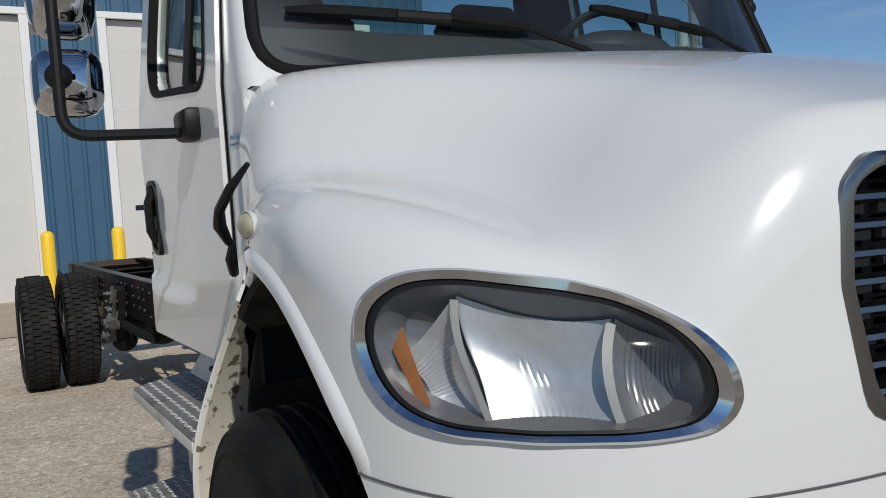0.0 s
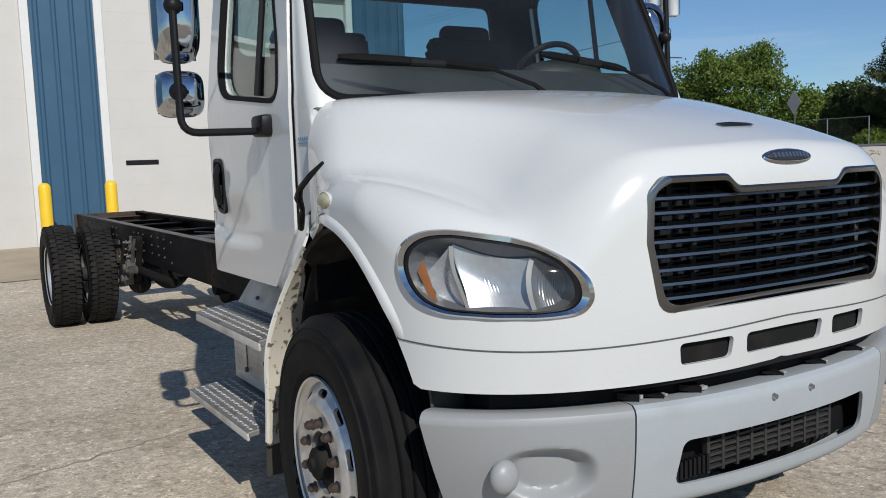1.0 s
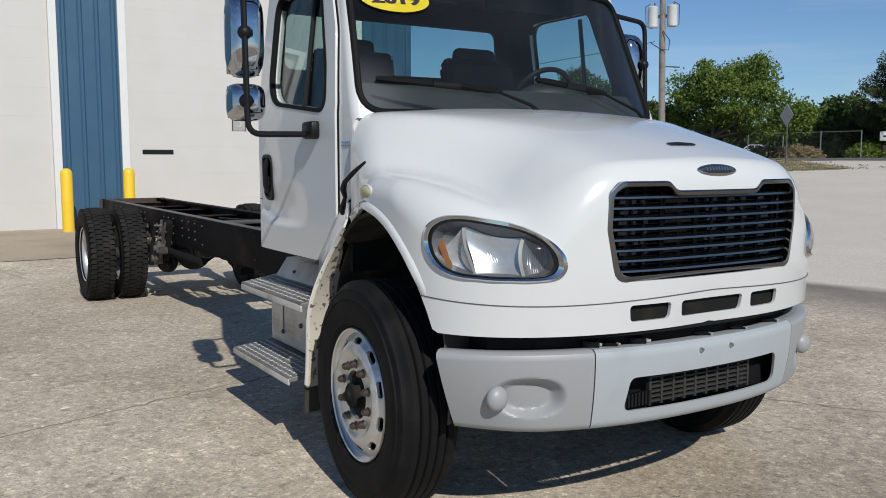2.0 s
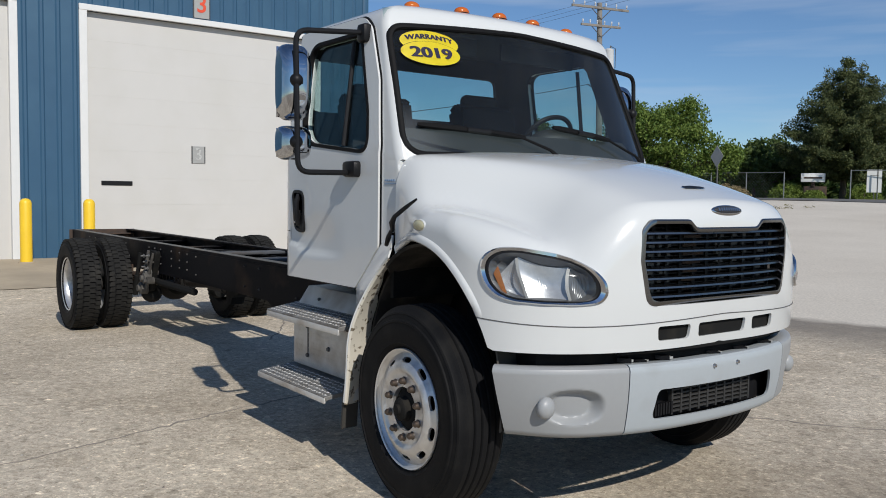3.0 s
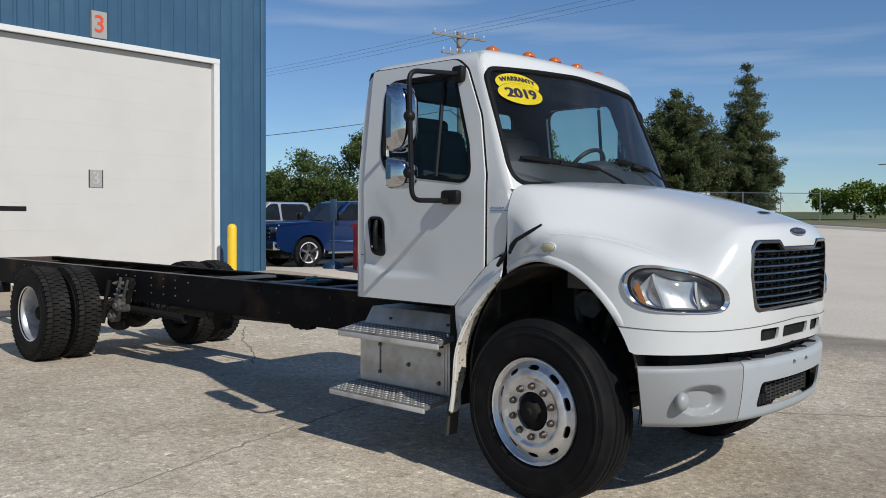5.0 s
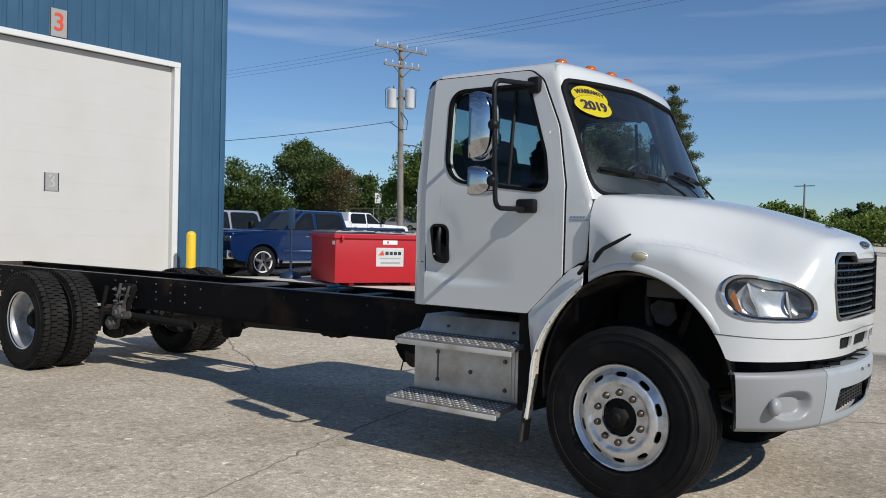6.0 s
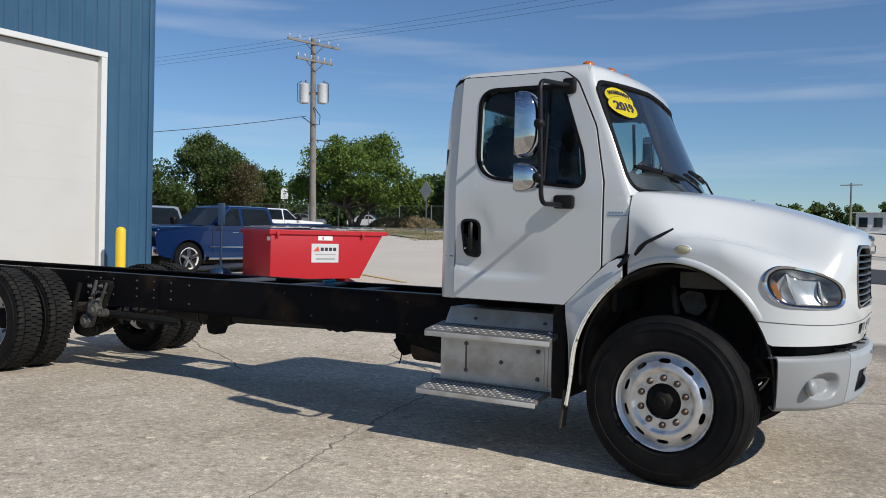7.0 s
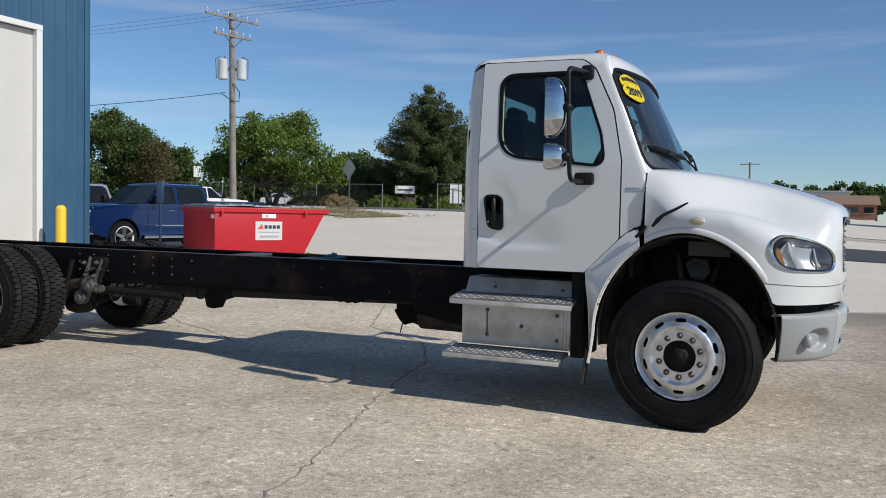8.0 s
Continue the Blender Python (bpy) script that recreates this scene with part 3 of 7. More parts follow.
def hood_top(x, y):
    y = abs(y)
    hw = 0.985 - 0.385 * smooth_step(-0.42, 0.62, x)
    fall = 1.30 - 0.30 * smooth_step(0.20, 0.75, x)
    zc = 1.815 - 0.11 * x - 0.14 * x * x
    centre = zc - 0.045 * (y / hw) ** 2 - fall * soft(y - hw, 0.022 + 0.028 * smooth_step(-0.25, 0.5, x))
    xf = max(0.0, x - 0.02)
    fender = 1.518 - 0.30 * xf * xf - 0.5 * max(0, 0.98 - y) ** 2
    k = 0.024
    return max(centre, fender) + k * math.log1p(math.exp(-abs(centre - fender) / k))


def arch_z(x):
    u = 1 - (x / 0.62) ** 2
    return 0.62 + 0.73 * math.sqrt(u) if u > 0 else 0.62


def hood_profile(s, side, n_top=30, n_arc=8, n_wall=12):
    """From the spine over the shoulder down to the lower edge."""
    ox, oy = hood_outline(s)
    th = max(0.0, (s - 0.35) / 0.65)
    sx = ox if s < 0.35 else HXK + 0.5 * math.sin(th * math.pi / 2) ** (2 / HN)
    d = Vector((ox - sx, oy))
    ln = d.length
    d /= ln
    r = 0.10 + 0.09 * math.sin(th ** 0.65 * math.pi) - 0.025 * th
    pts = []
    for i in range(n_top):
        w = (ln - r) * i / (n_top - 1)
        x, y = sx + d.x * w, d.y * w
        pts.append((x, y, hood_top(x, y)))
    for i in range(1, n_arc + 1):
        a = i / n_arc * math.pi / 2
        w = ln - r + r * math.sin(a)
        x, y = sx + d.x * w, d.y * w
        z = hood_top(x, y) - r * (1 - math.cos(a))
        pts.append((x, y, z))
    zt = pts[-1][2]
    zb = max(0.895, arch_z(ox)) if ox < 0.575 else 0.895
    for i in range(1, n_wall + 1):
        z = zt + (zb - zt) * i / n_wall
        lean = 0.035 * max(0, (1.15 - z) / 0.25) ** 1.5 * smooth_step(0.2, 0.9, th)
        pts.append((ox - d.x * lean, oy - d.y * lean, z))
    return [(x, side * y, z) for x, y, z in pts]


def wall_point(s, z, side=-1, out=0.0):
    """A place on the hood's flank at a height, and out along its normal."""
    def at(ss, zz):
        p = hood_profile(ss, side, 6, 16, 16)[5:]
        for a, b in zip(p, p[1:]):
            if (a[2] - zz) * (b[2] - zz) <= 0 and a[2] != b[2]:
                t = (a[2] - zz) / (a[2] - b[2])
                return Vector(a).lerp(Vector(b), t)
        return Vector(p[-1])
    p = at(s, z)
    if not out:
        return p
    n = (at(min(1, s + 0.01), z) - at(s - 0.01, z)).cross(at(s, z + 0.01) - at(s, z - 0.01)).normalized()
    if n.dot(Vector((p.x - 0.3, p.y, 0))) < 0:
        n = -n
    return p + n * out


def build_hood():
    stations = [i / 20 * 0.35 for i in range(20)] + [0.35 + 0.65 * i / 44 for i in range(45)]
    rows = [hood_profile(s, -1) for s in stations] + [hood_profile(s, 1) for s in stations[::-1][1:]]
    bm = grid(rows)
    bmesh.ops.remove_doubles(bm, verts=bm.verts[:], dist=0.0008)
    bmesh.ops.recalc_face_normals(bm, faces=bm.faces[:])
    up = sum(f.normal.z * f.calc_area() for f in bm.faces)
    if up < 0:
        bmesh.ops.reverse_faces(bm, faces=bm.faces[:])
    bmesh.ops.solidify(bm, geom=bm.faces[:], thickness=0.014)
    hood = part("hood", bm, WHITE, truck, "white moulded hood with rounded fenders", angle=40)
    grille = [(y, z) for y, z in grille_outline(0.008)]
    cuts = [cutter(prism(grille, "x", 0.80, 1.2))]
    for a, b in ((-0.45, -0.24), (-0.185, 0.185), (0.24, 0.44)):
        cuts.append(cutter(prism(rounded([(a + 0.010, 0.936), (b - 0.005, 0.936), (b, 1.002), (a, 1.002)], 0.018), "x", 0.8, 1.2)))
    for side in (-1, 1):
        ring = lamp_outline(-0.016)
        bm = grid([[wall_point(*p, side, o) for p in ring] for o in (0.06, 0.0, -0.08)], closed_v=True)
        k = len(ring)
        bm.verts.ensure_lookup_table()
        bm.faces.new([bm.verts[i] for i in range(k)])
        bm.faces.new([bm.verts[2 * k + i] for i in range(k)][::-1])
        bmesh.ops.recalc_face_normals(bm, faces=bm.faces[:])
        cuts.append(cutter(bm))
    cut(hood, cuts)
    # pressed line between hood and lower skirt
    line = [wall_point(0.435 + 0.565 * i / 60, 1.035 - 0.02 * math.sin(i / 60 * math.pi), -1, 0.001) for i in range(61)]
    line += [Vector((p.x, -p.y, p.z)) for p in line[::-1][1:]]
    part("skirt_seam", tube(line, 0.0022, 6), GREYSTEEL, hood)
    # small scoop on top, above the badge
    vent = [(0.018, 0.0), (0.026, 0.075), (0.036, 0.085), (0.054, 0.075), (0.054, -0.075), (0.036, -0.085), (0.026, -0.075)]
    bm = bmesh.new()
    vs = [bm.verts.new((0.83 - 0.05 + x, y, hood_top(0.78 + x, y) + 0.006)) for x, y in vent]
    bm.faces.new(vs)
    bmesh.ops.solidify(bm, geom=bm.faces[:], thickness=0.006)
    part("scoop", bm, BLACK, hood, "dark slit of the hood scoop", smooth=False)
    # side marker lamps
    for side in (-1, 1):
        p = wall_point(0.218, 1.432, side, 0.004)
        part("marker_lamp", ball(p, 0.046, 1.0, 0.35, 0.55), MARKER, hood, "yellowed oval side marker lamp")
        part("marker_rim", lathe([(0.049, -0.004), (0.055, 0.004), (0.049, 0.012), (0.042, 0.004)], 28, "y", (0, 0, 0), True), WHITE, hood).matrix_local = Matrix.Translation(p) @ Matrix.Diagonal((1, 0.8, 0.56, 1))
        # rubber hold-down strap at the rear corner
        y = side * 1.115
        part("hood_latch", tube([(-0.225, side * 1.085, 1.392), (-0.185, y, 1.435), (-0.15, side * 1.122, 1.468), (-0.06, side * 1.118, 1.515), (0.012, side * 1.10, 1.558)], [0.010, 0.016, 0.012, 0.011, 0.006], 8), BLACK, hood, "black rubber hood strap")
        part("latch_bracket", tube([(-0.345, side * 1.045, 1.312), (-0.30, side * 1.062, 1.352), (-0.272, side * 1.064, 1.392)], [0.012, 0.015, 0.008], 7), BLACK, hood)
    # badge: plain dark oval with bars in a bright rim, leaning back with the nose
    badge = part("badge", ball((0, 0, 0), 0.10, 0.16, 1.18, 0.28, 28, 14), CHROME, truck, "oval maker's badge with a bright rim")
    badge.matrix_local = Matrix.Translation((1.013, 0, 1.525)) @ Matrix.Rotation(radians(-24), 4, "Y")
    part("badge_face", ball((0.008, 0, 0), 0.088, 0.12, 1.19, 0.225, 28, 14), BLACK_INK, badge)
    for i in range(10):
        y = -0.076 + i * 0.0169
        part("badge_bar", box(0.004, 0.0205 - 0.6 * y * y, y - 0.005, y + 0.005, -0.008, 0.008), SATIN, badge, smooth=False)
    return hood


def grille_outline(grow=0.0):
    g = grow
    p = [(-0.515 - g, 1.105 - g), (0.515 + g, 1.105 - g), (0.555 + g, 1.30), (0.55 + g, 1.44), (0.50 + g, 1.478 + g), (0.28, 1.478 + g), (0.235, 1.440 + g), (-0.235, 1.440 + g),
         (-0.28, 1.478 + g), (-0.50 - g, 1.478 + g), (-0.55 - g, 1.44), (-0.555 - g, 1.30)]
    return rounded(p, [0.06, 0.06, 0.1, 0.05, 0.05, 0.05, 0.05, 0.05, 0.05, 0.05, 0.05, 0.1], 4)


def build_grille():
    g = part("grille", box(0.86, 0.87, -0.58, 0.58, 1.06, 1.50), BLACK, truck, "dark grille with bright horizontal bars", smooth=False)
    o, i = grille_outline(0.008), grille_outline(-0.012)
    rows = []
    for (y, z), (yi, zi) in zip(o, i):
        rows.append([(nose_x(y) - 0.05, y, z), (nose_x(y) + 0.001, y, z), (nose_x(y) + 0.006, (y * 2 + yi) / 3, (z * 2 + zi) / 3), (nose_x(yi) + 0.003, yi, zi), (nose_x(yi) - 0.07, yi, zi)])
    part("grille_frame", grid(rows, closed_u=True), DARKCHROME, g, "grey metallic grille surround")
    for k in range(8):
        z = 1.135 + k * 0.041
        hw = 0.515 + 0.035 * smooth_step(1.1, 1.3, z)
        ys = [-hw + 2 * hw * j / 24 for j in range(25)]
        rows = []
        for y in ys:
            x = nose_x(y) - 0.02
            rows.append([(x - 0.045, y, z + 0.006), (x - 0.012, y, z + 0.009), (x, y, z + 0.004), (x + 0.002, y, z - 0.004), (x - 0.012, y, z - 0.008), (x - 0.045, y, z - 0.004)])
        part("slat", grid(rows, closed_v=True), SLAT, g)
    # louvred screen close behind, and the cooler
    bm = None
    for k in range(22):
        z = 1.11 + k * 0.0165
        bm = box(0.885, 0.905, -0.50, 0.50, z, z + 0.006, bm=bm)
    for k in range(11):
        y = -0.5 + k * 0.1
        bm = box(0.88, 0.91, y - 0.012, y + 0.012, 1.1, 1.46, bm=bm)
    part("screen", bm, BLACK, g, "black plastic screen behind the bars", smooth=False)
    for row in range(7):
        z = 1.155 + row * 0.041
        for y, w in ((-0.45, 0.045), (-0.37, 0.025), (-0.315, 0.02), (-0.20, 0.15), (0.05, 0.02), (0.09, 0.03), (0.19, 0.05), (0.28, 0.025), (0.40, 0.06)):
            y += random.uniform(-0.012, 0.012)
            part("screen_clip", box(0.905, 0.918, y, y + w * random.uniform(0.6, 1.1), z - 0.007, z + 0.007), GREYSTEEL if w < 0.1 else RUST, g, smooth=False)


LAMPW = 1.2


# headlight: outline on the flank in (s, height)
def lamp_outline(grow):
    """Teardrop: tall and round at the outer end, low at the inner end."""
    pts = []
    for s, z in ((0.480, 1.19), (0.468, 1.255), (0.473, 1.315), (0.494, 1.350), (0.532, 1.353), (0.60, 1.327), (0.66, 1.298), (0.703, 1.262), (0.724, 1.215), (0.728, 1.155), (0.716, 1.118), (0.68, 1.108), (0.61, 1.110), (0.54, 1.118), (0.503, 1.143)):
        c = Vector((0.59, 1.225))
        v = Vector(((s - c.x) * LAMPW, z - c.y))
        pts.append((c.x + v.x * (1 + grow / 0.13), c.y + v.y * (1 + grow / 0.11)))
    return rounded(pts, 0.3, 4)


def build_headlight(side):
    o, m, i = lamp_outline(0.0), lamp_outline(-0.006), lamp_outline(-0.013)
    rows = []
    for a, b, c in zip(o, m, i):
        rows.append([wall_point(*a, side, -0.01), wall_point(*a, side, 0.008), wall_point(*b, side, 0.016), wall_point(*c, side, 0.008), wall_point(*c, side, -0.02)])
    lamp = part("headlight", grid(rows, closed_u=True), LAMPCHROME, truck, "headlight with a chrome surround")
    # black gasket, housing and clear lens
    rows = []
    rim = lamp_outline(-0.013)
    c = Vector((sum(p[0] for p in rim) / len(rim), sum(p[1] for p in rim) / len(rim)))

    def inset(f, out):
        return [wall_point(c.x + (p[0] - c.x) * f, c.y + (p[1] - c.y) * f, side, out) for p in rim]
    part("gasket", grid([inset(1.0, 0.004), inset(0.97, 0.009), inset(0.93, 0.006)], closed_v=True), BLACK, lamp)
    rows = [inset(0.95, 0.006), inset(0.8, 0.016), inset(0.55, 0.022), inset(0.3, 0.025), inset(0.02, 0.026)]
    lens = part("lens", grid(rows, closed_v=True), LENS, lamp, "clear lamp lens")
    lens.visible_shadow = False
    rows = [inset(0.97, 0.003), inset(0.9, -0.06), inset(0.6, -0.10), inset(0.02, -0.105)]
    part("housing", grid(rows, closed_v=True), LAMPGREY, lamp)
    # amber reflector strip, two bowls, divider

    def patch(name, quad, material, out, bow=0.0):
        (s0, z0), (s1, z1), (s2, z2), (s3, z3) = quad
        rr = []
        n = 36 if bow else 4
        for a in range(n + 1):
            u = a / n
            r = []
            for b2 in range(9):
                v = b2 / 8
                s = (s0 * (1 - u) + s1 * u) * (1 - v) + (s3 * (1 - u) + s2 * u) * v
                z = (z0 * (1 - u) + z1 * u) * (1 - v) + (z3 * (1 - u) + z2 * u) * v
                s = 0.59 + (s - 0.59) * LAMPW
                r.append(wall_point(s, z, side, out - bow * (1 - ((u * 2 - 1) ** 2 + (v * 2 - 1) ** 2) / 2) + (0.0014 if bow and a % 2 else 0)))
            rr.append(r)
        return part(name, grid(rr), material, lamp)
    patch("amber_reflector", [(0.494, 1.235), (0.517, 1.150), (0.527, 1.150), (0.504, 1.275)], DULL_AMBER, -0.022)
    patch("turn_bowl", [(0.500, 1.215), (0.526, 1.138), (0.571, 1.132), (0.535, 1.325)], REFLECTOR, -0.03, 0.045)
    patch("low_beam_bowl", [(0.573, 1.130), (0.660, 1.128), (0.640, 1.285), (0.537, 1.328)], REFLECTOR, -0.03, 0.055)
    patch("high_beam_bowl", [(0.662, 1.128), (0.722, 1.135), (0.708, 1.225), (0.642, 1.285)], LAMPGREY, -0.03, 0.04)
    patch("divider", [(0.569, 1.130), (0.575, 1.130), (0.540, 1.322), (0.534, 1.322)], SIGNGREY, -0.028)
    patch("divider", [(0.657, 1.128), (0.663, 1.128), (0.644, 1.280), (0.638, 1.280)], SIGNGREY, -0.028)


def station(x):
    """Where along the fender line the flank stands at x."""
    if x < HXK:
        return 0.35 * (x - HX0) / (HXK - HX0)
    return 0.35 + 0.65 * math.asin(min(1.0, ((x - HXK) / HA) ** (HN / 2))) / (math.pi / 2)


def build_fender_lip(side):
    """A rolled band, a little proud of the flank, along the edge of the wheel opening."""
    rows = []
    for i in range(41):
        a = radians(24 + 92 * i / 40)
        c, s = math.cos(a), math.sin(a)
        ends = smooth_step(-1, 9, i)
        row = []
        for d, out in ((-0.004, -0.012), (0.001, 0.004), (0.008, 0.011), (0.026, 0.012), (0.036, 0.007), (0.046, -0.003)):
            x, z = (0.62 + d) * c, 0.62 + (0.73 + d) * s
            row.append(wall_point(station(x), z, side, -0.012 + (out + 0.012) * ends))
        rows.append(row)
    part("fender_lip", grid(rows), WHITE, hood)


hood = build_hood()
build_grille()
for side in (-1, 1):
    build_fender_lip(side)
for side in (-1, 1):
    build_headlight(side)


# ---- bumper ----
def bump_x(y, a=0.84, b=1.25, n=2.25):
    return 0.2 + a * max(0.0, 1 - (min(abs(y), b - 0.001) / b) ** n) ** (1 / n)


def build_bumper():
    zt, zb = 0.835, 0.505

    def strip(y0, y1, k, dent=None, fine=1):
        rows = []
        for j in range(k + 1):
            y = y0 + (y1 - y0) * j / k
            x = bump_x(y)
            nx, ny = 1.0, (bump_x(y - 0.01) - bump_x(y + 0.01)) / 0.02
            ln = math.hypot(nx, ny)
            nx, ny = nx / ln, ny / ln
            row = [(x - nx * 0.12, y - ny * 0.12, zt - 0.012), (x - nx * 0.05, y - ny * 0.05, zt), (x - nx * 0.022, y - ny * 0.022, zt), (x - nx * 0.006, y - ny * 0.006, zt - 0.010)]
            for i in range(19 * fine):
                i = i * 18 / (19 * fine - 1)
                z = zt - 0.025 - (zt - zb - 0.05) * i / 18
                d = dent(y, z) if dent else 0
                lean = 0.035 * (i / 18) ** 2
                tuck = 1 - 0.06 * (i / 18) * smooth_step(0.75, 1.1, abs(y))
                row.append((x - nx * (d + lean), (y - ny * (d + lean)) * tuck, z))
            tuck = 1 - 0.06 * smooth_step(0.75, 1.1, abs(y))
            row += [(x - nx * 0.05, (y - ny * 0.05) * tuck, zb + 0.008), (x - nx * 0.07, (y - ny * 0.07) * tuck, zb), (x - nx * 0.12, (y - ny * 0.12) * tuck, zb + 0.01)]
            rows.append(row)
        bm = grid(rows)
        bmesh.ops.recalc_face_normals(bm, faces=bm.faces[:])
        if sum(f.normal.x * f.calc_area() for f in bm.faces) < 0:
            bmesh.ops.reverse_faces(bm, faces=bm.faces[:])
        bmesh.ops.solidify(bm, geom=bm.faces[:], thickness=0.012)
        return bm
    bumper = part("bumper", strip(-0.595, 0.595, 40), BUMPER_GREY, truck, "pale grey painted steel bumper")
    slot = rounded([(-0.46, 0.575), (0.46, 0.575), (0.44, 0.715), (-0.44, 0.715)], 0.035)
    cut(bumper, [cutter(prism(slot, "x", 0.5, 1.3))])
    bm = None
    for k in range(7):
        z = 0.585 + k * 0.02
        bm = box(0.95, 0.965, -0.30, 0.30, z, z + 0.008, bm=bm)
    for k in range(10):
        y = -0.30 + k * 0.0667
        bm = box(0.948, 0.967, y - 0.006, y + 0.006, 0.575, 0.715, bm=bm)
    part("cooler_grid", bm, DUSTYBOLT, bumper, "dusty grey cooler grid in the bumper slot", smooth=False)
    part("slot_backing", box(0.90, 0.91, -0.55, 0.55, 0.55, 0.75), BLACK, bumper, smooth=False)
    for k in range(8):
        part("slot_bar", box(0.955, 0.975, -0.45 + k * 0.019, -0.439 + k * 0.019, 0.585, 0.64), BLACK, bumper, smooth=False)
    for y in (-0.09, 0.09):
        part("plate_bolt", lathe([(0, 0.012), (0.008, 0.011), (0.011, 0.0), (0, 0.0)], 10, "x", (bump_x(y) + 0.0, y, 0.795)), SATIN, bumper)
    for side in (-1, 1):
        def dent(y, z, side=side):
            # bean-shaped recess for the fog lamp blank
            u, v = (side * y - 0.84) / 0.135, (z - 0.655) / 0.082
            r = (abs(u) ** 2.4 + abs(v) ** 2.4) ** (1 / 2.4)
            return 0.06 * (1 - smooth_step(0.62, 1.04, r)) * (0.55 + 0.45 * (0.5 - u / 2))
        cap = part("bumper_cap", strip(side * 0.60, side * 1.116, 90, dent, 2), CAP_GREY, truck, "satin grey plastic bumper end")
        y = side * 0.915
        part("fog_lamp_blank", ball((bump_x(y) - 0.032, y + side * 0.02, 0.655), 0.047, 0.7, 1, 1.05), CAP_GREY, cap, "round fog lamp blanking cover")
    # brackets and torn trim in the gap under the hood
    for y in (-0.58, -0.50, -0.37, -0.02, 0.21, 0.47):
        h = random.uniform(0.004, 0.018)
        part("trim_chip", box(bump_x(y) - 0.075, bump_x(y) - 0.055, y + 0.05, y + 0.05 + random.uniform(0.008, 0.025), 0.836, 0.839 + 0.5 * h, 0.001), SIGNGREY, bumper, smooth=False)
        part("trim_clip", prism([(bump_x(y) - 0.10, y), (bump_x(y) - 0.04, y + 0.03), (bump_x(y) - 0.09, y + 0.06)], "z", 0.835, 0.838 + h), BLACK, bumper, smooth=False)
    # dark backing and slab added to stand for the shade inside the openings
    part("vent_shade_backing", thicken(grid([[(nose_x(y) - 0.035, y, z) for z in (0.88, 0.97, 1.06)] for y in [-0.64 + 0.08 * i for i in range(17)]]), 0.004), DARK, truck)
    part("gap_shade_filler", prism([(bump_x(y) - 0.115, y) for y in (-0.92, -0.8, -0.6, -0.3, 0, 0.3, 0.6, 0.8, 0.92)] + [(0.5, 0.92), (0.5, -0.92)], "z", 0.79, 0.90), DARK, truck, smooth=False)


build_bumper()


# ---- cab ----
def cab_half(z):
    """Half width of the cab at a height: straight below the belt, leaning in above it."""
    return 1.0 - 0.097 * max(0, (z - 1.80) / 0.80) ** 1.15


def shield_x(y, z):
    """The windshield's face: raked back, bowed forward in the middle."""
    bow = 0.17 - 0.07 * min(1, max(0, (z - 1.75) / 0.8))
    return -0.255 - 0.433 * (z - 1.77) + bow * (1 - (y / 0.97) ** 2) - 0.035 * smooth_step(0.72, 1.02, abs(y))


FOOT = [(1.04, -0.735), (1.285, -0.49), (1.375, -0.36), (1.40, -0.302)]


def cab_ring(z, k=10):
    """Plan outline of the cab shell at height z, from front middle round to the rear."""
    w = cab_half(z)
    xr = -1.715 + 0.025 * max(0, (z - 2.2) / 0.45) ** 2
    if z < 1.76:
        xf0 = -0.302
        # the lower front corner is cut back over the wheel
        for (za, xa), (zb, xb) in zip(FOOT, FOOT[1:]):
            if za <= z <= zb:
                xf0 = xa + (xb - xa) * (z - za) / (zb - za)
    else:
        xf0 = None
    rr = 0.13
    rf = 0.04 if z >= 1.76 else 0.02
    pts = []
    # front edge
    for i in range(k + 1):
        y = (w - rf) * i / k
        x = shield_x(y, z) if xf0 is None else xf0
        pts.append((x, y))
    xc, yc = pts[-1]
    fx = (shield_x(w, z) if xf0 is None else xf0) - rf
    for i in range(1, 6):
        a = i / 5 * math.pi / 2
        pts.append((fx + (xc - fx) * math.cos(a), yc + (w - yc) * math.sin(a)))
    n = 10
    for i in range(1, n + 1):
        pts.append((fx + (xr + rr - fx) * i / n, w))
    for i in range(1, 7):
        a = i / 6 * math.pi / 2
        pts.append((xr + rr - rr * math.sin(a), w - rr + rr * math.cos(a)))
    for i in range(1, k + 1):
        pts.append((xr, (w - rr) * (1 - i / k)))
    return [(x, -y, z) for x, y in pts] + [(x, y, z) for x, y in pts[::-1][1:-1]]


WIN = rounded([(-1.425, 2.515), (-1.405, 1.885), (-0.572, 1.797), (-0.615, 2.05), (-0.79, 2.515)], [0.13, 0.22, 0.10, 0.4, 0.10], 9)
DOOR = rounded([(-1.555, 1.04), (-0.715, 1.04), (-0.47, 1.29), (-0.47, 1.85), (-0.545, 2.22), (-0.695, 2.53), (-0.79, 2.60), (-1.565, 2.605)], [0.03, 0.02, 0.05, 0.1, 0.3, 0.12, 0.12, 0.03], 5)
SHIELD = rounded([(-0.958, 1.80), (0.958, 1.80), (0.885, 2.515), (0, 2.56), (-0.885, 2.515)], [0.11, 0.11, 0.09, 1.5, 0.09], 8)


def offset(poly, d):
    """The outline moved outwards (d > 0) or inwards along its own normals."""
    k = len(poly)
    turn = sum(poly[i - 1][0] * poly[i][1] - poly[i][0] * poly[i - 1][1] for i in range(k))
    out = []
    for i, p in enumerate(poly):
        t = Vector(poly[(i + 1) % k]) - Vector(poly[i - 1])
        t.normalize()
        n = Vector((t.y, -t.x)) * (1 if turn > 0 else -1)
        out.append((p[0] + n.x * d, p[1] + n.y * d))
    return out


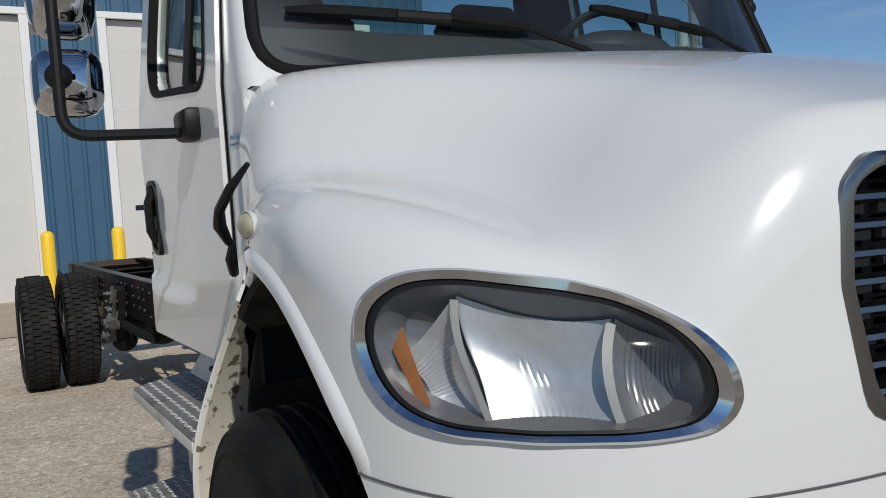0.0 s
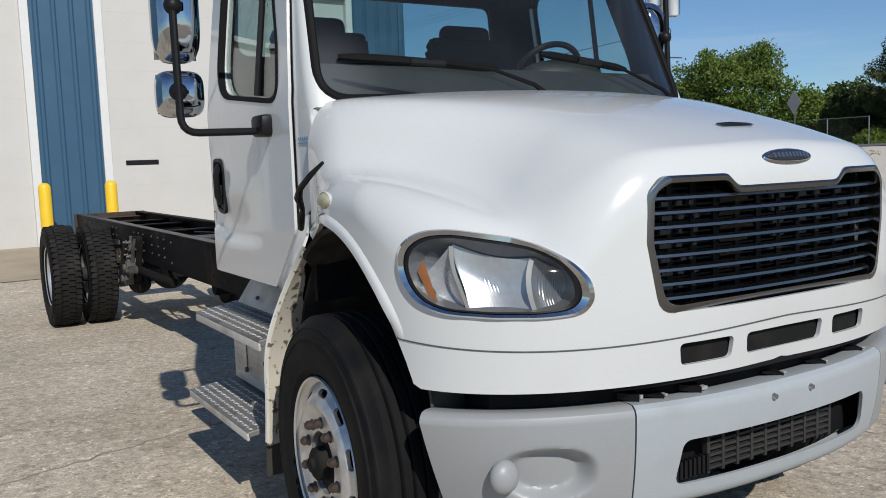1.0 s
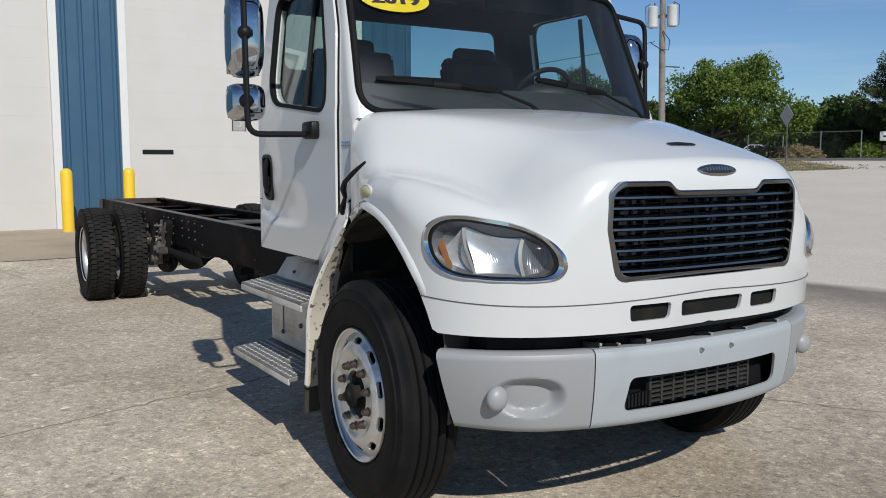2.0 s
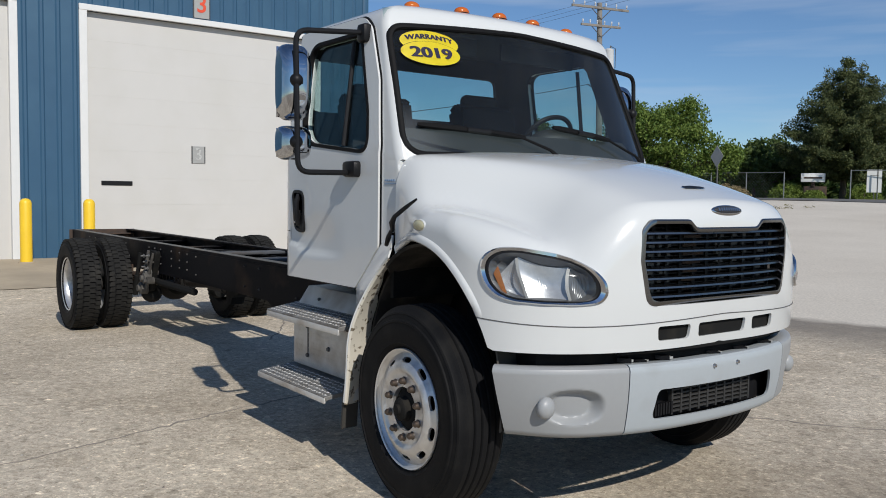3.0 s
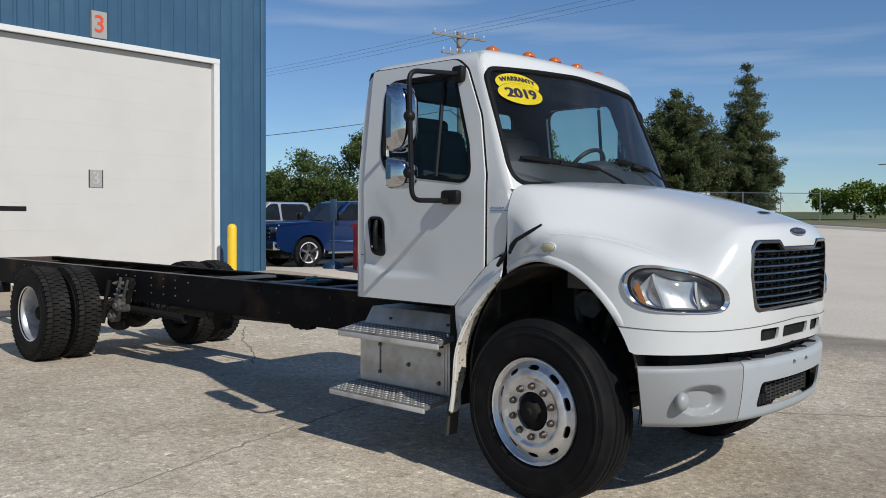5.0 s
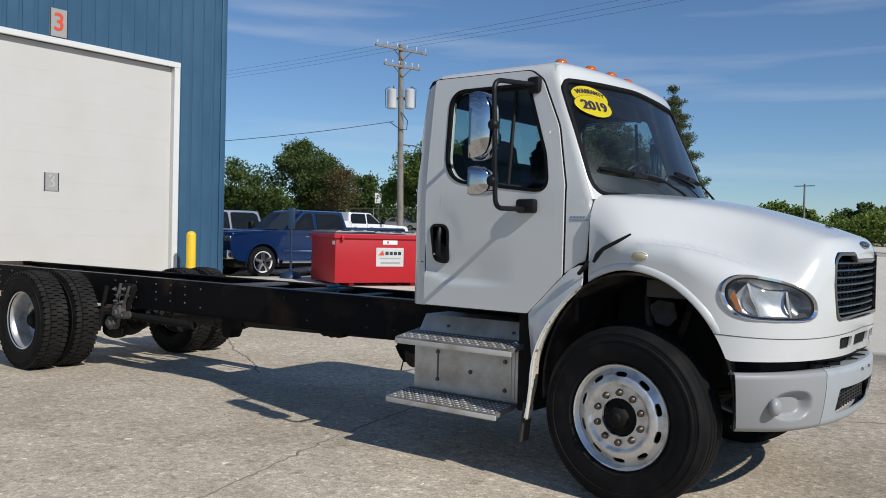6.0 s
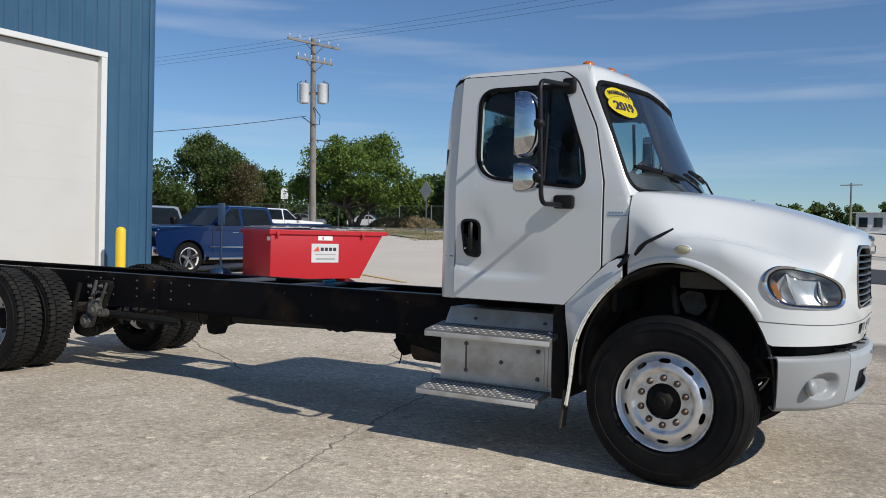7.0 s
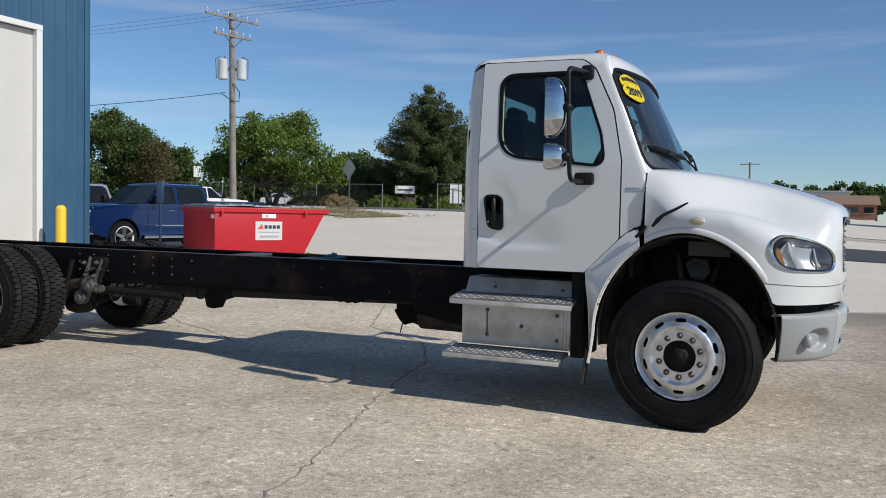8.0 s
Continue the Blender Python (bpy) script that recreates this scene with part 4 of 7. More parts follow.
def even(poly, step):
    """More points along the straight runs of an outline."""
    out = []
    for a, b in zip(poly, poly[1:] + poly[:1]):
        k = max(1, int(math.hypot(a[0] - b[0], a[1] - b[1]) / step))
        out += [(a[0] + (b[0] - a[0]) * i / k, a[1] + (b[1] - a[1]) * i / k) for i in range(k)]
    return out


def build_cab():
    zs = [1.04, 1.06, 1.285, 1.375, 1.40, 1.55, 1.70, 1.759, 1.765, 1.80, 1.9, 2.0, 2.1, 2.2, 2.3, 2.4, 2.48, 2.54]
    rows = [cab_ring(z) for z in zs]
    # roof: rings shrinking to the middle
    last = rows[-1]
    cx = -1.18
    for f, dz in ((0.985, 0.045), (0.96, 0.078), (0.92, 0.105), (0.84, 0.128), (0.7, 0.145), (0.5, 0.155), (0.25, 0.16), (0.02, 0.162)):
        rows.append([(cx + (x - cx) * f, y * f, 2.54 + dz) for x, y, z in last])
    bm = grid(rows, closed_v=True)
    bmesh.ops.contextual_create(bm, geom=[e for e in bm.edges if e.is_boundary and all(v.co.z > 2.6 for v in e.verts)])
    bmesh.ops.contextual_create(bm, geom=[e for e in bm.edges if e.is_boundary and all(v.co.z < 1.1 for v in e.verts)])
    bmesh.ops.recalc_face_normals(bm, faces=bm.faces[:])
    # inner skin, turned inwards, so that the shell is hollow
    outer = bm.faces[:]
    copy = {}
    for v in bm.verts[:]:
        n = v.normal
        copy[v] = bm.verts.new(v.co - n * 0.035)
    for f in outer:
        bm.faces.new([copy[v] for v in f.verts][::-1])
    cab = part("cab_body", bm, WHITE, truck, "white steel day cab", turn=False)
    # openings: side windows, windshield, rear window
    side_cut = prism(offset(WIN, -0.02), "y", -1.4, 1.4)
    shield_cut = prism(SHIELD, "x", -0.95, 0.4)
    rear = rounded([(-0.80, 2.13), (0.84, 2.13), (0.80, 2.47), (-0.78, 2.47)], 0.06, 4)
    rear_cut = prism(rear, "x", -2.1, -1.55)
    cut(cab, [cutter(side_cut), cutter(shield_cut), cutter(rear_cut)])

    # the shell's inner faces are trimmed in dark cloth and plastic
    cab.data.materials.append(INTERIOR)
    # outer faces turned down or forward over the wheel take the liner's black
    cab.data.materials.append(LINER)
    for f in cab.data.polygons:
        c = f.center
        if f.normal.dot(Vector((-1.1, 0, 1.9)) - c) > 0 and abs(c.y) < cab_half(c.z) - 0.02 and c.x > -1.70:
            f.material_index = 1
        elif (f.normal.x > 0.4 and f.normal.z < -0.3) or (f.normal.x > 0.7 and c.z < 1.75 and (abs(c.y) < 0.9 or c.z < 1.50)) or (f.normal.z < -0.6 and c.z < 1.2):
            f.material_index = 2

    # windshield glass and its black seal
    def face(y, z, out=0.0):
        return (shield_x(y, z) + out, y, z)
    rows = []
    for i in range(15):
        t = i / 14
        z = 1.77 + 0.86 * t
        w = 0.965 - 0.07 * t
        rows.append([face(w * (j / 10 - 1), z, -0.012) for j in range(21)])
    g = part("windshield", grid(rows), WINDSHIELD, cab, "clear curved windshield with a painted reflection in one corner")
    g.visible_shadow = False
    line = even(SHIELD, 0.05)
    rows = [[face(y, z, out) for y, z in offset(line, d)] for d, out in ((0.024, -0.006), (0.022, 0.004), (0.012, 0.010), (-0.002, 0.007), (-0.011, -0.004), (-0.013, -0.02))]
    part("windshield_seal", grid(rows, closed_v=True), SEAL, cab, "black rubber windshield seal")
    # rear glass
    part("rear_window", box(-1.703, -1.697, -0.82, 0.86, 2.11, 2.49), GLASS, cab, smooth=False).visible_shadow = False
    for side in (-1, 1):
        build_door(truck, side)
        part("cowl_decal", box(-0.44, -0.31, side * 1.0 - 0.003, side * 1.0 + 0.003, 1.634, 1.639), BLUE_INK, cab, "small blue lettered model decal", smooth=False)
        for k in range(5):
            part("cowl_decal", box(-0.435 + k * 0.021, -0.421 + k * 0.021, side * 1.0 - 0.003, side * 1.0 + 0.003, 1.650, 1.660), BLUE_INK, cab, smooth=False)
        part("cowl_corner", prism([(-0.37, 1.52), (-0.292, 1.52), (-0.292, 1.66), (-0.305, 1.745), (-0.37, 1.765)], "y", side * 0.86, side * 0.9985, 0.012), WHITE, cab)
        part("cowl_gap", tube([(-0.33, side * 1.003, 1.30), (-0.305, side * 1.003, 1.45), (-0.298, side * 1.003, 1.6), (-0.296, side * 0.999, 1.665)], [0.008, 0.009, 0.008, 0.006], 6), SEAL, cab)
    for side in (-1, 1):
        part("roof_gasket", tube([(-1.655, side * 0.872, 2.555), (-1.60, side * 0.896, 2.588), (-1.53, side * 0.899, 2.606)], [0.007, 0.013, 0.010], 6), BLACK, cab)
    for side in (-1, 1):
        part("corner_seam", tube([(-1.665, side * 0.93, 1.335), (-1.64, side * 0.985, 1.335), (-1.575, side * 1.003, 1.335)], 0.003, 6), SEAL, cab)
    # clearance lamps on the roof
    for y in (-0.63, -0.29, 0.0, 0.29, 0.63):
        x = -0.74 + 0.05 * (1 - (y / 0.63) ** 2)
        z = 2.692 + 0.012 * (1 - (y / 0.63) ** 2)
        part("clearance_lamp", ball((x, y, z - 0.010), 0.050, 0.85, 1.0, 0.66), AMBER, cab, "amber roof clearance lamp")
        part("lamp_base", ball((x, y, z - 0.026), 0.056, 0.95, 1.05, 0.35), BLACK, cab)
    build_wipers(truck)
    build_stickers(cab)
    build_interior(cab)
    build_mirrors(truck)
    return cab


def door_press(x, z):
    """Depth of the pressing in the door skin: a dished pocket round the handle and a swage line that fades towards the hinge."""
    line = 1.27 - 0.05 * smooth_step(-1.53, -1.30, x) + 0.004 * (x + 1.3)
    fade = 1 - smooth_step(-1.15, -0.80, x)
    swage = 0.016 * fade * smooth_step(line - 0.022, line + 0.004, z) * (1 - smooth_step(line + 0.06, line + 0.30, z))
    pocket = 0.005 * (1 - smooth_step(0.75, 1.25, math.hypot((x + 1.43) / 0.17, (z - 1.46) / 0.24)))
    return -max(swage, pocket)


def side_sheet(outline, side, out, holes=(), thick=0.012, press=None):
    """A panel that follows the cab's flank, drawn as an outline in x and z."""
    bm = bmesh.new()
    edges = []
    for poly in (outline, *holes):
        vs = [bm.verts.new((x, 0, z)) for x, z in poly]
        edges += [bm.edges.new((a, b)) for a, b in zip(vs, vs[1:] + vs[:1])]
    bmesh.ops.triangle_fill(bm, use_beauty=True, use_dissolve=False, edges=edges, normal=(0, 1, 0))
    for z in (1.6, 1.8, 1.95, 2.1, 2.25, 2.4, 2.5):
        bmesh.ops.bisect_plane(bm, geom=bm.verts[:] + bm.edges[:] + bm.faces[:], plane_co=(0, 0, z), plane_no=(0, 0, 1))
    if press:
        for k in range(26):
            bmesh.ops.bisect_plane(bm, geom=bm.verts[:] + bm.edges[:] + bm.faces[:], plane_co=(0, 0, 1.12 + 0.022 * k), plane_no=(0, 0, 1))
        for k in range(26):
            bmesh.ops.bisect_plane(bm, geom=bm.verts[:] + bm.edges[:] + bm.faces[:], plane_co=(-1.54 + 0.03 * k, 0, 0), plane_no=(1, 0, 0))
    for v in bm.verts:
        v.co.y = side * (cab_half(v.co.z) + out + (press(v.co.x, v.co.z) if press else 0.0))
    bmesh.ops.recalc_face_normals(bm, faces=bm.faces[:])
    if sum(f.normal.y * f.calc_area() for f in bm.faces) * side < 0:
        bmesh.ops.reverse_faces(bm, faces=bm.faces[:])
    bmesh.ops.solidify(bm, geom=bm.faces[:], thickness=thick)
    return bm


def build_door(cab, side):
    door = part("door", side_sheet(offset(DOOR, -0.005), side, 0.019, [offset(WIN, -0.012)], 0.012, door_press), WHITE, cab, "white cab door, shut")
    part("door_gap", side_sheet(offset(DOOR, 0.004), side, 0.002, [offset(DOOR, -0.012)], 0.006), BLACK, door, "dark door gap")
    part("window_seal", side_sheet(WIN, side, 0.023, [offset(WIN, -0.022)], 0.03), SEAL, door, "black window seal")
    w = part("door_window", side_sheet(offset(WIN, -0.02), side, -0.012, (), 0.005), GLASS, door, "tinted door window")
    w.visible_shadow = False
    part("window_post", tube([(-0.90, side * (cab_half(1.86) - 0.004), 1.86), (-0.905, side * (cab_half(2.47) - 0.004), 2.47)], 0.014, 6), BLACK, door)
    # recessed handle
    hp = rounded([(-1.515, 1.60), (-1.475, 1.345), (-1.345, 1.325), (-1.350, 1.60)], [0.05, 0.07, 0.045, 0.075], 6)
    part("handle", side_sheet(hp, side, 0.021, [offset(hp, -0.018)], 0.022), BLACK, door, "black recessed door handle")
    part("handle_cup", side_sheet(offset(hp, -0.012), side, 0.014, (), 0.004), BLACK, door)
    part("handle_grip", tube([(-1.43, side * 1.012, 1.38), (-1.42, side * 1.032, 1.42), (-1.42, side * 1.034, 1.52), (-1.43, side * 1.012, 1.57)], 0.016, 8), BLACK, door)
    part("lock_button", ball((-1.47, side * 1.015, 1.395), 0.012, 1, 0.6, 1), SATIN, door)


def build_wipers(cab):
    def glass_at(y, z, out):
        return (shield_x(y, z) + out, y, z)
    for (ya, za), (yb, zb), (yp, zp) in (((-0.875, 1.958), (-0.24, 1.912), (-0.06, 1.80)), ((0.0, 1.985), (0.50, 1.935), (0.76, 1.80))):
        ym, zm = ya + (yb - ya) * 0.52, za + (zb - za) * 0.52
        arm = part("wiper", tube([glass_at(yp, zp, 0.045), glass_at(yp - 0.05, zp + 0.045, 0.042), glass_at(yb - 0.04, zb - 0.005, 0.036), glass_at(ym, zm + 0.006, 0.03)], [0.013, 0.009, 0.007, 0.008], 6), SEAL, cab, "black windshield wiper")
        n = 9
        part("blade", tube([glass_at(ya + (yb - ya) * i / n, za + (zb - za) * i / n, 0.014) for i in range(n + 1)], [0.010] + [0.017] * (n - 1) + [0.010], 6), SEAL, arm)
        part("blade_clip", tube([glass_at(ym - 0.07, zm + 0.004, 0.026), glass_at(ym + 0.07, zm - 0.004, 0.026)], 0.014, 6), BLACK, arm)


def build_stickers(cab):
    """Two yellow ovals with the words stuck inside the glass."""
    def sheet(cy, cz, ry, rz, out, material, name, label=""):
        bm = bmesh.new()
        ring = [(cy + ry * math.cos(a), cz + rz * math.sin(a)) for a in [2 * math.pi * i / 40 for i in range(40)]]
        prev = [bm.verts.new((shield_x(cy, cz) + out, cy, cz))]
        for f in (0.2, 0.4, 0.6, 0.8, 1.0):
            cur = []
            for y, z in ring:
                y, z = cy + (y - cy) * f, cz + (z - cz) * f
                cur.append(bm.verts.new((shield_x(y, z) + out, y, z)))
            for i in range(40):
                j = (i + 1) % 40
                bm.faces.new((prev[0], cur[i], cur[j]) if len(prev) == 1 else (prev[i], cur[i], cur[j], prev[j]))
            prev = cur
        bmesh.ops.solidify(bm, geom=bm.faces[:], thickness=0.0015)
        return part(name, bm, material, cab, label)

    def words(text, size, cy, cz, out, bow, wide):
        o = flat_text(text, size, NAVY, cab, Matrix.Identity(4), "")
        b = bmesh.new()
        for k, dx in enumerate((-0.036, 0.0, 0.036)):
            c = bmesh.new()
            c.from_mesh(o.data)
            for v in c.verts:
                v.co.x += dx * size
                v.co.z += 0.0004 * k
            b = merge(b, c)
        b.to_mesh(o.data)
        b.free()
        for v in o.data.vertices:
            y = cy + v.co.x * wide
            z = cz + v.co.y + bow * (1 - (v.co.x * wide / 0.165) ** 2)
            v.co = Vector((shield_x(y, z) + out + v.co.z * 0.3, y, z))
    for cy, cz, out, name in ((-0.674, 2.437, 0.0, "WARRANTY"), (-0.684, 2.372, 0.004, "2019")):
        sheet(cy, cz, 0.179, 0.0712, out - 0.001, NAVY, "sticker_edge")
        sheet(cy, cz, 0.177, 0.0695, out, YELLOW_FILM, "sticker", "yellow oval windshield sticker reading " + name)
    words("WARRANTY", 0.040, -0.674, 2.448, 0.0026, 0.022, 1.30)
    words("2019", 0.084, -0.684, 2.372, 0.0066, 0.0, 1.50)


def build_interior(cab):
    part("dashboard", prism([(-0.34, 1.70), (-0.33, 1.80), (-0.47, 1.95), (-0.64, 1.95), (-0.72, 1.80), (-0.62, 1.40), (-0.36, 1.40)], "y", -0.93, 0.93, 0.015), DASH, cab, "dark dashboard")
    part("instrument_hood", ball((-0.60, 0.46, 1.94), 0.2, 0.7, 1.2, 0.42), DASH, cab)
    for y in (-0.46, 0.46):
        seat = part("seat", prism(rounded([(-0.78, 1.42), (-0.75, 1.55), (-1.25, 1.56), (-1.30, 1.42)], 0.04), "y", y - 0.25, y + 0.25, 0.03), SEAT, truck, "dark high-back cab seat")
        part("backrest", prism(rounded([(-1.22, 1.5), (-1.34, 1.5), (-1.50, 2.18), (-1.42, 2.24), (-1.34, 2.2)], 0.03), "y", y - 0.24, y + 0.24, 0.04), SEAT, seat)
        part("headrest", box(-1.50, -1.40, y - 0.16, y + 0.16, 2.14, 2.31, 0.045, seg=3), SEAT, seat)
    part("steering_wheel", tube([(-0.74 + 0.10 * math.sin(a), 0.48 + 0.20 * math.cos(a), 1.955 + 0.15 * math.sin(a)) for a in [2 * math.pi * i / 36 for i in range(36)]], 0.016, 8, closed=True), BLACK, cab, "black steering wheel")
    part("steering_column", tube([(-0.70, 0.48, 1.955), (-0.50, 0.48, 1.82)], 0.03, 8), BLACK, cab)
    part("rear_trim", prism(rounded([(-0.95, 1.1), (0.95, 1.1), (0.95, 2.10), (-0.95, 2.10)], 0.02), "x", -1.672, -1.66), INTERIOR, cab)
    part("headliner", box(-1.62, -0.80, -0.84, 0.84, 2.60, 2.61), INTERIOR, cab, smooth=False)
    part("cab_floor", box(-1.64, -0.76, -0.95, 0.95, 1.08, 1.40), DASH, cab, smooth=False)
    part("sun_visor", box(-0.80, -0.78, -0.75, -0.1, 2.45, 2.56, 0.008), INTERIOR, cab)
    part("sun_visor", box(-0.80, -0.78, 0.1, 0.75, 2.45, 2.56, 0.008), INTERIOR, cab)


def build_mirrors(cab):
    for side in (-1, 1):
        y = side * 1.365
        arm = part("mirror_arm", tube(arc_path([(-0.735, side * 0.985, 1.70), (-0.745, y, 1.695), (-0.775, y, 2.465), (-0.74, side * 0.945, 2.495)], 0.07), 0.0155, 10), BLACK, cab, "black tubular mirror arm")
        part("arm_base", box(-0.80, -0.66, side * 1.03 - 0.035, side * 1.03 + 0.035, 1.675, 1.765, 0.02), BLACK, arm)
        part("arm_base", box(-0.79, -0.70, side * 0.95 - 0.03, side * 0.95 + 0.03, 2.44, 2.545, 0.02), BLACK, arm)
        for z0, z1, name in ((1.985, 2.405, "mirror_head"), (1.765, 1.955, "spot_mirror")):
            zc, hz = (z0 + z1) / 2, (z1 - z0) / 2
            yc = side * 1.325
            hy = 0.095
            # chromed shell, domed to the front, flat to the rear
            rows = []
            for i in range(11):
                a = i / 10 * math.pi / 2
                f = max(0.02, math.cos(a)) ** 0.62
                x = -0.895 + 0.115 * math.sin(a)
                rows.append([(x, yc + hy * f * cy, zc + hz * f * cz) for cy, cz in squircle(36, 4)])
            rows.insert(0, [(-0.915, yc + hy * cy, zc + hz * cz) for cy, cz in squircle(36, 4)])
            rows.insert(0, [(-0.915, yc + hy * 0.02 * cy, zc + hz * 0.02 * cz) for cy, cz in squircle(36, 4)])
            part(name, grid(rows, closed_v=True), CHROME, arm, "chrome-backed truck mirror")
            part("mirror_pivot", ball((-0.775, side * 1.36, zc), 0.036, 1.0, 1.0, 1.0), BLACK, arm)
            part("mirror_glass", box(-0.921, -0.917, yc - hy * 0.9, yc + hy * 0.9, z0 + 0.015, z1 - 0.015, 0.001), CHROME, arm)


def squircle(n, p):
    out = []
    for i in range(n):
        a = 2 * math.pi * i / n
        c, s = math.cos(a), math.sin(a)
        k = (abs(c) ** p + abs(s) ** p) ** (-1 / p)
        out.append((c * k, s * k))
    return out


cab = build_cab()


# ---- wheel arches, splash panels, steps ----
def build_arches():
    for side in (-1, 1):
        # dark liner over the front wheel
        rows = []
        for i in range(29):
            a = radians(-8 + 196 * i / 28)
            c, s = math.cos(a), math.sin(a)
            rows.append([(k * c, side * (y if a < 2.3 else min(y, 0.97)), 0.62 + (k + 0.105) * s + 0.02 * math.sin(9 * a) * (y < 0.9)) for y, k in ((1.04, 0.616), (1.03, 0.606), (0.95, 0.60), (0.8, 0.60), (0.62, 0.60), (0.48, 0.60))])
        bm = grid(rows)
        part("wheel_liner", thicken(bm, 0.008), LINER, truck, "dusty black wheel arch liner")
        # white panel that carries the fender line back to the cab and down behind the wheel
        path = [(0.62 * math.cos(a), 0.62 + 0.73 * math.sin(a)) for a in [radians(122 + 58 * i / 12) for i in range(13)]] + [(-0.635, 0.50), (-0.65, 0.40)]
        rows = []
        for i, (x, z) in enumerate(path):
            wide = (0.02 + 0.125 * smooth_step(1.26, 0.86, z)) * (1 - 0.35 * smooth_step(0.72, 0.45, z)) + 0.008 * math.sin(i * 2.3)
            f = 0.075 * smooth_step(1.25, 0.75, z)
            rows.append([(x + 0.004, side * (1.046 + f), z - 0.001), (x + 0.010, side * (1.040 + f), z - 0.003), (x + 0.008 - wide * 0.15, side * (1.040 + f - wide * 0.5), z - 0.004), (x + 0.008 - wide * 0.32, side * (1.040 + f - wide), z - 0.005)])
        bm = grid(rows)
        part("splash_panel", thicken(bm, 0.006), DIRTYWHITE, truck, "mud-spattered white splash panel behind the wheel")
        arch = [(0.622 * math.cos(a), 0.62 + 0.732 * math.sin(a)) for a in [radians(121 + 59 * i / 12) for i in range(13)]] + [(-0.635, 0.50), (-0.652, 0.41)]
        back = [(-0.335, 1.365), (-0.365, 1.36), (-0.42, 1.335), (-0.475, 1.285), (-0.52, 1.24), (-0.57, 1.19), (-0.62, 1.14), (-0.67, 1.09), (-0.71, 1.045), (-0.705, 0.96), (-0.69, 0.86), (-0.68, 0.76), (-0.672, 0.62), (-0.668, 0.50), (-0.668, 0.41)]
        rows = []
        for (xa, za), (xb, zb) in zip(arch, back):
            rows.append([(xb + (xa - xb) * t, side * (1.0115 + (0.042 + 0.075 * smooth_step(1.25, 0.75, za)) * t ** 1.5), zb + (za - zb) * t) for t in (0, 0.25, 0.5, 0.75, 0.9, 1.0)])
        bm = grid(rows)
        bmesh.ops.recalc_face_normals(bm, faces=bm.faces[:])
        if sum(f.normal.y * f.calc_area() for f in bm.faces) * side < 0:
            bmesh.ops.reverse_faces(bm, faces=bm.faces[:])
        bmesh.ops.solidify(bm, geom=bm.faces[:], thickness=0.010)
        part("rear_fender", bm, WHITE, truck, "white rear piece of the fender")
        part("mud_flap", prism([(-0.665, 0.50), (-0.65, 0.50), (-0.68, 0.25), (-0.695, 0.245)], "y", side * 1.118, side * 1.02), FLAP, truck, "short grey mud flap", smooth=False)
    # plain dark block added in place of the engine, to keep light out
    part("engine_bay_block", box(-0.36, 0.80, -0.50, 0.50, 0.62, 1.40, 0.04), DARK, truck, "plain dark block filling the engine bay")
    part("firewall", box(-0.40, -0.37, -0.98, 0.98, 1.02, 1.70), DARK, truck, smooth=False)
    for k in range(9):
        x, z = random.uniform(-0.45, 0.45), random.uniform(0.85, 1.2)
        part("hose", tube([(x, -0.53, z), (x + random.uniform(-0.1, 0.1), -0.56, z - 0.15), (x + random.uniform(-0.2, 0.2), -0.53, z - 0.3)], random.uniform(0.012, 0.03), 6), LINER, truck)
    part("heat_shield", prism(rounded([(-0.06, 1.12), (0.00, 1.16), (0.10, 1.15), (0.12, 1.06), (0.07, 1.0), (-0.01, 1.02)], 0.02), "y", -0.66, -0.64, 0.003), WELLGREY, truck, "grey bracket plate in the wheel arch", smooth=False)
    part("inner_panel", box(-0.02, 0.27, -0.80, -0.76, 1.185, 1.29, 0.01), WELLGREY, truck)


def tread_plate(x0, x1, y0, y1, z0, rise, parent):
    """Raised diamonds in rows on a plate that climbs inwards."""
    b = bmesh.new()
    nx, ny = int((x1 - x0) / 0.034), max(2, int((y1 - y0) / 0.034))
    for i in range(nx):
        for j in range(ny):
            cx, cy = x0 + (i + 0.5) * (x1 - x0) / nx, y0 + (j + 0.5) * (y1 - y0) / ny
            d = 1 if (i + j) % 2 else -1
            z = z0 + rise * (cy - y0) / (y1 - y0)
            u, v = Vector((0.014, 0.010 * d)), Vector((-0.004 * d, 0.005))
            q = [(cx + u.x, cy + u.y), (cx + v.x, cy + v.y), (cx - u.x, cy - u.y), (cx - v.x, cy - v.y)]
            base = [b.verts.new((x, y, z)) for x, y in q]
            tip = b.verts.new((cx, cy, z + 0.006))
            for k in range(4):
                b.faces.new((base[k], base[(k + 1) % 4], tip))
    return tagged(part("tread", b, STEPALU, parent, "raised diamond tread", smooth=False), kind="stuff")


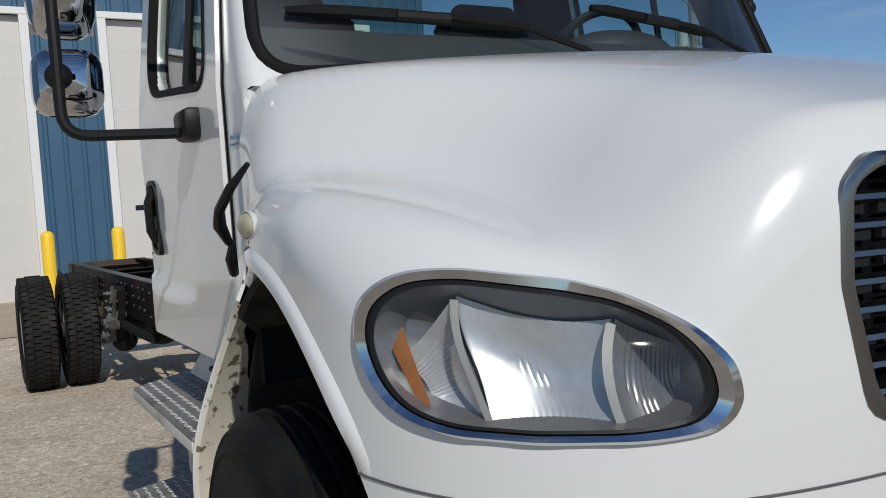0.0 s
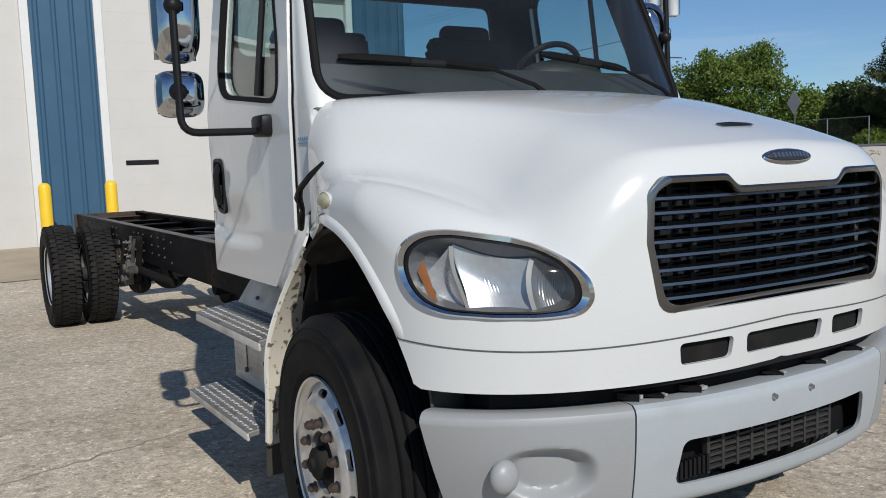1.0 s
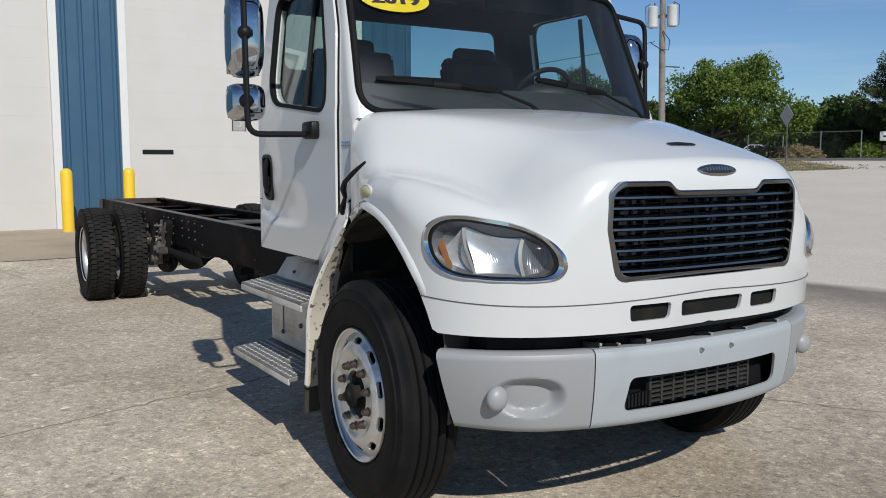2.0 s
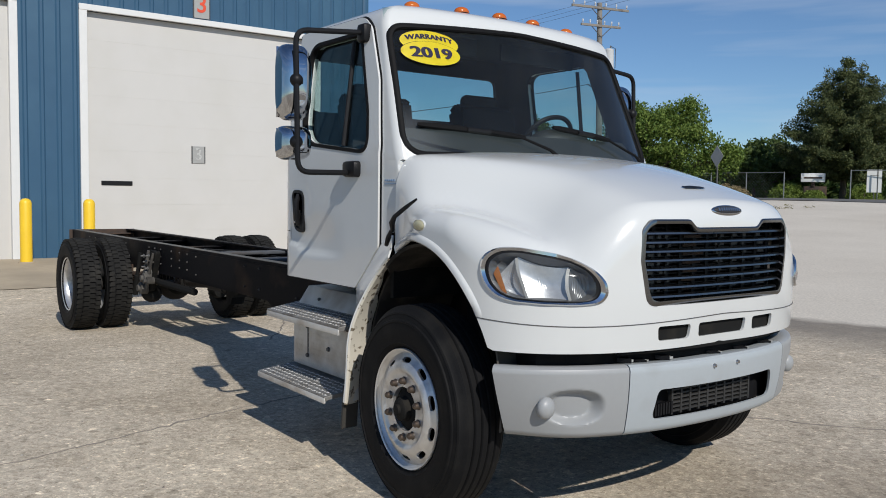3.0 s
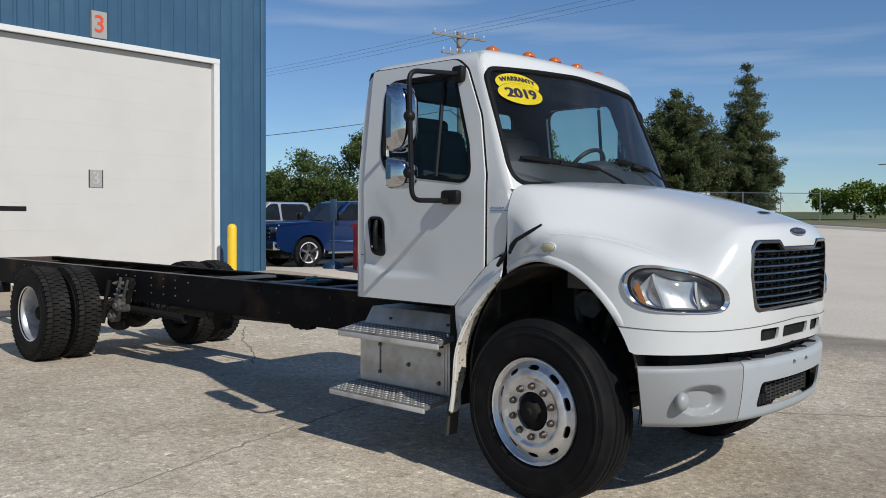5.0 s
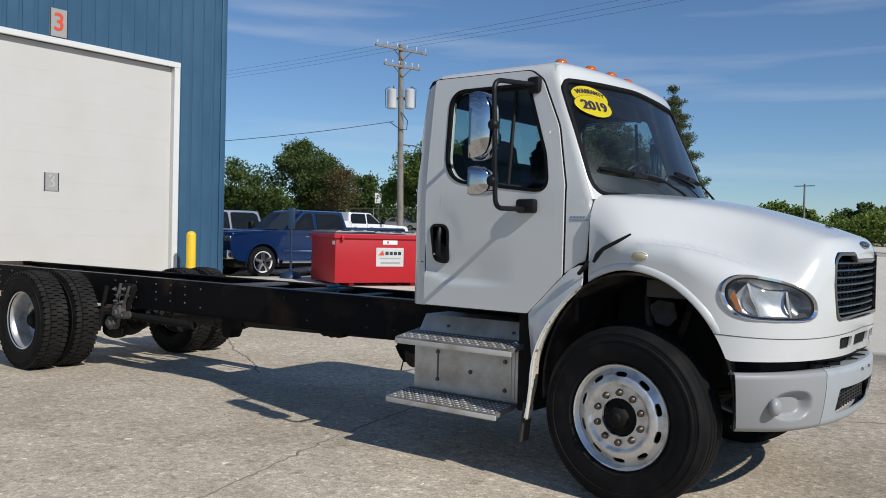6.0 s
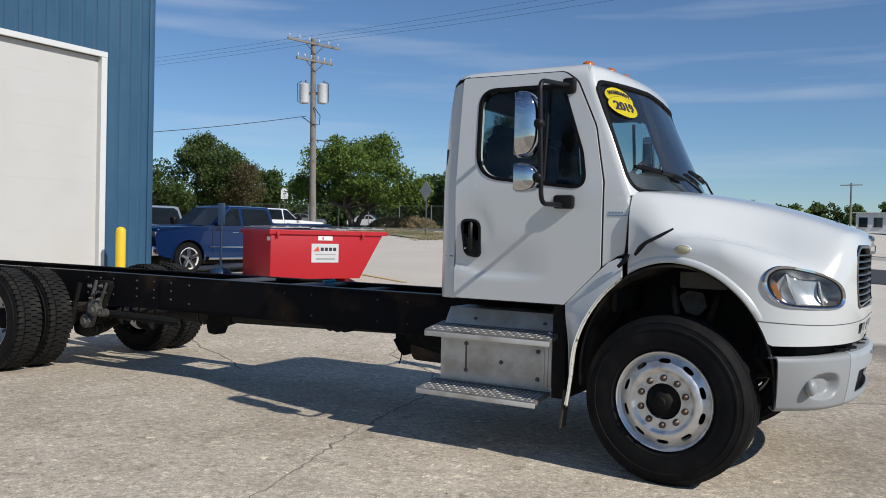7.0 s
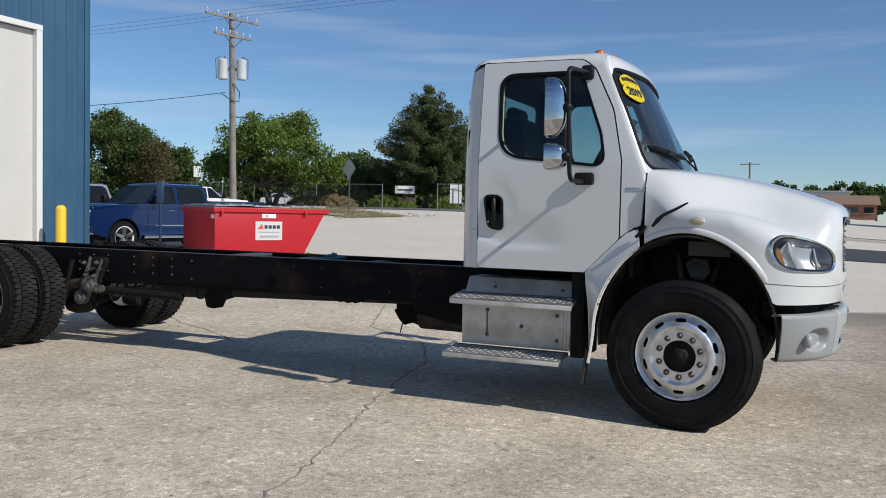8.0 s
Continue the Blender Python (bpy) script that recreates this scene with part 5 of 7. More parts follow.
def build_steps():
    for side in (-1, 1):
        lo = lambda a, b: (min(side * a, side * b), max(side * a, side * b))
        y0, y1 = lo(0.52, 0.905)
        st = part("step_box", box(-1.715, -0.815, y0, y1, 0.44, 0.80, 0.012), STEPALU, truck, "dull aluminium battery box with two tread steps")
        part("box_lid", prism([(side * 0.905, 0.80), (side * 0.80, 0.955), (side * 0.77, 0.955), (side * 0.52, 0.955), (side * 0.52, 0.80)], "x", -1.70, -0.79, 0.006), STEPALU, st, smooth=False)
        part("upper_step", prism([(side * 0.82, 0.822), (side * 0.82, 0.854), (side * 1.085, 0.810), (side * 1.085, 0.780)], "x", -1.745, -0.785, 0.004), TREAD, st, smooth=False)
        part("step_lip", box(-1.745, -0.785, *lo(1.075, 1.088), 0.764, 0.80, 0.004), STEPALU, st)
        part("lower_step", prism([(side * 0.87, 0.402), (side * 0.87, 0.428), (side * 1.135, 0.398), (side * 1.135, 0.372)], "x", -1.775, -0.855, 0.004), TREAD, st, smooth=False)
        part("step_lip", box(-1.775, -0.855, *lo(1.125, 1.138), 0.358, 0.392, 0.004), STEPALU, st)
        if side < 0:
            tread_plate(-1.73, -0.80, -1.08, -0.87, 0.811, 0.0356, st)
            tread_plate(-1.76, -0.87, -1.13, -0.91, 0.3985, 0.0249, st)
            for x, z in ((-1.50, 0.52), (-1.50, 0.71), (-1.22, 0.60), (-0.94, 0.70), (-0.94, 0.51)):
                part("box_bolt", lathe([(0, 0.014), (0.012, 0.012), (0.016, 0), (0, 0)], 10, "y", (x, -0.907, z)), GREYSTEEL, st).matrix_local = Matrix.Translation((0, -1.814, 0)) @ Matrix.Diagonal((1, -1, 1, 1))
            face = bmesh.new()
            for i in range(25):
                for j in range(9):
                    cx, cz, d = -1.695 + i * 0.0335, 0.47 + j * 0.0335, (1 if (i + j) % 2 else -1)
                    ring = [face.verts.new((cx + a, -0.905, cz + b)) for a, b in ((0.012, 0.009 * d), (-0.0035 * d, 0.0045), (-0.012, -0.009 * d), (0.0035 * d, -0.0045))]
                    tip = face.verts.new((cx, -0.907, cz))
                    for q in range(4):
                        face.faces.new((ring[q], ring[(q + 1) % 4], tip))
            tagged(part("checker_plate", face, STEPALU, st, "shallow worn diamond relief", smooth=False), kind="stuff")
            part("strap", box(-1.506, -1.494, -0.909, -0.904, 0.52, 0.71, 0.001), GREYSTEEL, st)
            for x in (-0.895, -0.868, -0.842):
                part("rib", tube([(x, -0.906, 0.46), (x, -0.906, 0.78)], 0.006, 6), STEPALU, st)
            for x in (-1.46, -0.92):
                part("lid_bolt", ball((x, -0.846, 0.888), 0.016, 1, 0.7, 0.7), GREYSTEEL, st)
            part("lid_latch", box(-1.56, -1.47, -0.918, -0.905, 0.755, 0.775, 0.004), BLACK, st)
            part("lid_latch", box(-0.99, -0.90, -0.918, -0.905, 0.745, 0.765, 0.004), BLACK, st)
        part("step_bracket", box(-0.83, -0.73, *lo(0.50, 0.93), 0.40, 1.03, 0.01), DARK, st)


build_arches()
build_steps()


# ---- chassis ----
def build_chassis():
    for side in (-1, 1):
        y = side * 0.43
        inner = y - side * 0.09
        rail = part("frame_rail", prism([(y, 0.67), (y, 1.0), (inner, 1.0), (inner, 0.985), (y - side * 0.014, 0.985), (y - side * 0.014, 0.685), (inner, 0.685), (inner, 0.67)], "x", -9.9, 0.70), FRAME, truck, "black chassis rail with rust bloom", smooth=False)
        part("rail_liner", box(-5.2, -1.2, min(y, y + side * 0.008), max(y, y + side * 0.008), 0.70, 0.97), FRAME, rail, smooth=False)
        bolt = lathe([(0, 0.012), (0.008, 0.011), (0.011, 0.0), (0, 0)], 6, "y")
        me = bpy.data.meshes.new("bolt")
        bolt.to_mesh(me)
        bolt.free()
        me.materials.append(DUSTYBOLT)
        for x in (-8.9, -8.6, -7.4, -7.2, -6.3, -6.1, -5.9, -5.55, -5.3, -5.05, -4.8, -3.6, -3.3, -2.6, -2.3):
            for z in ((0.93, 0.75) if x > -5 else (0.94, 0.86, 0.78)):
                o = new("bolt", me)
                o.parent = rail
                o.matrix_local = Matrix.Translation((x, y + side * (0.008 if x > -5.2 else 0.0), z)) @ Matrix.Diagonal((1, side, 1, 1))
    for x, m in ((-9.75, RUST), (-8.4, FRAME), (-7.5, FRAME), (-6.2, FRAME), (-5.0, FRAME), (-3.85, GREYSTEEL), (-3.05, GREYSTEEL), (-2.0, FRAME), (-0.6, FRAME)):
        z = 0.93 if m is GREYSTEEL else 0.90
        part("crossmember", prism([(x - 0.06, z - 0.20), (x + 0.06, z - 0.20), (x + 0.06, z - 0.19), (x + 0.005, z - 0.19), (x + 0.005, z + 0.035), (x + 0.07, z + 0.035), (x + 0.07, z + 0.045), (x - 0.07, z + 0.045), (x - 0.07, z + 0.035), (x - 0.005, z + 0.035), (x - 0.005, z - 0.19), (x - 0.06, z - 0.19)], "y", -0.42, 0.42), m, truck, "steel chassis crossmember", smooth=False)
    part("end_plate", box(-9.93, -9.90, -0.47, 0.47, 0.70, 1.0, 0.004), RUST, truck, smooth=False)
    part("air_tank", lathe([(0, -0.42), (0.10, -0.40), (0.125, -0.34), (0.125, 0.34), (0.10, 0.40), (0, 0.42)], 20, "x", (-4.3, -0.18, 0.84)), FRAME, truck, "black air tank between the rails")
    part("driveshaft", tube([(-6.6, 0, 0.50), (-5.55, 0, 0.585), (-5.5, 0, 0.59), (-4.95, 0, 0.60), (-4.9, 0, 0.60), (-4.2, 0, 0.615), (-2.4, 0, 0.66)], [0.06, 0.062, 0.085, 0.085, 0.062, 0.058, 0.055], 14), DUSTY, truck, "dusty dark propeller shaft")
    part("shaft_clamp", lathe([(0.088, -0.012), (0.10, -0.010), (0.10, 0.010), (0.088, 0.012)], 16, "x", (-5.05, 0, 0.598)), DUSTYBOLT, truck)
    part("shaft_bearing", prism(rounded([(-4.98, 0.70), (-4.60, 0.70), (-4.62, 0.55), (-4.78, 0.50), (-4.82, 0.42), (-4.92, 0.43), (-4.95, 0.55)], 0.02), "y", -0.07, 0.07, 0.01), DARK, truck)
    part("transmission", lathe([(0, 0), (0.14, 0.02), (0.19, 0.3), (0.24, 0.6), (0.26, 0.95), (0, 0.97)], 18, "x", (-2.55, 0, 0.66)), DARK, truck)
    part("exhaust_can", lathe([(0, -0.4), (0.13, -0.38), (0.14, 0.38), (0, 0.4)], 18, "x", (-2.15, 0.1, 0.50)), RUST, truck, "rusty exhaust can under the frame")
    part("hanging_bracket", prism([(-2.93, 0.675), (-2.55, 0.675), (-2.55, 0.40), (-2.685, 0.36), (-2.75, 0.38), (-2.84, 0.352), (-2.895, 0.397), (-2.955, 0.49), (-2.93, 0.507)], "y", 0.34, 0.40), DARK, truck, smooth=False)
    part("drain_hose", tube([(-2.87, 0.37, 0.40), (-2.88, 0.36, 0.32), (-2.90, 0.365, 0.27)], 0.007, 6), BLACK, truck)
    part("cable_clip", prism([(-3.22, 0.675), (-2.90, 0.675), (-2.92, 0.635), (-2.97, 0.622), (-3.00, 0.63), (-3.05, 0.618), (-3.09, 0.63), (-3.13, 0.622), (-3.19, 0.645)], "y", -0.40, -0.33), DARK, truck, smooth=False)
    part("air_line", tube([(-6.0, -0.2, 0.93), (-5.2, -0.28, 0.95), (-4.4, -0.25, 0.94), (-3.6, -0.3, 0.95), (-2.2, -0.28, 0.95)], 0.014, 6), BLACK, truck)
    part("air_line", tube([(-6.0, 0.1, 0.92), (-4.9, 0.2, 0.95), (-3.6, 0.22, 0.93), (-2.2, 0.2, 0.95)], 0.012, 6), BLACK, truck)
    part("coiled_line", tube([(-3.55 + 0.05 * math.cos(a), 0.12 + 0.05 * math.sin(a), 0.97 + 0.004 * a) for a in [i * 0.5 for i in range(30)]], 0.012, 6), TEAL, truck, "teal coiled air line")
    # rear axle
    part("rear_axle", lathe([(0, -0.90), (0.075, -0.88), (0.08, -0.35), (0.14, -0.24), (0.15, 0.2), (0.08, 0.35), (0.075, 0.88), (0, 0.90)], 18, "y", (-6.8, 0, 0.505)), DUSTY, truck, "dusty dark drive axle")
    part("differential", ball((-6.72, 0, 0.505), 0.235, 1.1, 0.9, 1.0), DUSTY, truck)
    part("pinion_housing", lathe([(0.17, -0.1), (0.15, 0.05), (0.10, 0.16), (0.085, 0.24), (0.10, 0.245), (0.10, 0.28), (0.05, 0.30), (0, 0.30)], 20, "x", (-6.52, 0, 0.505)), DARK, truck)
    part("yoke", box(-6.24, -6.14, -0.05, 0.05, 0.46, 0.56, 0.02), GREYSTEEL, truck)
    for side in (-1, 1):
        ys = side * 0.50
        sp = part("leaf_spring", tube([(-7.55, ys, 0.74), (-7.2, ys, 0.64), (-6.8, ys, 0.60), (-6.4, ys, 0.62), (-6.02, ys, 0.70)], 0.042, 8, flat=0.9), RUST, truck, "rusty leaf spring pack")
        part("spring_leaf", tube([(-7.35, ys, 0.665), (-6.8, ys, 0.555), (-6.2, ys, 0.63)], 0.038, 8), RUST, sp)
        part("spring_hanger", prism(rounded([(-6.08, 0.92), (-5.86, 0.92), (-5.90, 0.82), (-5.99, 0.66), (-6.06, 0.48), (-6.14, 0.45), (-6.20, 0.50), (-6.16, 0.64)], 0.03), "y", side * 0.44, side * 0.50, 0.012), DARK, sp, "cast spring hanger")
        part("hanger_rib", tube([(-6.06, side * 0.515, 0.92), (-6.13, side * 0.53, 0.66), (-6.19, side * 0.535, 0.49)], [0.016, 0.028, 0.022], 8), WELLGREY, sp)
        part("hanger_rib", tube([(-5.90, side * 0.515, 0.90), (-5.95, side * 0.53, 0.76), (-6.02, side * 0.535, 0.62), (-6.07, side * 0.535, 0.50)], [0.013, 0.018, 0.024, 0.02], 8), WELLGREY, sp)
        part("hanger_rib", tube([(-6.10, side * 0.51, 0.80), (-5.92, side * 0.51, 0.80)], 0.012, 6), WELLGREY, sp)
        part("spring_hanger", prism(rounded([(-7.68, 0.93), (-7.48, 0.93), (-7.50, 0.70), (-7.60, 0.66)], 0.03), "y", side * 0.44, side * 0.54, 0.01), DARK, sp)
        part("shackle_bolt", tube([(-6.02, side * 0.58, 0.68), (-6.02, side * 0.42, 0.68)], 0.035, 10), GREYSTEEL, sp)
        part("torque_rod", tube([(-6.7, side * 0.40, 0.50), (-5.6, side * 0.36, 0.60)], 0.03, 8), RUST, truck)
        part("brake_chamber", lathe([(0, -0.12), (0.08, -0.11), (0.095, -0.02), (0.095, 0.02), (0.08, 0.10), (0, 0.12)], 16, "x", (-6.35, side * 0.40, 0.40)), DARK, truck)
        part("u_bolt", tube([(-6.88, ys, 0.42), (-6.88, ys, 0.72)], 0.012, 6), RUST, sp)
        part("u_bolt", tube([(-6.72, ys, 0.42), (-6.72, ys, 0.72)], 0.012, 6), RUST, sp)
        # front axle end and spring
        part("front_spring", tube([(-0.75, ys * 0.92, 0.66), (0, ys * 0.92, 0.55), (0.68, ys * 0.92, 0.70)], 0.04, 8), DARK, truck)
    # hoses, brackets and small castings at the rear suspension
    for k in range(7):
        x = -6.05 + k * 0.12
        part("brake_hose", tube(arc_path([(x, -0.36, 0.86), (x + 0.05, -0.40, 0.72), (x - 0.08, -0.34, 0.58), (x - 0.2, -0.28, 0.50)], 0.08), 0.011, 6), BLACK, truck)
    for x, z, r in ((-6.02, 0.62, 0.06), (-6.14, 0.50, 0.07), (-5.90, 0.60, 0.04)):
        part("bushing", lathe([(0, -0.06), (r * 0.5, -0.06), (r * 0.55, -0.035), (r, -0.03), (r, 0.05), (0, 0.05)], 16, "y", (x, -0.56, z)), WELLGREY, truck)
    for i, (x, z) in enumerate(((-6.10, 0.86), (-6.02, 0.80), (-5.93, 0.87), (-5.97, 0.73), (-6.08, 0.74))):
        part("hanger_stud", lathe([(0, -0.04), (0.010, -0.038), (0.012, -0.012), (0.022, -0.010), (0.022, 0), (0, 0)], 8, "y", (x, -0.552, z)), GREYSTEEL, truck)
    for side in (-1, 1):
        part("shock_absorber", tube([(-6.42, side * 0.56, 0.40), (-6.36, side * 0.55, 0.62), (-6.355, side * 0.55, 0.625), (-6.30, side * 0.53, 0.88)], [0.034, 0.034, 0.024, 0.024], 10), DARK, truck)
        part("air_spring", lathe([(0, 0), (0.10, 0.005), (0.125, 0.04), (0.10, 0.085), (0.128, 0.13), (0.11, 0.175), (0, 0.18)], 20, "z", (-7.18, side * 0.40, 0.64)), BLACK, truck, "black rubber air spring")
        part("slack_adjuster", prism(rounded([(-6.50, 0.40), (-6.44, 0.44), (-6.36, 0.60), (-6.41, 0.62), (-6.50, 0.47)], 0.012), "y", side * 0.60, side * 0.63, 0.004), DUSTY, truck)
    for k, (y0, z0) in enumerate(((-0.22, 0.78), (-0.12, 0.82), (0.05, 0.76), (0.2, 0.80))):
        part("air_hose", tube(arc_path([(-5.2, y0, z0 + 0.08), (-5.55, y0 + 0.06, z0 - 0.06), (-5.9, y0 - 0.05, z0 - 0.10), (-6.3, y0, z0 - 0.16)], 0.1), 0.013, 6), BLACK, truck)
    part("axle_seat", ball((-6.25, -0.42, 0.42), 0.12, 1.2, 0.9, 0.85), DARK, truck)
    part("radius_arm", tube([(-6.08, -0.46, 0.585), (-5.5, -0.44, 0.575), (-4.95, -0.40, 0.56)], 0.038, 8), DARK, truck, "black suspension radius arm")
    part("height_rod", tube([(-6.3, -0.30, 0.88), (-6.05, -0.46, 0.80), (-5.72, -0.30, 0.60)], 0.014, 6), GREYSTEEL, truck)
    part("tail_light_box", box(-9.86, -9.72, -0.46, -0.30, 0.52, 0.66, 0.012), BLACK, truck, "small black tail light box")
    # thin sheet over the flange: dust and grazing sun put into its colour
    part("rail_sheen_strip", box(-9.88, -1.85, -0.43, -0.345, 1.0005, 1.004), RAILSHEEN, truck, smooth=False)
    for x in (-4.49, -3.58):
        part("frame_strap", box(x - 0.085, x + 0.085, -0.40, 0.40, 0.968, 0.994, 0.004), STRAP, truck, "grey steel strap across the rails")
    part("front_axle", tube([(0, -0.95, 0.50), (0, -0.6, 0.42), (0, 0.6, 0.42), (0, 0.95, 0.50)], 0.06, 8), DARK, truck)


# ---- wheels ----
def tyre_profile(r, w, ribs):
    h = w / 2
    p = [(0.292, -h + 0.045), (0.305, -h + 0.022), (0.325, -h + 0.010), (0.330, -h + 0.004), (0.338, -h + 0.005), (0.36, -h), (0.40, -h - 0.004), (0.432, -h - 0.001), (0.436, -h - 0.005), (0.446, -h - 0.003), (0.450, -h + 0.004), (0.472, -h + 0.010), (0.476, -h + 0.008), (0.484, -h + 0.013), (r - 0.026, -h + 0.022), (r - 0.010, -h + 0.034)]
    x0, x1 = -h + 0.040, h - 0.040
    n = ribs
    for i in range(n):
        a = x0 + (x1 - x0) * i / n
        b = x0 + (x1 - x0) * (i + 1) / n
        c = 0.006 * (1 - (2 * (i + 0.5) / n - 1) ** 2)
        p += [(r + c - 0.004, a + 0.002), (r + c, a + 0.006), (r + c, b - 0.009), (r + c - 0.004, b - 0.007)]
        if i < n - 1:
            p += [(r - 0.013, b - 0.005), (r - 0.013, b - 0.001)]
    q = [(a, -b) for a, b in p[:16][::-1]]
    return p + q


def disc_with_holes(depth, holes, ri, ro, hr, hl, hw, bore):
    """A wheel disc with long holes on a turned profile y = depth(r): each sector is a frame round its hole, inside it plain rings."""
    bm = bmesh.new()
    half = math.pi / holes
    per = 6

    def at(r, a):
        return bm.verts.new((r * math.cos(a), depth(r), r * math.sin(a)))
    for k in range(holes):
        mid = 2 * half * (k + 0.5)
        edge = []
        edge += [(ri, mid - half + 2 * half * i / per) for i in range(per)]
        edge += [(ri + (ro - ri) * i / per, mid + half) for i in range(per)]
        edge += [(ro, mid + half - 2 * half * i / per) for i in range(per)]
        edge += [(ro - (ro - ri) * i / per, mid - half) for i in range(per)]
        n = len(edge)
        hole = []
        for i in range(n):
            t = 2 * math.pi * (i + 0.5 * 0) / n - math.pi * 0.75
            c, s = math.cos(t), math.sin(t)
            k2 = (abs(c) ** 3 + abs(s) ** 3) ** (-1 / 3)
            hole.append((hr + hw * s * k2, mid + hl * c * k2 / hr))
        rings = []
        for f in (0.0, 0.45, 0.8, 1.0):
            rings.append([at(e[0] * (1 - f) + h[0] * f, e[1] * (1 - f) + h[1] * f) for e, h in zip(edge, hole)])
        inner = [bm.verts.new(Vector(v.co) + Vector((0, 0.016, 0))) for v in rings[-1]]
        rings.append(inner)
        for a, b in zip(rings, rings[1:]):
            for i in range(n):
                bm.faces.new((a[i], a[(i + 1) % n], b[(i + 1) % n], b[i]))
    rs = [ri - (ri - bore) * i / 12 for i in range(13)]
    n = holes * per
    prev = None
    for r in rs:
        cur = [at(r, 2 * math.pi * i / n) for i in range(n)]
        if prev:
            for i in range(n):
                bm.faces.new((prev[i], prev[(i + 1) % n], cur[(i + 1) % n], cur[i]))
        prev = cur
    back = [bm.verts.new(Vector(v.co) + Vector((0, 0.03, 0))) for v in prev]
    for i in range(n):
        bm.faces.new((prev[i], prev[(i + 1) % n], back[(i + 1) % n], back[i]))
    bmesh.ops.remove_doubles(bm, verts=bm.verts[:], dist=1e-4)
    return bm


def build_front_wheel(side):
    """Outer face towards side; wheel centre over the axle end."""
    w = part("front_wheel", lathe([(0.292, -0.125), (0.300, -0.130), (0.304, -0.122), (0.296, -0.112), (0.280, -0.098), (0.272, -0.06), (0.268, 0.0), (0.27, 0.08), (0.285, 0.11), (0.30, 0.115)], 72), ALU, truck, "polished aluminium front wheel")
    w.matrix_local = Matrix.Translation((0, side * 1.02, 0.513)) @ Matrix.Rotation(radians(-3), 4, "Z") @ Matrix.Diagonal((1, -side, 1, 1))

    def depth(r):
        return -0.098 - 0.042 * smooth_step(0.282, 0.205, r) + 0.012 * smooth_step(0.20, 0.175, r)
    part("tyre", lathe(tyre_profile(0.513, 0.28, 5), 96), RUBBER, w, "worn black ribbed steer tyre")
    part("wheel_disc", disc_with_holes(depth, 10, 0.205, 0.281, 0.246, 0.036, 0.0135, 0.110), ALU, w, angle=35)
    part("brake_drum", lathe([(0, -0.02), (0.25, -0.02), (0.255, 0.09), (0, 0.09)], 40), DARK, w)
    part("hub", lathe([(0, -0.165), (0.045, -0.163), (0.056, -0.155), (0.062, -0.12), (0.104, -0.108), (0.112, -0.09), (0, -0.09)], 32), DARK, w, "black oil hub cap")
    part("hub_cap", lathe([(0, -0.178), (0.024, -0.176), (0.030, -0.162), (0, -0.16)], 20), DARK, w)
    nut = lathe([(0, -0.030), (0.010, -0.030), (0.0125, -0.024), (0.0165, -0.022), (0.0165, -0.005), (0.021, -0.003), (0.021, 0.002), (0, 0.002)], 10)
    me = bpy.data.meshes.new("lug_nut")
    nut.to_mesh(me)
    nut.free()
    for p in me.polygons:
        p.use_smooth = True
    me.materials.append(NUT)
    for k in range(10):
        a = 2 * math.pi * (k + 0.5) / 10
        o = new("lug_nut", me)
        o.parent = w
        o.matrix_local = Matrix.Translation((0.1425 * math.cos(a), -0.128, 0.1425 * math.sin(a)))


def build_rear_wheels(side):
    for inner in (0, 1):
        yc = side * (0.745 if inner else 1.085)
        w = part("rear_wheel", lathe([(0.290, -0.11), (0.302, -0.116), (0.300, -0.10), (0.284, -0.085), (0.272, -0.05), (0.262, 0.02), (0.255, 0.09), (0.11, 0.10), (0.10, 0.095), (0, 0.095)], 64), ALU, truck, "dished aluminium dual rear wheel")
        w.matrix_local = Matrix.Translation((-6.8, yc, 0.515)) @ Matrix.Diagonal((1, -side, 1, 1))
        part("tyre", lathe(tyre_profile(0.500, 0.275, 1), 80), RUBBER, w, "black drive tyre")
        # blocky tread
        bm = bmesh.new()
        n = 54
        for k in range(n):
            for j, (ya, yb) in enumerate(((-0.128, -0.074), (-0.064, -0.004), (0.004, 0.064), (0.074, 0.128))):
                a0 = 2 * math.pi * (k + (0.5 if j % 2 else 0)) / n
                a1 = a0 + 2 * math.pi / n * 0.78
                sk = 0.012 * (1 if j < 2 else -1)
                vs = []
                for r in (0.496, 0.521):
                    r2 = r - (0.010 if j in (0, 3) else 0)
                    vs.append([bm.verts.new((r2 * math.cos(a), y, r2 * math.sin(a))) for a, y in ((a0, ya), (a1, ya + sk), (a1, yb + sk), (a0, yb))])
                lo, hi = vs
                bm.faces.new(hi)
                for q in range(4):
                    bm.faces.new((lo[q], lo[(q + 1) % 4], hi[(q + 1) % 4], hi[q]))
        tagged(part("tread", bm, TREADRUBBER, w, "deep block tread", smooth=False), kind="stuff")
        if not inner:
            part("axle_flange", lathe([(0, -0.03), (0.06, -0.028), (0.10, 0.02), (0.11, 0.095), (0, 0.095)], 28), DARK, w)
            nut = lathe([(0, -0.035), (0.018, -0.033), (0.018, 0), (0, 0)], 6)
            me = bpy.data.meshes.new("lug_nut")
            nut.to_mesh(me)
            nut.free()
            me.materials.append(GREYSTEEL)
            for k in range(10):
                a = 2 * math.pi * k / 10
                o = new("lug_nut", me)
                o.parent = w
                o.matrix_local = Matrix.Translation((0.1425 * math.cos(a), 0.092, 0.1425 * math.sin(a)))


build_chassis()
for side in (-1, 1):
    build_front_wheel(side)
    build_rear_wheels(side)


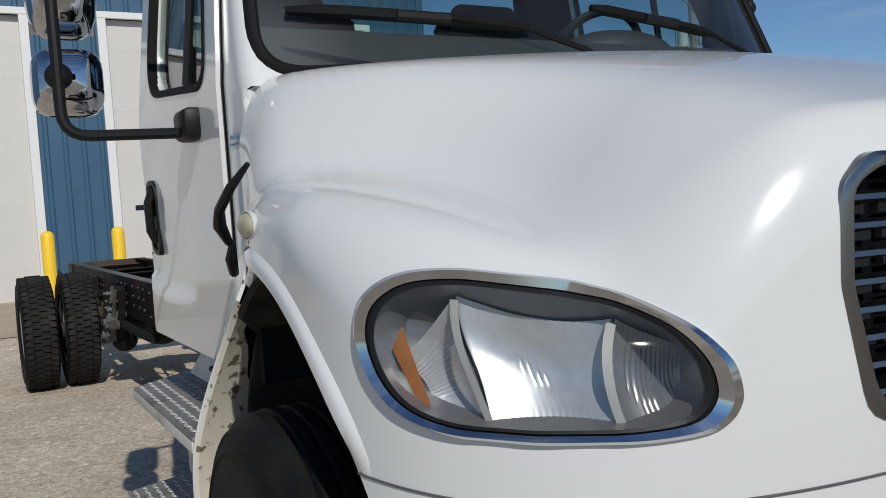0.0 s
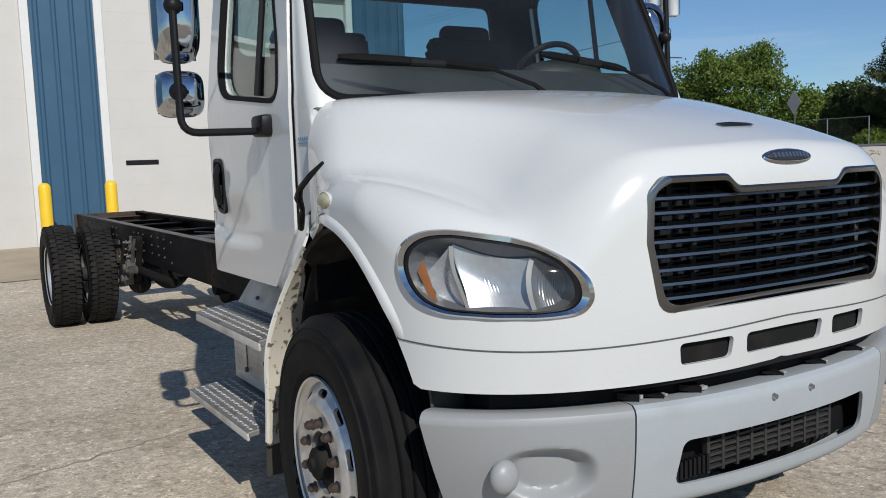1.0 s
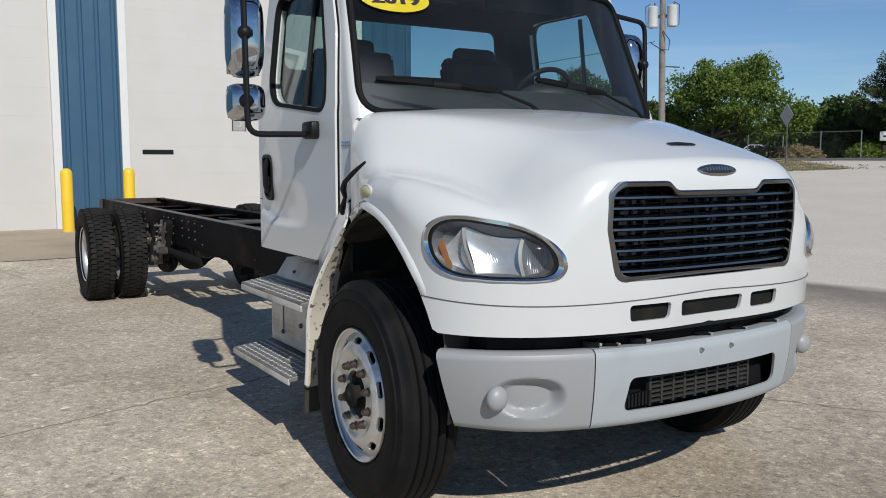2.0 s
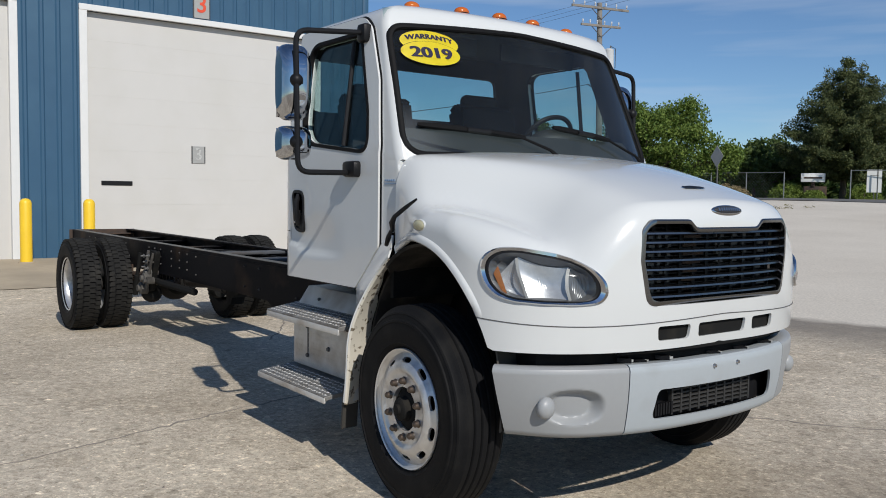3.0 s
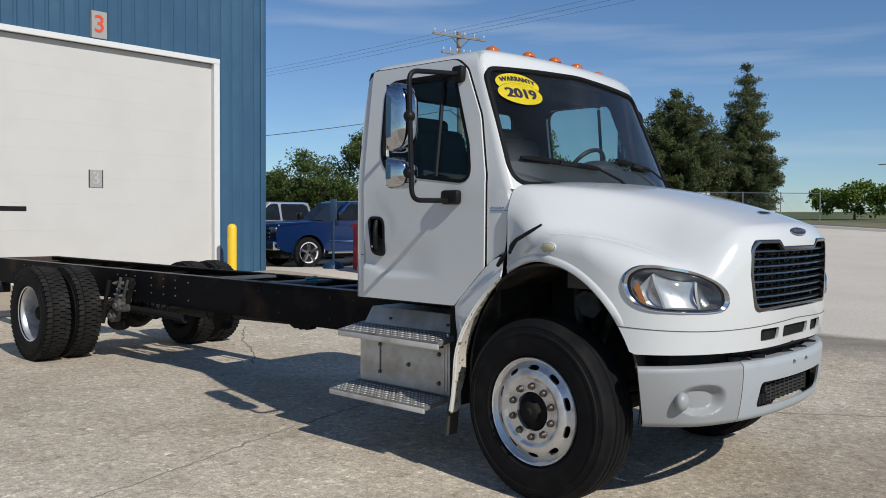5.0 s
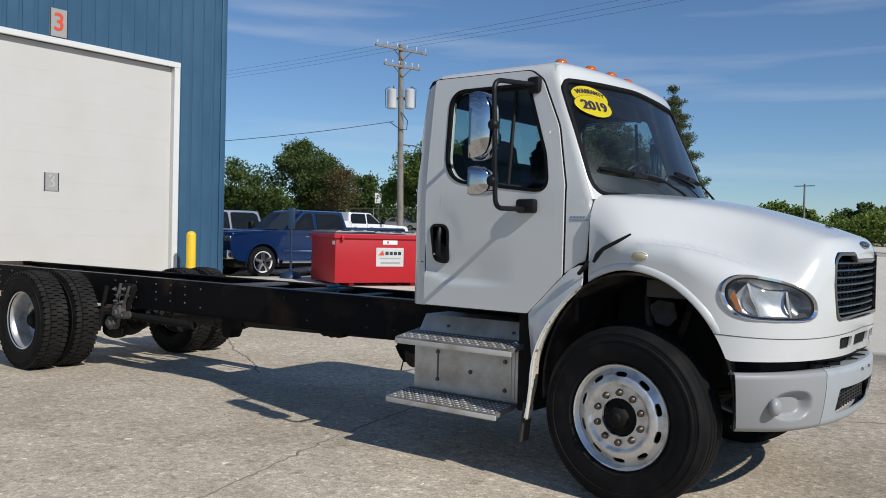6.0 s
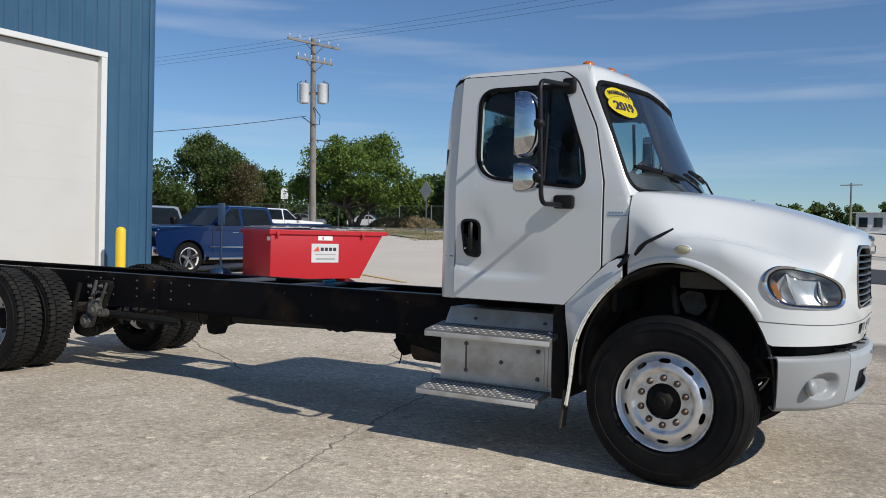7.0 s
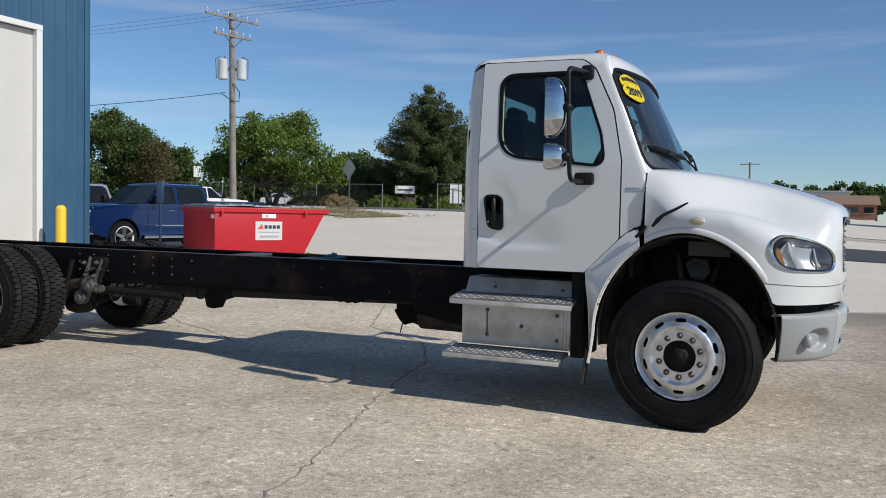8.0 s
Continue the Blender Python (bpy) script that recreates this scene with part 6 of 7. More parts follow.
# ---- parked pickups ----
CARGLASS = mat("dark_car_glass", (0.022, 0.027, 0.030), 0.04, var=0.05, spec=0.6)
CARBLUE = mat("blue_car_paint", (0.003, 0.026, 0.105), 0.30, 0.45, var=0.05, coat=0.8, spec=0.4)
CARGREY = mat("silver_car_paint", (0.33, 0.33, 0.34), 0.3, 0.3, var=0.05, coat=0.6)
CARWHITE = mat("white_car_paint", (0.72, 0.72, 0.72), 0.3, var=0.03, coat=0.6)


def build_pickup(name, m, paint, label):
    car = thing(name, m, label, "pickup truck", "parked pickups")
    side = rounded([(2.90, 0.55), (2.97, 0.98), (2.90, 1.245), (1.25, 1.325), (-0.95, 1.32), (-0.97, 1.44), (-3.15, 1.46), (-3.2, 1.36), (-3.2, 0.66), (-2.95, 0.56), (2.6, 0.45)], [0.08, 0.1, 0.10, 0.1, 0.01, 0.02, 0.05, 0.05, 0.05, 0.05, 0.05])
    body = part("body", prism(side, "y", -0.99, 0.99, 0.10), paint, car)
    holes = [cutter(lathe([(0, -1.2), (0.50, -1.2), (0.50, 1.2), (0, 1.2)], 32, "y", (x, 0, 0.44))) for x in (1.95, -1.85)]
    holes.append(cutter(box(-3.12, -1.08, -0.84, 0.84, 0.9, 1.6)))
    cut(body, holes)
    lo, hi = (1.24, -1.02, 0.95, 1.28), (0.52, -0.88, 0.76, 1.90)
    rows = []
    for t in (0, 0.08, 0.88, 0.96, 1.0):
        k = t if t < 0.95 else 0.95 + (t - 0.95) * 0.4
        x0, x1, w = lo[0] + (hi[0] - lo[0]) * k, lo[1] + (hi[1] - lo[1]) * k, lo[2] + (hi[2] - lo[2]) * k
        if t == 1.0:
            x0, x1, w = x0 - 0.14, x1 + 0.1, w - 0.12
        z = lo[3] + (hi[3] - lo[3]) * t
        rows.append([(x, y, z) for x, y in rounded([(x0, -w), (x0 + 0.08, 0), (x0, w), (x1, w), (x1, -w)], [0.12, 0.6, 0.12, 0.1, 0.1], 4)])
    bm = grid(rows, closed_v=True)
    bm.faces.new([v for v in bm.verts if v.co.z > hi[3] - 1e-4])
    part("cabin", bm, paint, car)

    def flank(poly, side, out=0.006, thick=0.01):
        bm = bmesh.new()
        vs = []
        for x, z in poly:
            t = (z - lo[3]) / (hi[3] - lo[3])
            vs.append(bm.verts.new((x, side * (lo[2] + (hi[2] - lo[2]) * t + out), z)))
        bm.faces.new(vs)
        bmesh.ops.solidify(bm, geom=bm.faces[:], thickness=thick)
        return bm
    for s in (-1, 1):
        for poly in ([(1.06, 1.32), (0.56, 1.76), (0.44, 1.82), (0.24, 1.82), (0.22, 1.32)], [(0.12, 1.32), (0.12, 1.82), (-0.68, 1.82), (-0.78, 1.76), (-0.87, 1.32)]):
            part("window_trim", flank(offset(rounded(poly, 0.05), 0.022), s, 0.003), CHROME, car, smooth=False)
            part("side_window", flank(rounded(poly, 0.05), s, 0.010), CARGLASS, car, smooth=False)
        for x in (-0.90, 0.17, 1.22):
            part("door_seam", box(x - 0.007, x + 0.007, s * 0.989 - 0.004, s * 0.989 + 0.004, 0.55, 1.30), BLACK, car, smooth=False)
        for x in (-0.72, 0.35):
            part("door_handle", tube([(x, s * 0.99, 1.14), (x + 0.03, s * 1.02, 1.145), (x + 0.17, s * 1.02, 1.145), (x + 0.20, s * 0.99, 1.14)], 0.016, 6), CHROME, car)
        mirror = part("door_mirror", box(0.98, 1.14, s * 1.13 - 0.11, s * 1.13 + 0.11, 1.33, 1.56, 0.045), BLACK, car)
        part("mirror_stem", box(1.02, 1.10, min(s * 0.92, s * 1.05), max(s * 0.92, s * 1.05), 1.33, 1.40, 0.01), BLACK, mirror)
        part("door_moulding", box(-0.86, 1.30, s * 0.992 - 0.008, s * 0.992 + 0.008, 0.72, 0.76, 0.004), CHROME, car)
        part("side_step", tube([(-1.0, s * 1.0, 0.44), (1.35, s * 1.0, 0.44)], 0.045, 8), CHROME, car)
        part("body_crease", tube([(-3.1, s * 0.988, 1.20), (1.2, s * 0.988, 1.20), (2.4, s * 0.986, 1.13)], [0.008, 0.012, 0.006], 6), paint, car)
        lamp = part("headlamp", box(2.66, 2.968, s * 0.83 - 0.155, s * 0.83 + 0.155, 0.97, 1.13, 0.03), LAMPGREY, car)
        part("lamp_lens", box(2.90, 2.955, s * 0.81 - 0.13, s * 0.81 + 0.13, 0.96, 1.12, 0.02), SIGNWHITE, lamp)
        part("tail_lamp", box(-3.215, -3.1, s * 0.90 - 0.08, s * 0.90 + 0.08, 0.95, 1.35, 0.02), RED_INK, car)
        for x in (1.95, -1.85):
            part("arch_lip", tube([(x + 0.505 * math.cos(a), s * 0.985, 0.44 + 0.505 * math.sin(a)) for a in [radians(-5 + 190 * i / 20) for i in range(21)]], 0.028, 6), paint, car)
            w = part("wheel", lathe([(0.41, -0.10), (0.43, -0.06), (0.435, 0.06), (0.41, 0.11), (0.29, 0.115), (0.27, 0.06), (0, 0.06), (0, -0.1)], 32), RUBBER, car)
            w.matrix_local = Matrix.Translation((x, s * 0.87, 0.43)) @ Matrix.Diagonal((1, s, 1, 1))
            part("rim", lathe([(0.285, 0.118), (0.265, 0.10), (0.24, 0.07), (0, 0.065)], 32), DARK, w)
            for k in range(5):
                a = 2 * math.pi * k / 5 + 0.3
                part("spoke", tube([(0.03 * math.cos(a), 0.10, 0.03 * math.sin(a)), (0.275 * math.cos(a), 0.115, 0.275 * math.sin(a))], [0.055, 0.062], 6), SATIN, w)
            part("rim_edge", lathe([(0.285, 0.10), (0.295, 0.125), (0.27, 0.122), (0.258, 0.10)], 32, closed=True), CARWHITE, w)
    bm = bmesh.new()
    bm.faces.new([bm.verts.new(p) for p in ((1.215, -0.87, 1.335), (1.285, 0, 1.335), (1.215, 0.87, 1.335), (0.67, 0.72, 1.835), (0.73, 0, 1.835), (0.67, -0.72, 1.835))])
    bmesh.ops.solidify(bm, geom=bm.faces[:], thickness=-0.02)
    part("windshield", bm, CARGLASS, car, smooth=False)
    gr = part("grille", box(2.86, 2.965, -0.64, 0.64, 0.80, 1.14, 0.02), BLACK, car)
    for z in (0.86, 0.97, 1.08):
        part("grille_bar", box(2.95, 2.985, -0.63, 0.63, z - 0.022, z + 0.022, 0.008), CHROME, gr)
    part("front_bumper", box(2.80, 3.05, -0.97, 0.97, 0.50, 0.76, 0.05), CHROME, car)
    part("underbody", box(-3.0, 2.75, -0.86, 0.86, 0.28, 0.56, 0.03), DARK, car)
    for x in (1.95, -1.85):
        part("axle", tube([(x, -0.85, 0.43), (x, 0.85, 0.43)], 0.07, 8), DARK, car)
    part("cowl", box(1.16, 1.42, -0.86, 0.86, 1.29, 1.338, 0.01), BLACK, car)
    part("hood_bulge", prism(rounded([(2.72, 1.20), (2.70, 1.285), (1.45, 1.345), (1.42, 1.25)], 0.03), "y", -0.42, 0.42, 0.03), paint, car)
    part("rear_bumper", box(-3.32, -3.15, -0.94, 0.94, 0.52, 0.70, 0.04), CHROME, car)
    return car


build_pickup("pickup_truck", pose(-16.55, 11.95, ground_z(-16.55, 11.95), 0, 0, -99), CARBLUE, "blue pickup with chrome trim parked beside the workshop")
build_pickup("pickup_truck", pose(-19.9, 11.6, ground_z(-19.9, 11.6), 0, 0, -100), CARGREY, "silver pickup parked behind a blue one")
build_pickup("pickup_truck", pose(-24.0, 22.0, ground_z(-24.0, 22.0), 0, 0, 81) @ Matrix.Scale(0.85, 4), CARWHITE, "small white pickup parked far back in the yard")


def build_car(x, y, turn, paint, label):
    """A small saloon: body, glazed cabin, four wheels."""
    car = thing("parked_car", pose(x, y, ground_z(x, y), 0, 0, turn), label, "car", "cars parked past the fence")
    side = rounded([(2.15, 0.35), (2.25, 0.62), (1.95, 0.86), (0.95, 0.95), (-1.45, 0.98), (-2.2, 0.95), (-2.3, 0.6), (-2.2, 0.32)], 0.08)
    body = part("body", prism(side, "y", -0.88, 0.88, 0.08), paint, car)
    cut(body, [cutter(lathe([(0, -1.0), (0.36, -1.0), (0.36, 1.0), (0, 1.0)], 20, "y", (wx, 0, 0.32))) for wx in (1.35, -1.35)])
    part("cabin", prism(rounded([(1.0, 0.93), (0.25, 1.42), (-0.85, 1.44), (-1.65, 0.95)], 0.1), "y", -0.70, 0.70, 0.08), paint, car)
    for s in (-1, 1):
        for poly in ([(0.78, 1.0), (0.22, 1.36), (-0.26, 1.37), (-0.26, 1.0)], [(-0.34, 1.0), (-0.34, 1.37), (-0.80, 1.37), (-1.32, 1.0)]):
            part("side_window", prism(rounded(poly, 0.04), "y", s * 0.70, s * 0.712), CARGLASS, car, smooth=False)
        part("headlamp", box(2.05, 2.235, s * 0.66 - 0.16, s * 0.66 + 0.16, 0.62, 0.74, 0.02), SATIN, car)
        part("tail_lamp", box(-2.29, -2.15, s * 0.68 - 0.14, s * 0.68 + 0.14, 0.70, 0.86, 0.02), RED_INK, car)
        for wx in (1.35, -1.35):
            w = part("wheel", lathe([(0.20, -0.09), (0.31, -0.09), (0.325, 0.0), (0.31, 0.09), (0.20, 0.09), (0, 0.07), (0, -0.07)], 20, "y", (wx, s * 0.78, 0.325)), RUBBER, car)
            part("rim", lathe([(0, 0.0), (0.19, 0.0), (0.20, 0.014), (0, 0.02)], 16, "y", (wx, s * 0.87 - (0.01 if s > 0 else 0.01), 0.325)), SATIN, w)
    for z0, poly in ((0, ((0.985, -0.62, 0.97), (0.985, 0.62, 0.97), (0.31, 0.58, 1.39), (0.31, -0.58, 1.39))), (1, ((-1.60, -0.62, 1.0), (-1.60, 0.62, 1.0), (-0.92, 0.58, 1.41), (-0.92, -0.58, 1.41)))):
        bm = bmesh.new()
        bm.faces.new([bm.verts.new(Vector(p) + Vector((0.03 if z0 == 0 else -0.03, 0, 0.02))) for p in poly])
        bmesh.ops.solidify(bm, geom=bm.faces[:], thickness=0.02)
        part("windshield" if z0 == 0 else "rear_window", bm, CARGLASS, car, smooth=False)


build_car(-52.0, 69.0, 20, CARWHITE, "white car parked beyond the fence")
build_car(-58.5, 66.0, 24, CARGREY, "silver car parked beyond the fence")

# ---- skip ----
def build_dumpster():
    red = mat("red_skip_paint", (0.43, 0.007, 0.014), 0.42, var=0.06, scale=3, tint=(0.30, 0.012, 0.016), tscale=3, tmin=0.6, tmax=0.85)
    lid = mat("grey_lid_plastic", (0.33, 0.33, 0.335), 0.6, var=0.2, scale=3, tint=(0.16, 0.16, 0.165), tscale=2.5, tmin=0.5, tmax=0.7)
    x, y = -11.93, 8.65
    d = thing("dumpster", pose(x, y, ground_z(-11.5, 10), 0, 0, math.degrees(math.atan2(0.9, 0.43))), "red steel dumpster with grey lids", "dumpster")
    h, dep = 1.22, 1.75
    front = [(0.0, 0.08), (2.35, 0.08), (3.02, h), (0.0, h)]
    body = part("body", prism(front, "y", 0, dep, 0.01), red, d, smooth=False)
    cut(body, [cutter(prism([(0.05, 0.15), (2.32, 0.15), (2.98, h + 0.3), (0.05, h + 0.3)], "y", 0.05, dep - 0.05))])
    part("top_rim", box(-0.05, 3.08, -0.05, 0.02, h - 0.09, h + 0.02, 0.012), red, d, smooth=False)
    part("top_rim", box(-0.05, 0.02, 0.02, dep + 0.05, h - 0.09, h + 0.02, 0.012), red, d, smooth=False)
    part("top_rim", box(0.02, 3.08, dep - 0.02, dep + 0.05, h - 0.09, h + 0.02, 0.012), red, d, smooth=False)
    for a, b, t in ((0.0, 0.98, 4), (1.0, 1.98, -2), (2.0, 3.0, 3)):
        l = part("lid", box(0, b - a, 0, dep + 0.02, 0, 0.03, 0.008), lid, d, "grey plastic lid")
        l.matrix_local = Matrix.Translation((a, 0.0, h + 0.045)) @ Euler((0, radians(-t * 0.35), 0)).to_matrix().to_4x4()
        for k in range(3):
            part("lid_rib", box(0.12 + k * 0.32, 0.20 + k * 0.32, 0.15, dep - 0.15, 0.03, 0.05, 0.006), lid, l, smooth=False)
    for xx in (0.12, 2.35):
        part("hinge_lug", box(xx, xx + 0.07, -0.09, -0.045, h - 0.14, h - 0.03, 0.01), red, d)
    for xx in (0.4, 2.0):
        part("skid", box(xx, xx + 0.12, 0.1, dep - 0.1, 0.0, 0.085, 0.01), red, d)
    sign = part("maker_sign", box(1.03, 1.75, -0.014, -0.004, 0.47, 0.92, 0.004), SIGNPALE, d, "pale grey sign with a red mark and dark bars", smooth=False)
    part("sign_mark", prism([(1.08, 0.74), (1.24, 0.74), (1.20, 0.86)], "y", -0.02, -0.013), RED_INK, sign, smooth=False)
    for k in range(4):
        part("sign_bar", box(1.27 + k * 0.11, 1.35 + k * 0.11, -0.02, -0.013, 0.75, 0.83), BLACK_INK, sign, smooth=False)
    part("sign_bar", box(1.12, 1.68, -0.02, -0.013, 0.655, 0.675), SIGNGREY, sign, smooth=False)
    part("sign_bar", box(1.15, 1.65, -0.02, -0.013, 0.54, 0.58), SIGNGREY, sign, smooth=False)
    for xx, yy in ((0.25, 0.35), (1.25, 0.9), (1.7, 0.3), (2.5, 0.55)):
        part("lid_handle", box(xx, xx + 0.30, yy, yy + 0.09, h + 0.085, h + 0.11, 0.01), BLACK, d)
    part("label_plate", box(1.20, 1.58, -0.012, -0.004, 1.0, 1.10, 0.003), SIGNWHITE, d, "small white label", smooth=False)
    part("label_mark", box(1.31, 1.35, -0.016, -0.011, 1.02, 1.08), RED_INK, d, smooth=False)
    part("end_label", box(-0.008, 0.0, 0.03, 0.20, 0.98, 1.07), SIGNWHITE, d, smooth=False)


SIGNPALE = mat("weathered_sign", (0.55, 0.55, 0.54), 0.55, var=0.12, scale=6)
build_dumpster()


def build_stand(x, y):
    """Weighted round foot, thin post and a narrow board seen edge-on."""
    navy = mat("dark_blue_plastic", (0.012, 0.035, 0.075), 0.45, var=0.15, scale=8)
    s = thing("sign_stand", pose(x, y, ground_z(x, y), 0, 0, 40), "dark blue portable sign stand beside a pickup", "sign stand")
    part("foot", lathe([(0, 0.20), (0.06, 0.19), (0.18, 0.15), (0.26, 0.08), (0.28, 0.0), (0, 0.0)], 24, "z"), navy, s)
    part("post", tube([(0, 0, 0.2), (0, 0, 1.75)], 0.03, 8), navy, s)
    part("board", box(-0.09, 0.09, -0.03, 0.03, 1.25, 1.80, 0.012), navy, s)


build_stand(-14.15, 9.3)

# ---- trees and planting ----


def leaf_material(name, a, b):
    m = bpy.data.materials.new(name)
    m.use_nodes = True
    n, l = m.node_tree.nodes, m.node_tree.links
    p = n["Principled BSDF"]
    g = n.new("ShaderNodeNewGeometry")
    r = n.new("ShaderNodeValToRGB")
    r.color_ramp.elements[0].color, r.color_ramp.elements[1].color = (*a, 1), (*b, 1)
    l.new(g.outputs["Random Per Island"], r.inputs["Fac"])
    l.new(r.outputs["Color"], p.inputs["Base Color"])
    p.inputs["Roughness"].default_value = 0.6
    p.inputs["Specular IOR Level"].default_value = 0.25
    tr = n.new("ShaderNodeBsdfTranslucent")
    l.new(r.outputs["Color"], tr.inputs["Color"])
    mx = n.new("ShaderNodeMixShader")
    mx.inputs["Fac"].default_value = 0.25
    l.new(p.outputs["BSDF"], mx.inputs[1])
    l.new(tr.outputs["BSDF"], mx.inputs[2])
    l.new(mx.outputs["Shader"], n["Material Output"].inputs["Surface"])
    return m


BARK = mat("bark", (0.10, 0.08, 0.06), 0.9, var=0.3, scale=8, bump=0.4, bscale=20)
LEAF = leaf_material("broad_leaves", (0.07, 0.125, 0.02), (0.185, 0.245, 0.05))
LEAF_DARK = leaf_material("dark_leaves", (0.045, 0.08, 0.02), (0.115, 0.155, 0.042))
NEEDLE = leaf_material("needles", (0.034, 0.056, 0.021), (0.155, 0.172, 0.066))
LEAF_BUSH = leaf_material("bush_leaves", (0.11, 0.17, 0.03), (0.22, 0.28, 0.06))
ISLANDGRASS = leaf_material("island_grass", (0.17, 0.17, 0.07), (0.40, 0.34, 0.21))
DRYGRASS = leaf_material("dry_grass", (0.22, 0.17, 0.09), (0.38, 0.31, 0.18))


def leaves_mesh(centres, per, spread, size, rng, flat=0.7, slim=0.32):
    """Many small bent leaves in clumps round the centres."""
    verts, faces = [], []
    for c, sc in centres:
        for _ in range(per):
            d = Vector((rng.gauss(0, 1), rng.gauss(0, 1), rng.gauss(0, flat)))
            d *= min(1, 1.7 / max(0.01, d.length))
            p = Vector(c) + d * spread * sc * 0.5
            n = Vector((rng.gauss(0, 1), rng.gauss(0, 1), rng.gauss(0.5, 0.8))).normalized()
            u = n.orthogonal().normalized()
            u.rotate(Matrix.Rotation(rng.uniform(0, 6.28), 3, n))
            v = n.cross(u)
            s = size * rng.uniform(0.6, 1.4)
            i = len(verts)
            verts += [tuple(p - u * s * 0.5), tuple(p + v * s * slim + n * s * 0.1), tuple(p + u * s * 0.55), tuple(p - v * s * slim + n * s * 0.08)]
            faces.append((i, i + 1, i + 2, i + 3))
    me = bpy.data.meshes.new("crown")
    me.from_pydata(verts, [], faces)
    return me


def leafy(name, parent, me, material):
    me.materials.append(material)
    ob = new(name, me)
    ob.parent = parent
    return ob


def build_broadleaf(x, y, h, r, trunk_h, leaf, seed, label, lobes, clumps=150, per=60, size=0.26, multi=1, squash=0.75):
    rng = random.Random(seed)
    # ragged outline: small boughs standing out of the large ones
    lobes = list(lobes)
    for lx, ly, lz, lr in lobes[:]:
        for _ in range(3):
            a, e = rng.uniform(0, 6.28), rng.uniform(-0.2, 1.2)
            d = lr * 0.95
            lobes.append((lx + d * math.cos(a) * math.cos(e), ly + d * math.sin(a) * math.cos(e), lz + d * squash * math.sin(e) * r / h, lr * rng.uniform(0.28, 0.45)))
    t = thing("tree", pose(x, y, ground_z(x, y) - 0.1), label, "tree", "trees past the yard")
    bm = None
    tips = []
    for k in range(multi):
        a = 6.28 * k / max(1, multi) + rng.uniform(0, 1)
        off = 0.10 * r * (multi > 1)
        top = (math.cos(a) * off * 2.5, math.sin(a) * off * 2.5, trunk_h)
        bm = tube([(math.cos(a) * off * 0.3, math.sin(a) * off * 0.3, -0.2), (math.cos(a) * off, math.sin(a) * off, trunk_h * 0.5), top], [0.035 * h, 0.028 * h, 0.022 * h], 9, bm=bm)
        tips.append(top)
    for lx, ly, lz, lr in lobes:
        base = rng.choice(tips)
        mid = tuple((base[i] + (lx * r, ly * r, lz * h)[i]) / 2 + rng.uniform(-0.2, 0.2) for i in range(3))
        bm = tube([base, mid, (lx * r, ly * r, lz * h)], [0.018 * h, 0.011 * h, 0.004 * h], 6, bm=bm)
    part("trunk", bm, BARK, t)
    centres = []
    for lx, ly, lz, lr in lobes:
        for _ in range(max(6, int(clumps * lr * lr / sum(q[3] ** 2 for q in lobes)))):
            d = Vector((rng.gauss(0, 1), rng.gauss(0, 1), rng.gauss(0, 1))).normalized() * rng.uniform(0.55, 1.05) ** 0.6
            c = (lx * r + d.x * lr * r, ly * r + d.y * lr * r, lz * h + d.z * lr * r * squash)
            if c[2] > trunk_h * 0.75:
                centres.append((c, rng.uniform(0.6, 1.3)))
    leafy("crown", t, leaves_mesh(centres, per, 0.82, size, rng), leaf)


def build_conifer(x, y, h, r, seed, label, tiers=15, gap=0.0, blunt=1.0, clear=0.10):
    rng = random.Random(seed)
    t = thing("tree", pose(x, y, ground_z(x, y) - 0.1), label, "conifer", "trees past the yard")
    bm = tube([(0, 0, -0.2), (0.05, 0, h * 0.5), (0, 0.05, h * 0.98)], [0.024 * h, 0.014 * h, 0.003 * h], 9)
    centres = []
    for i in range(tiers):
        f = i / (tiers - 1)
        z = h * (clear + (0.98 - clear) * f)
        rr = r * (1 - f ** blunt) ** 0.75 * (0.75 + 0.25 * min(1, f / 0.2)) + 0.12
        n = max(4, int(13 * (1 - f) + 4))
        for k in range(n):
            if rng.random() < gap:
                continue
            a = 6.28 * k / n + rng.uniform(-0.35, 0.35)
            ln = rr * rng.uniform(0.70, 1.12)
            tip = (math.cos(a) * ln, math.sin(a) * ln, z - 0.10 * ln + rng.uniform(-0.22, 0.22) + 0.25)
            bm = tube([(0, 0, z), tuple((tip[0] * 0.55, tip[1] * 0.55, z - 0.12 * ln)), tip], [0.05, 0.035, 0.012], 5, bm=bm)
            m = max(3, int(ln / 0.30))
            for j in range(1, m + 1):
                u = (j / m) ** 0.8
                c = (tip[0] * u + rng.uniform(-0.2, 0.2), tip[1] * u + rng.uniform(-0.2, 0.2), z + (tip[2] - z) * u - 0.10 * ln * math.sin(u * 3.1) + rng.uniform(-0.15, 0.15))
                centres.append((c, 0.7 + 0.4 * rng.random()))
    part("trunk", bm, BARK, t)
    leafy("crown", t, leaves_mesh(centres, 72, 0.52, 0.18, rng, 0.68, 0.2), NEEDLE)


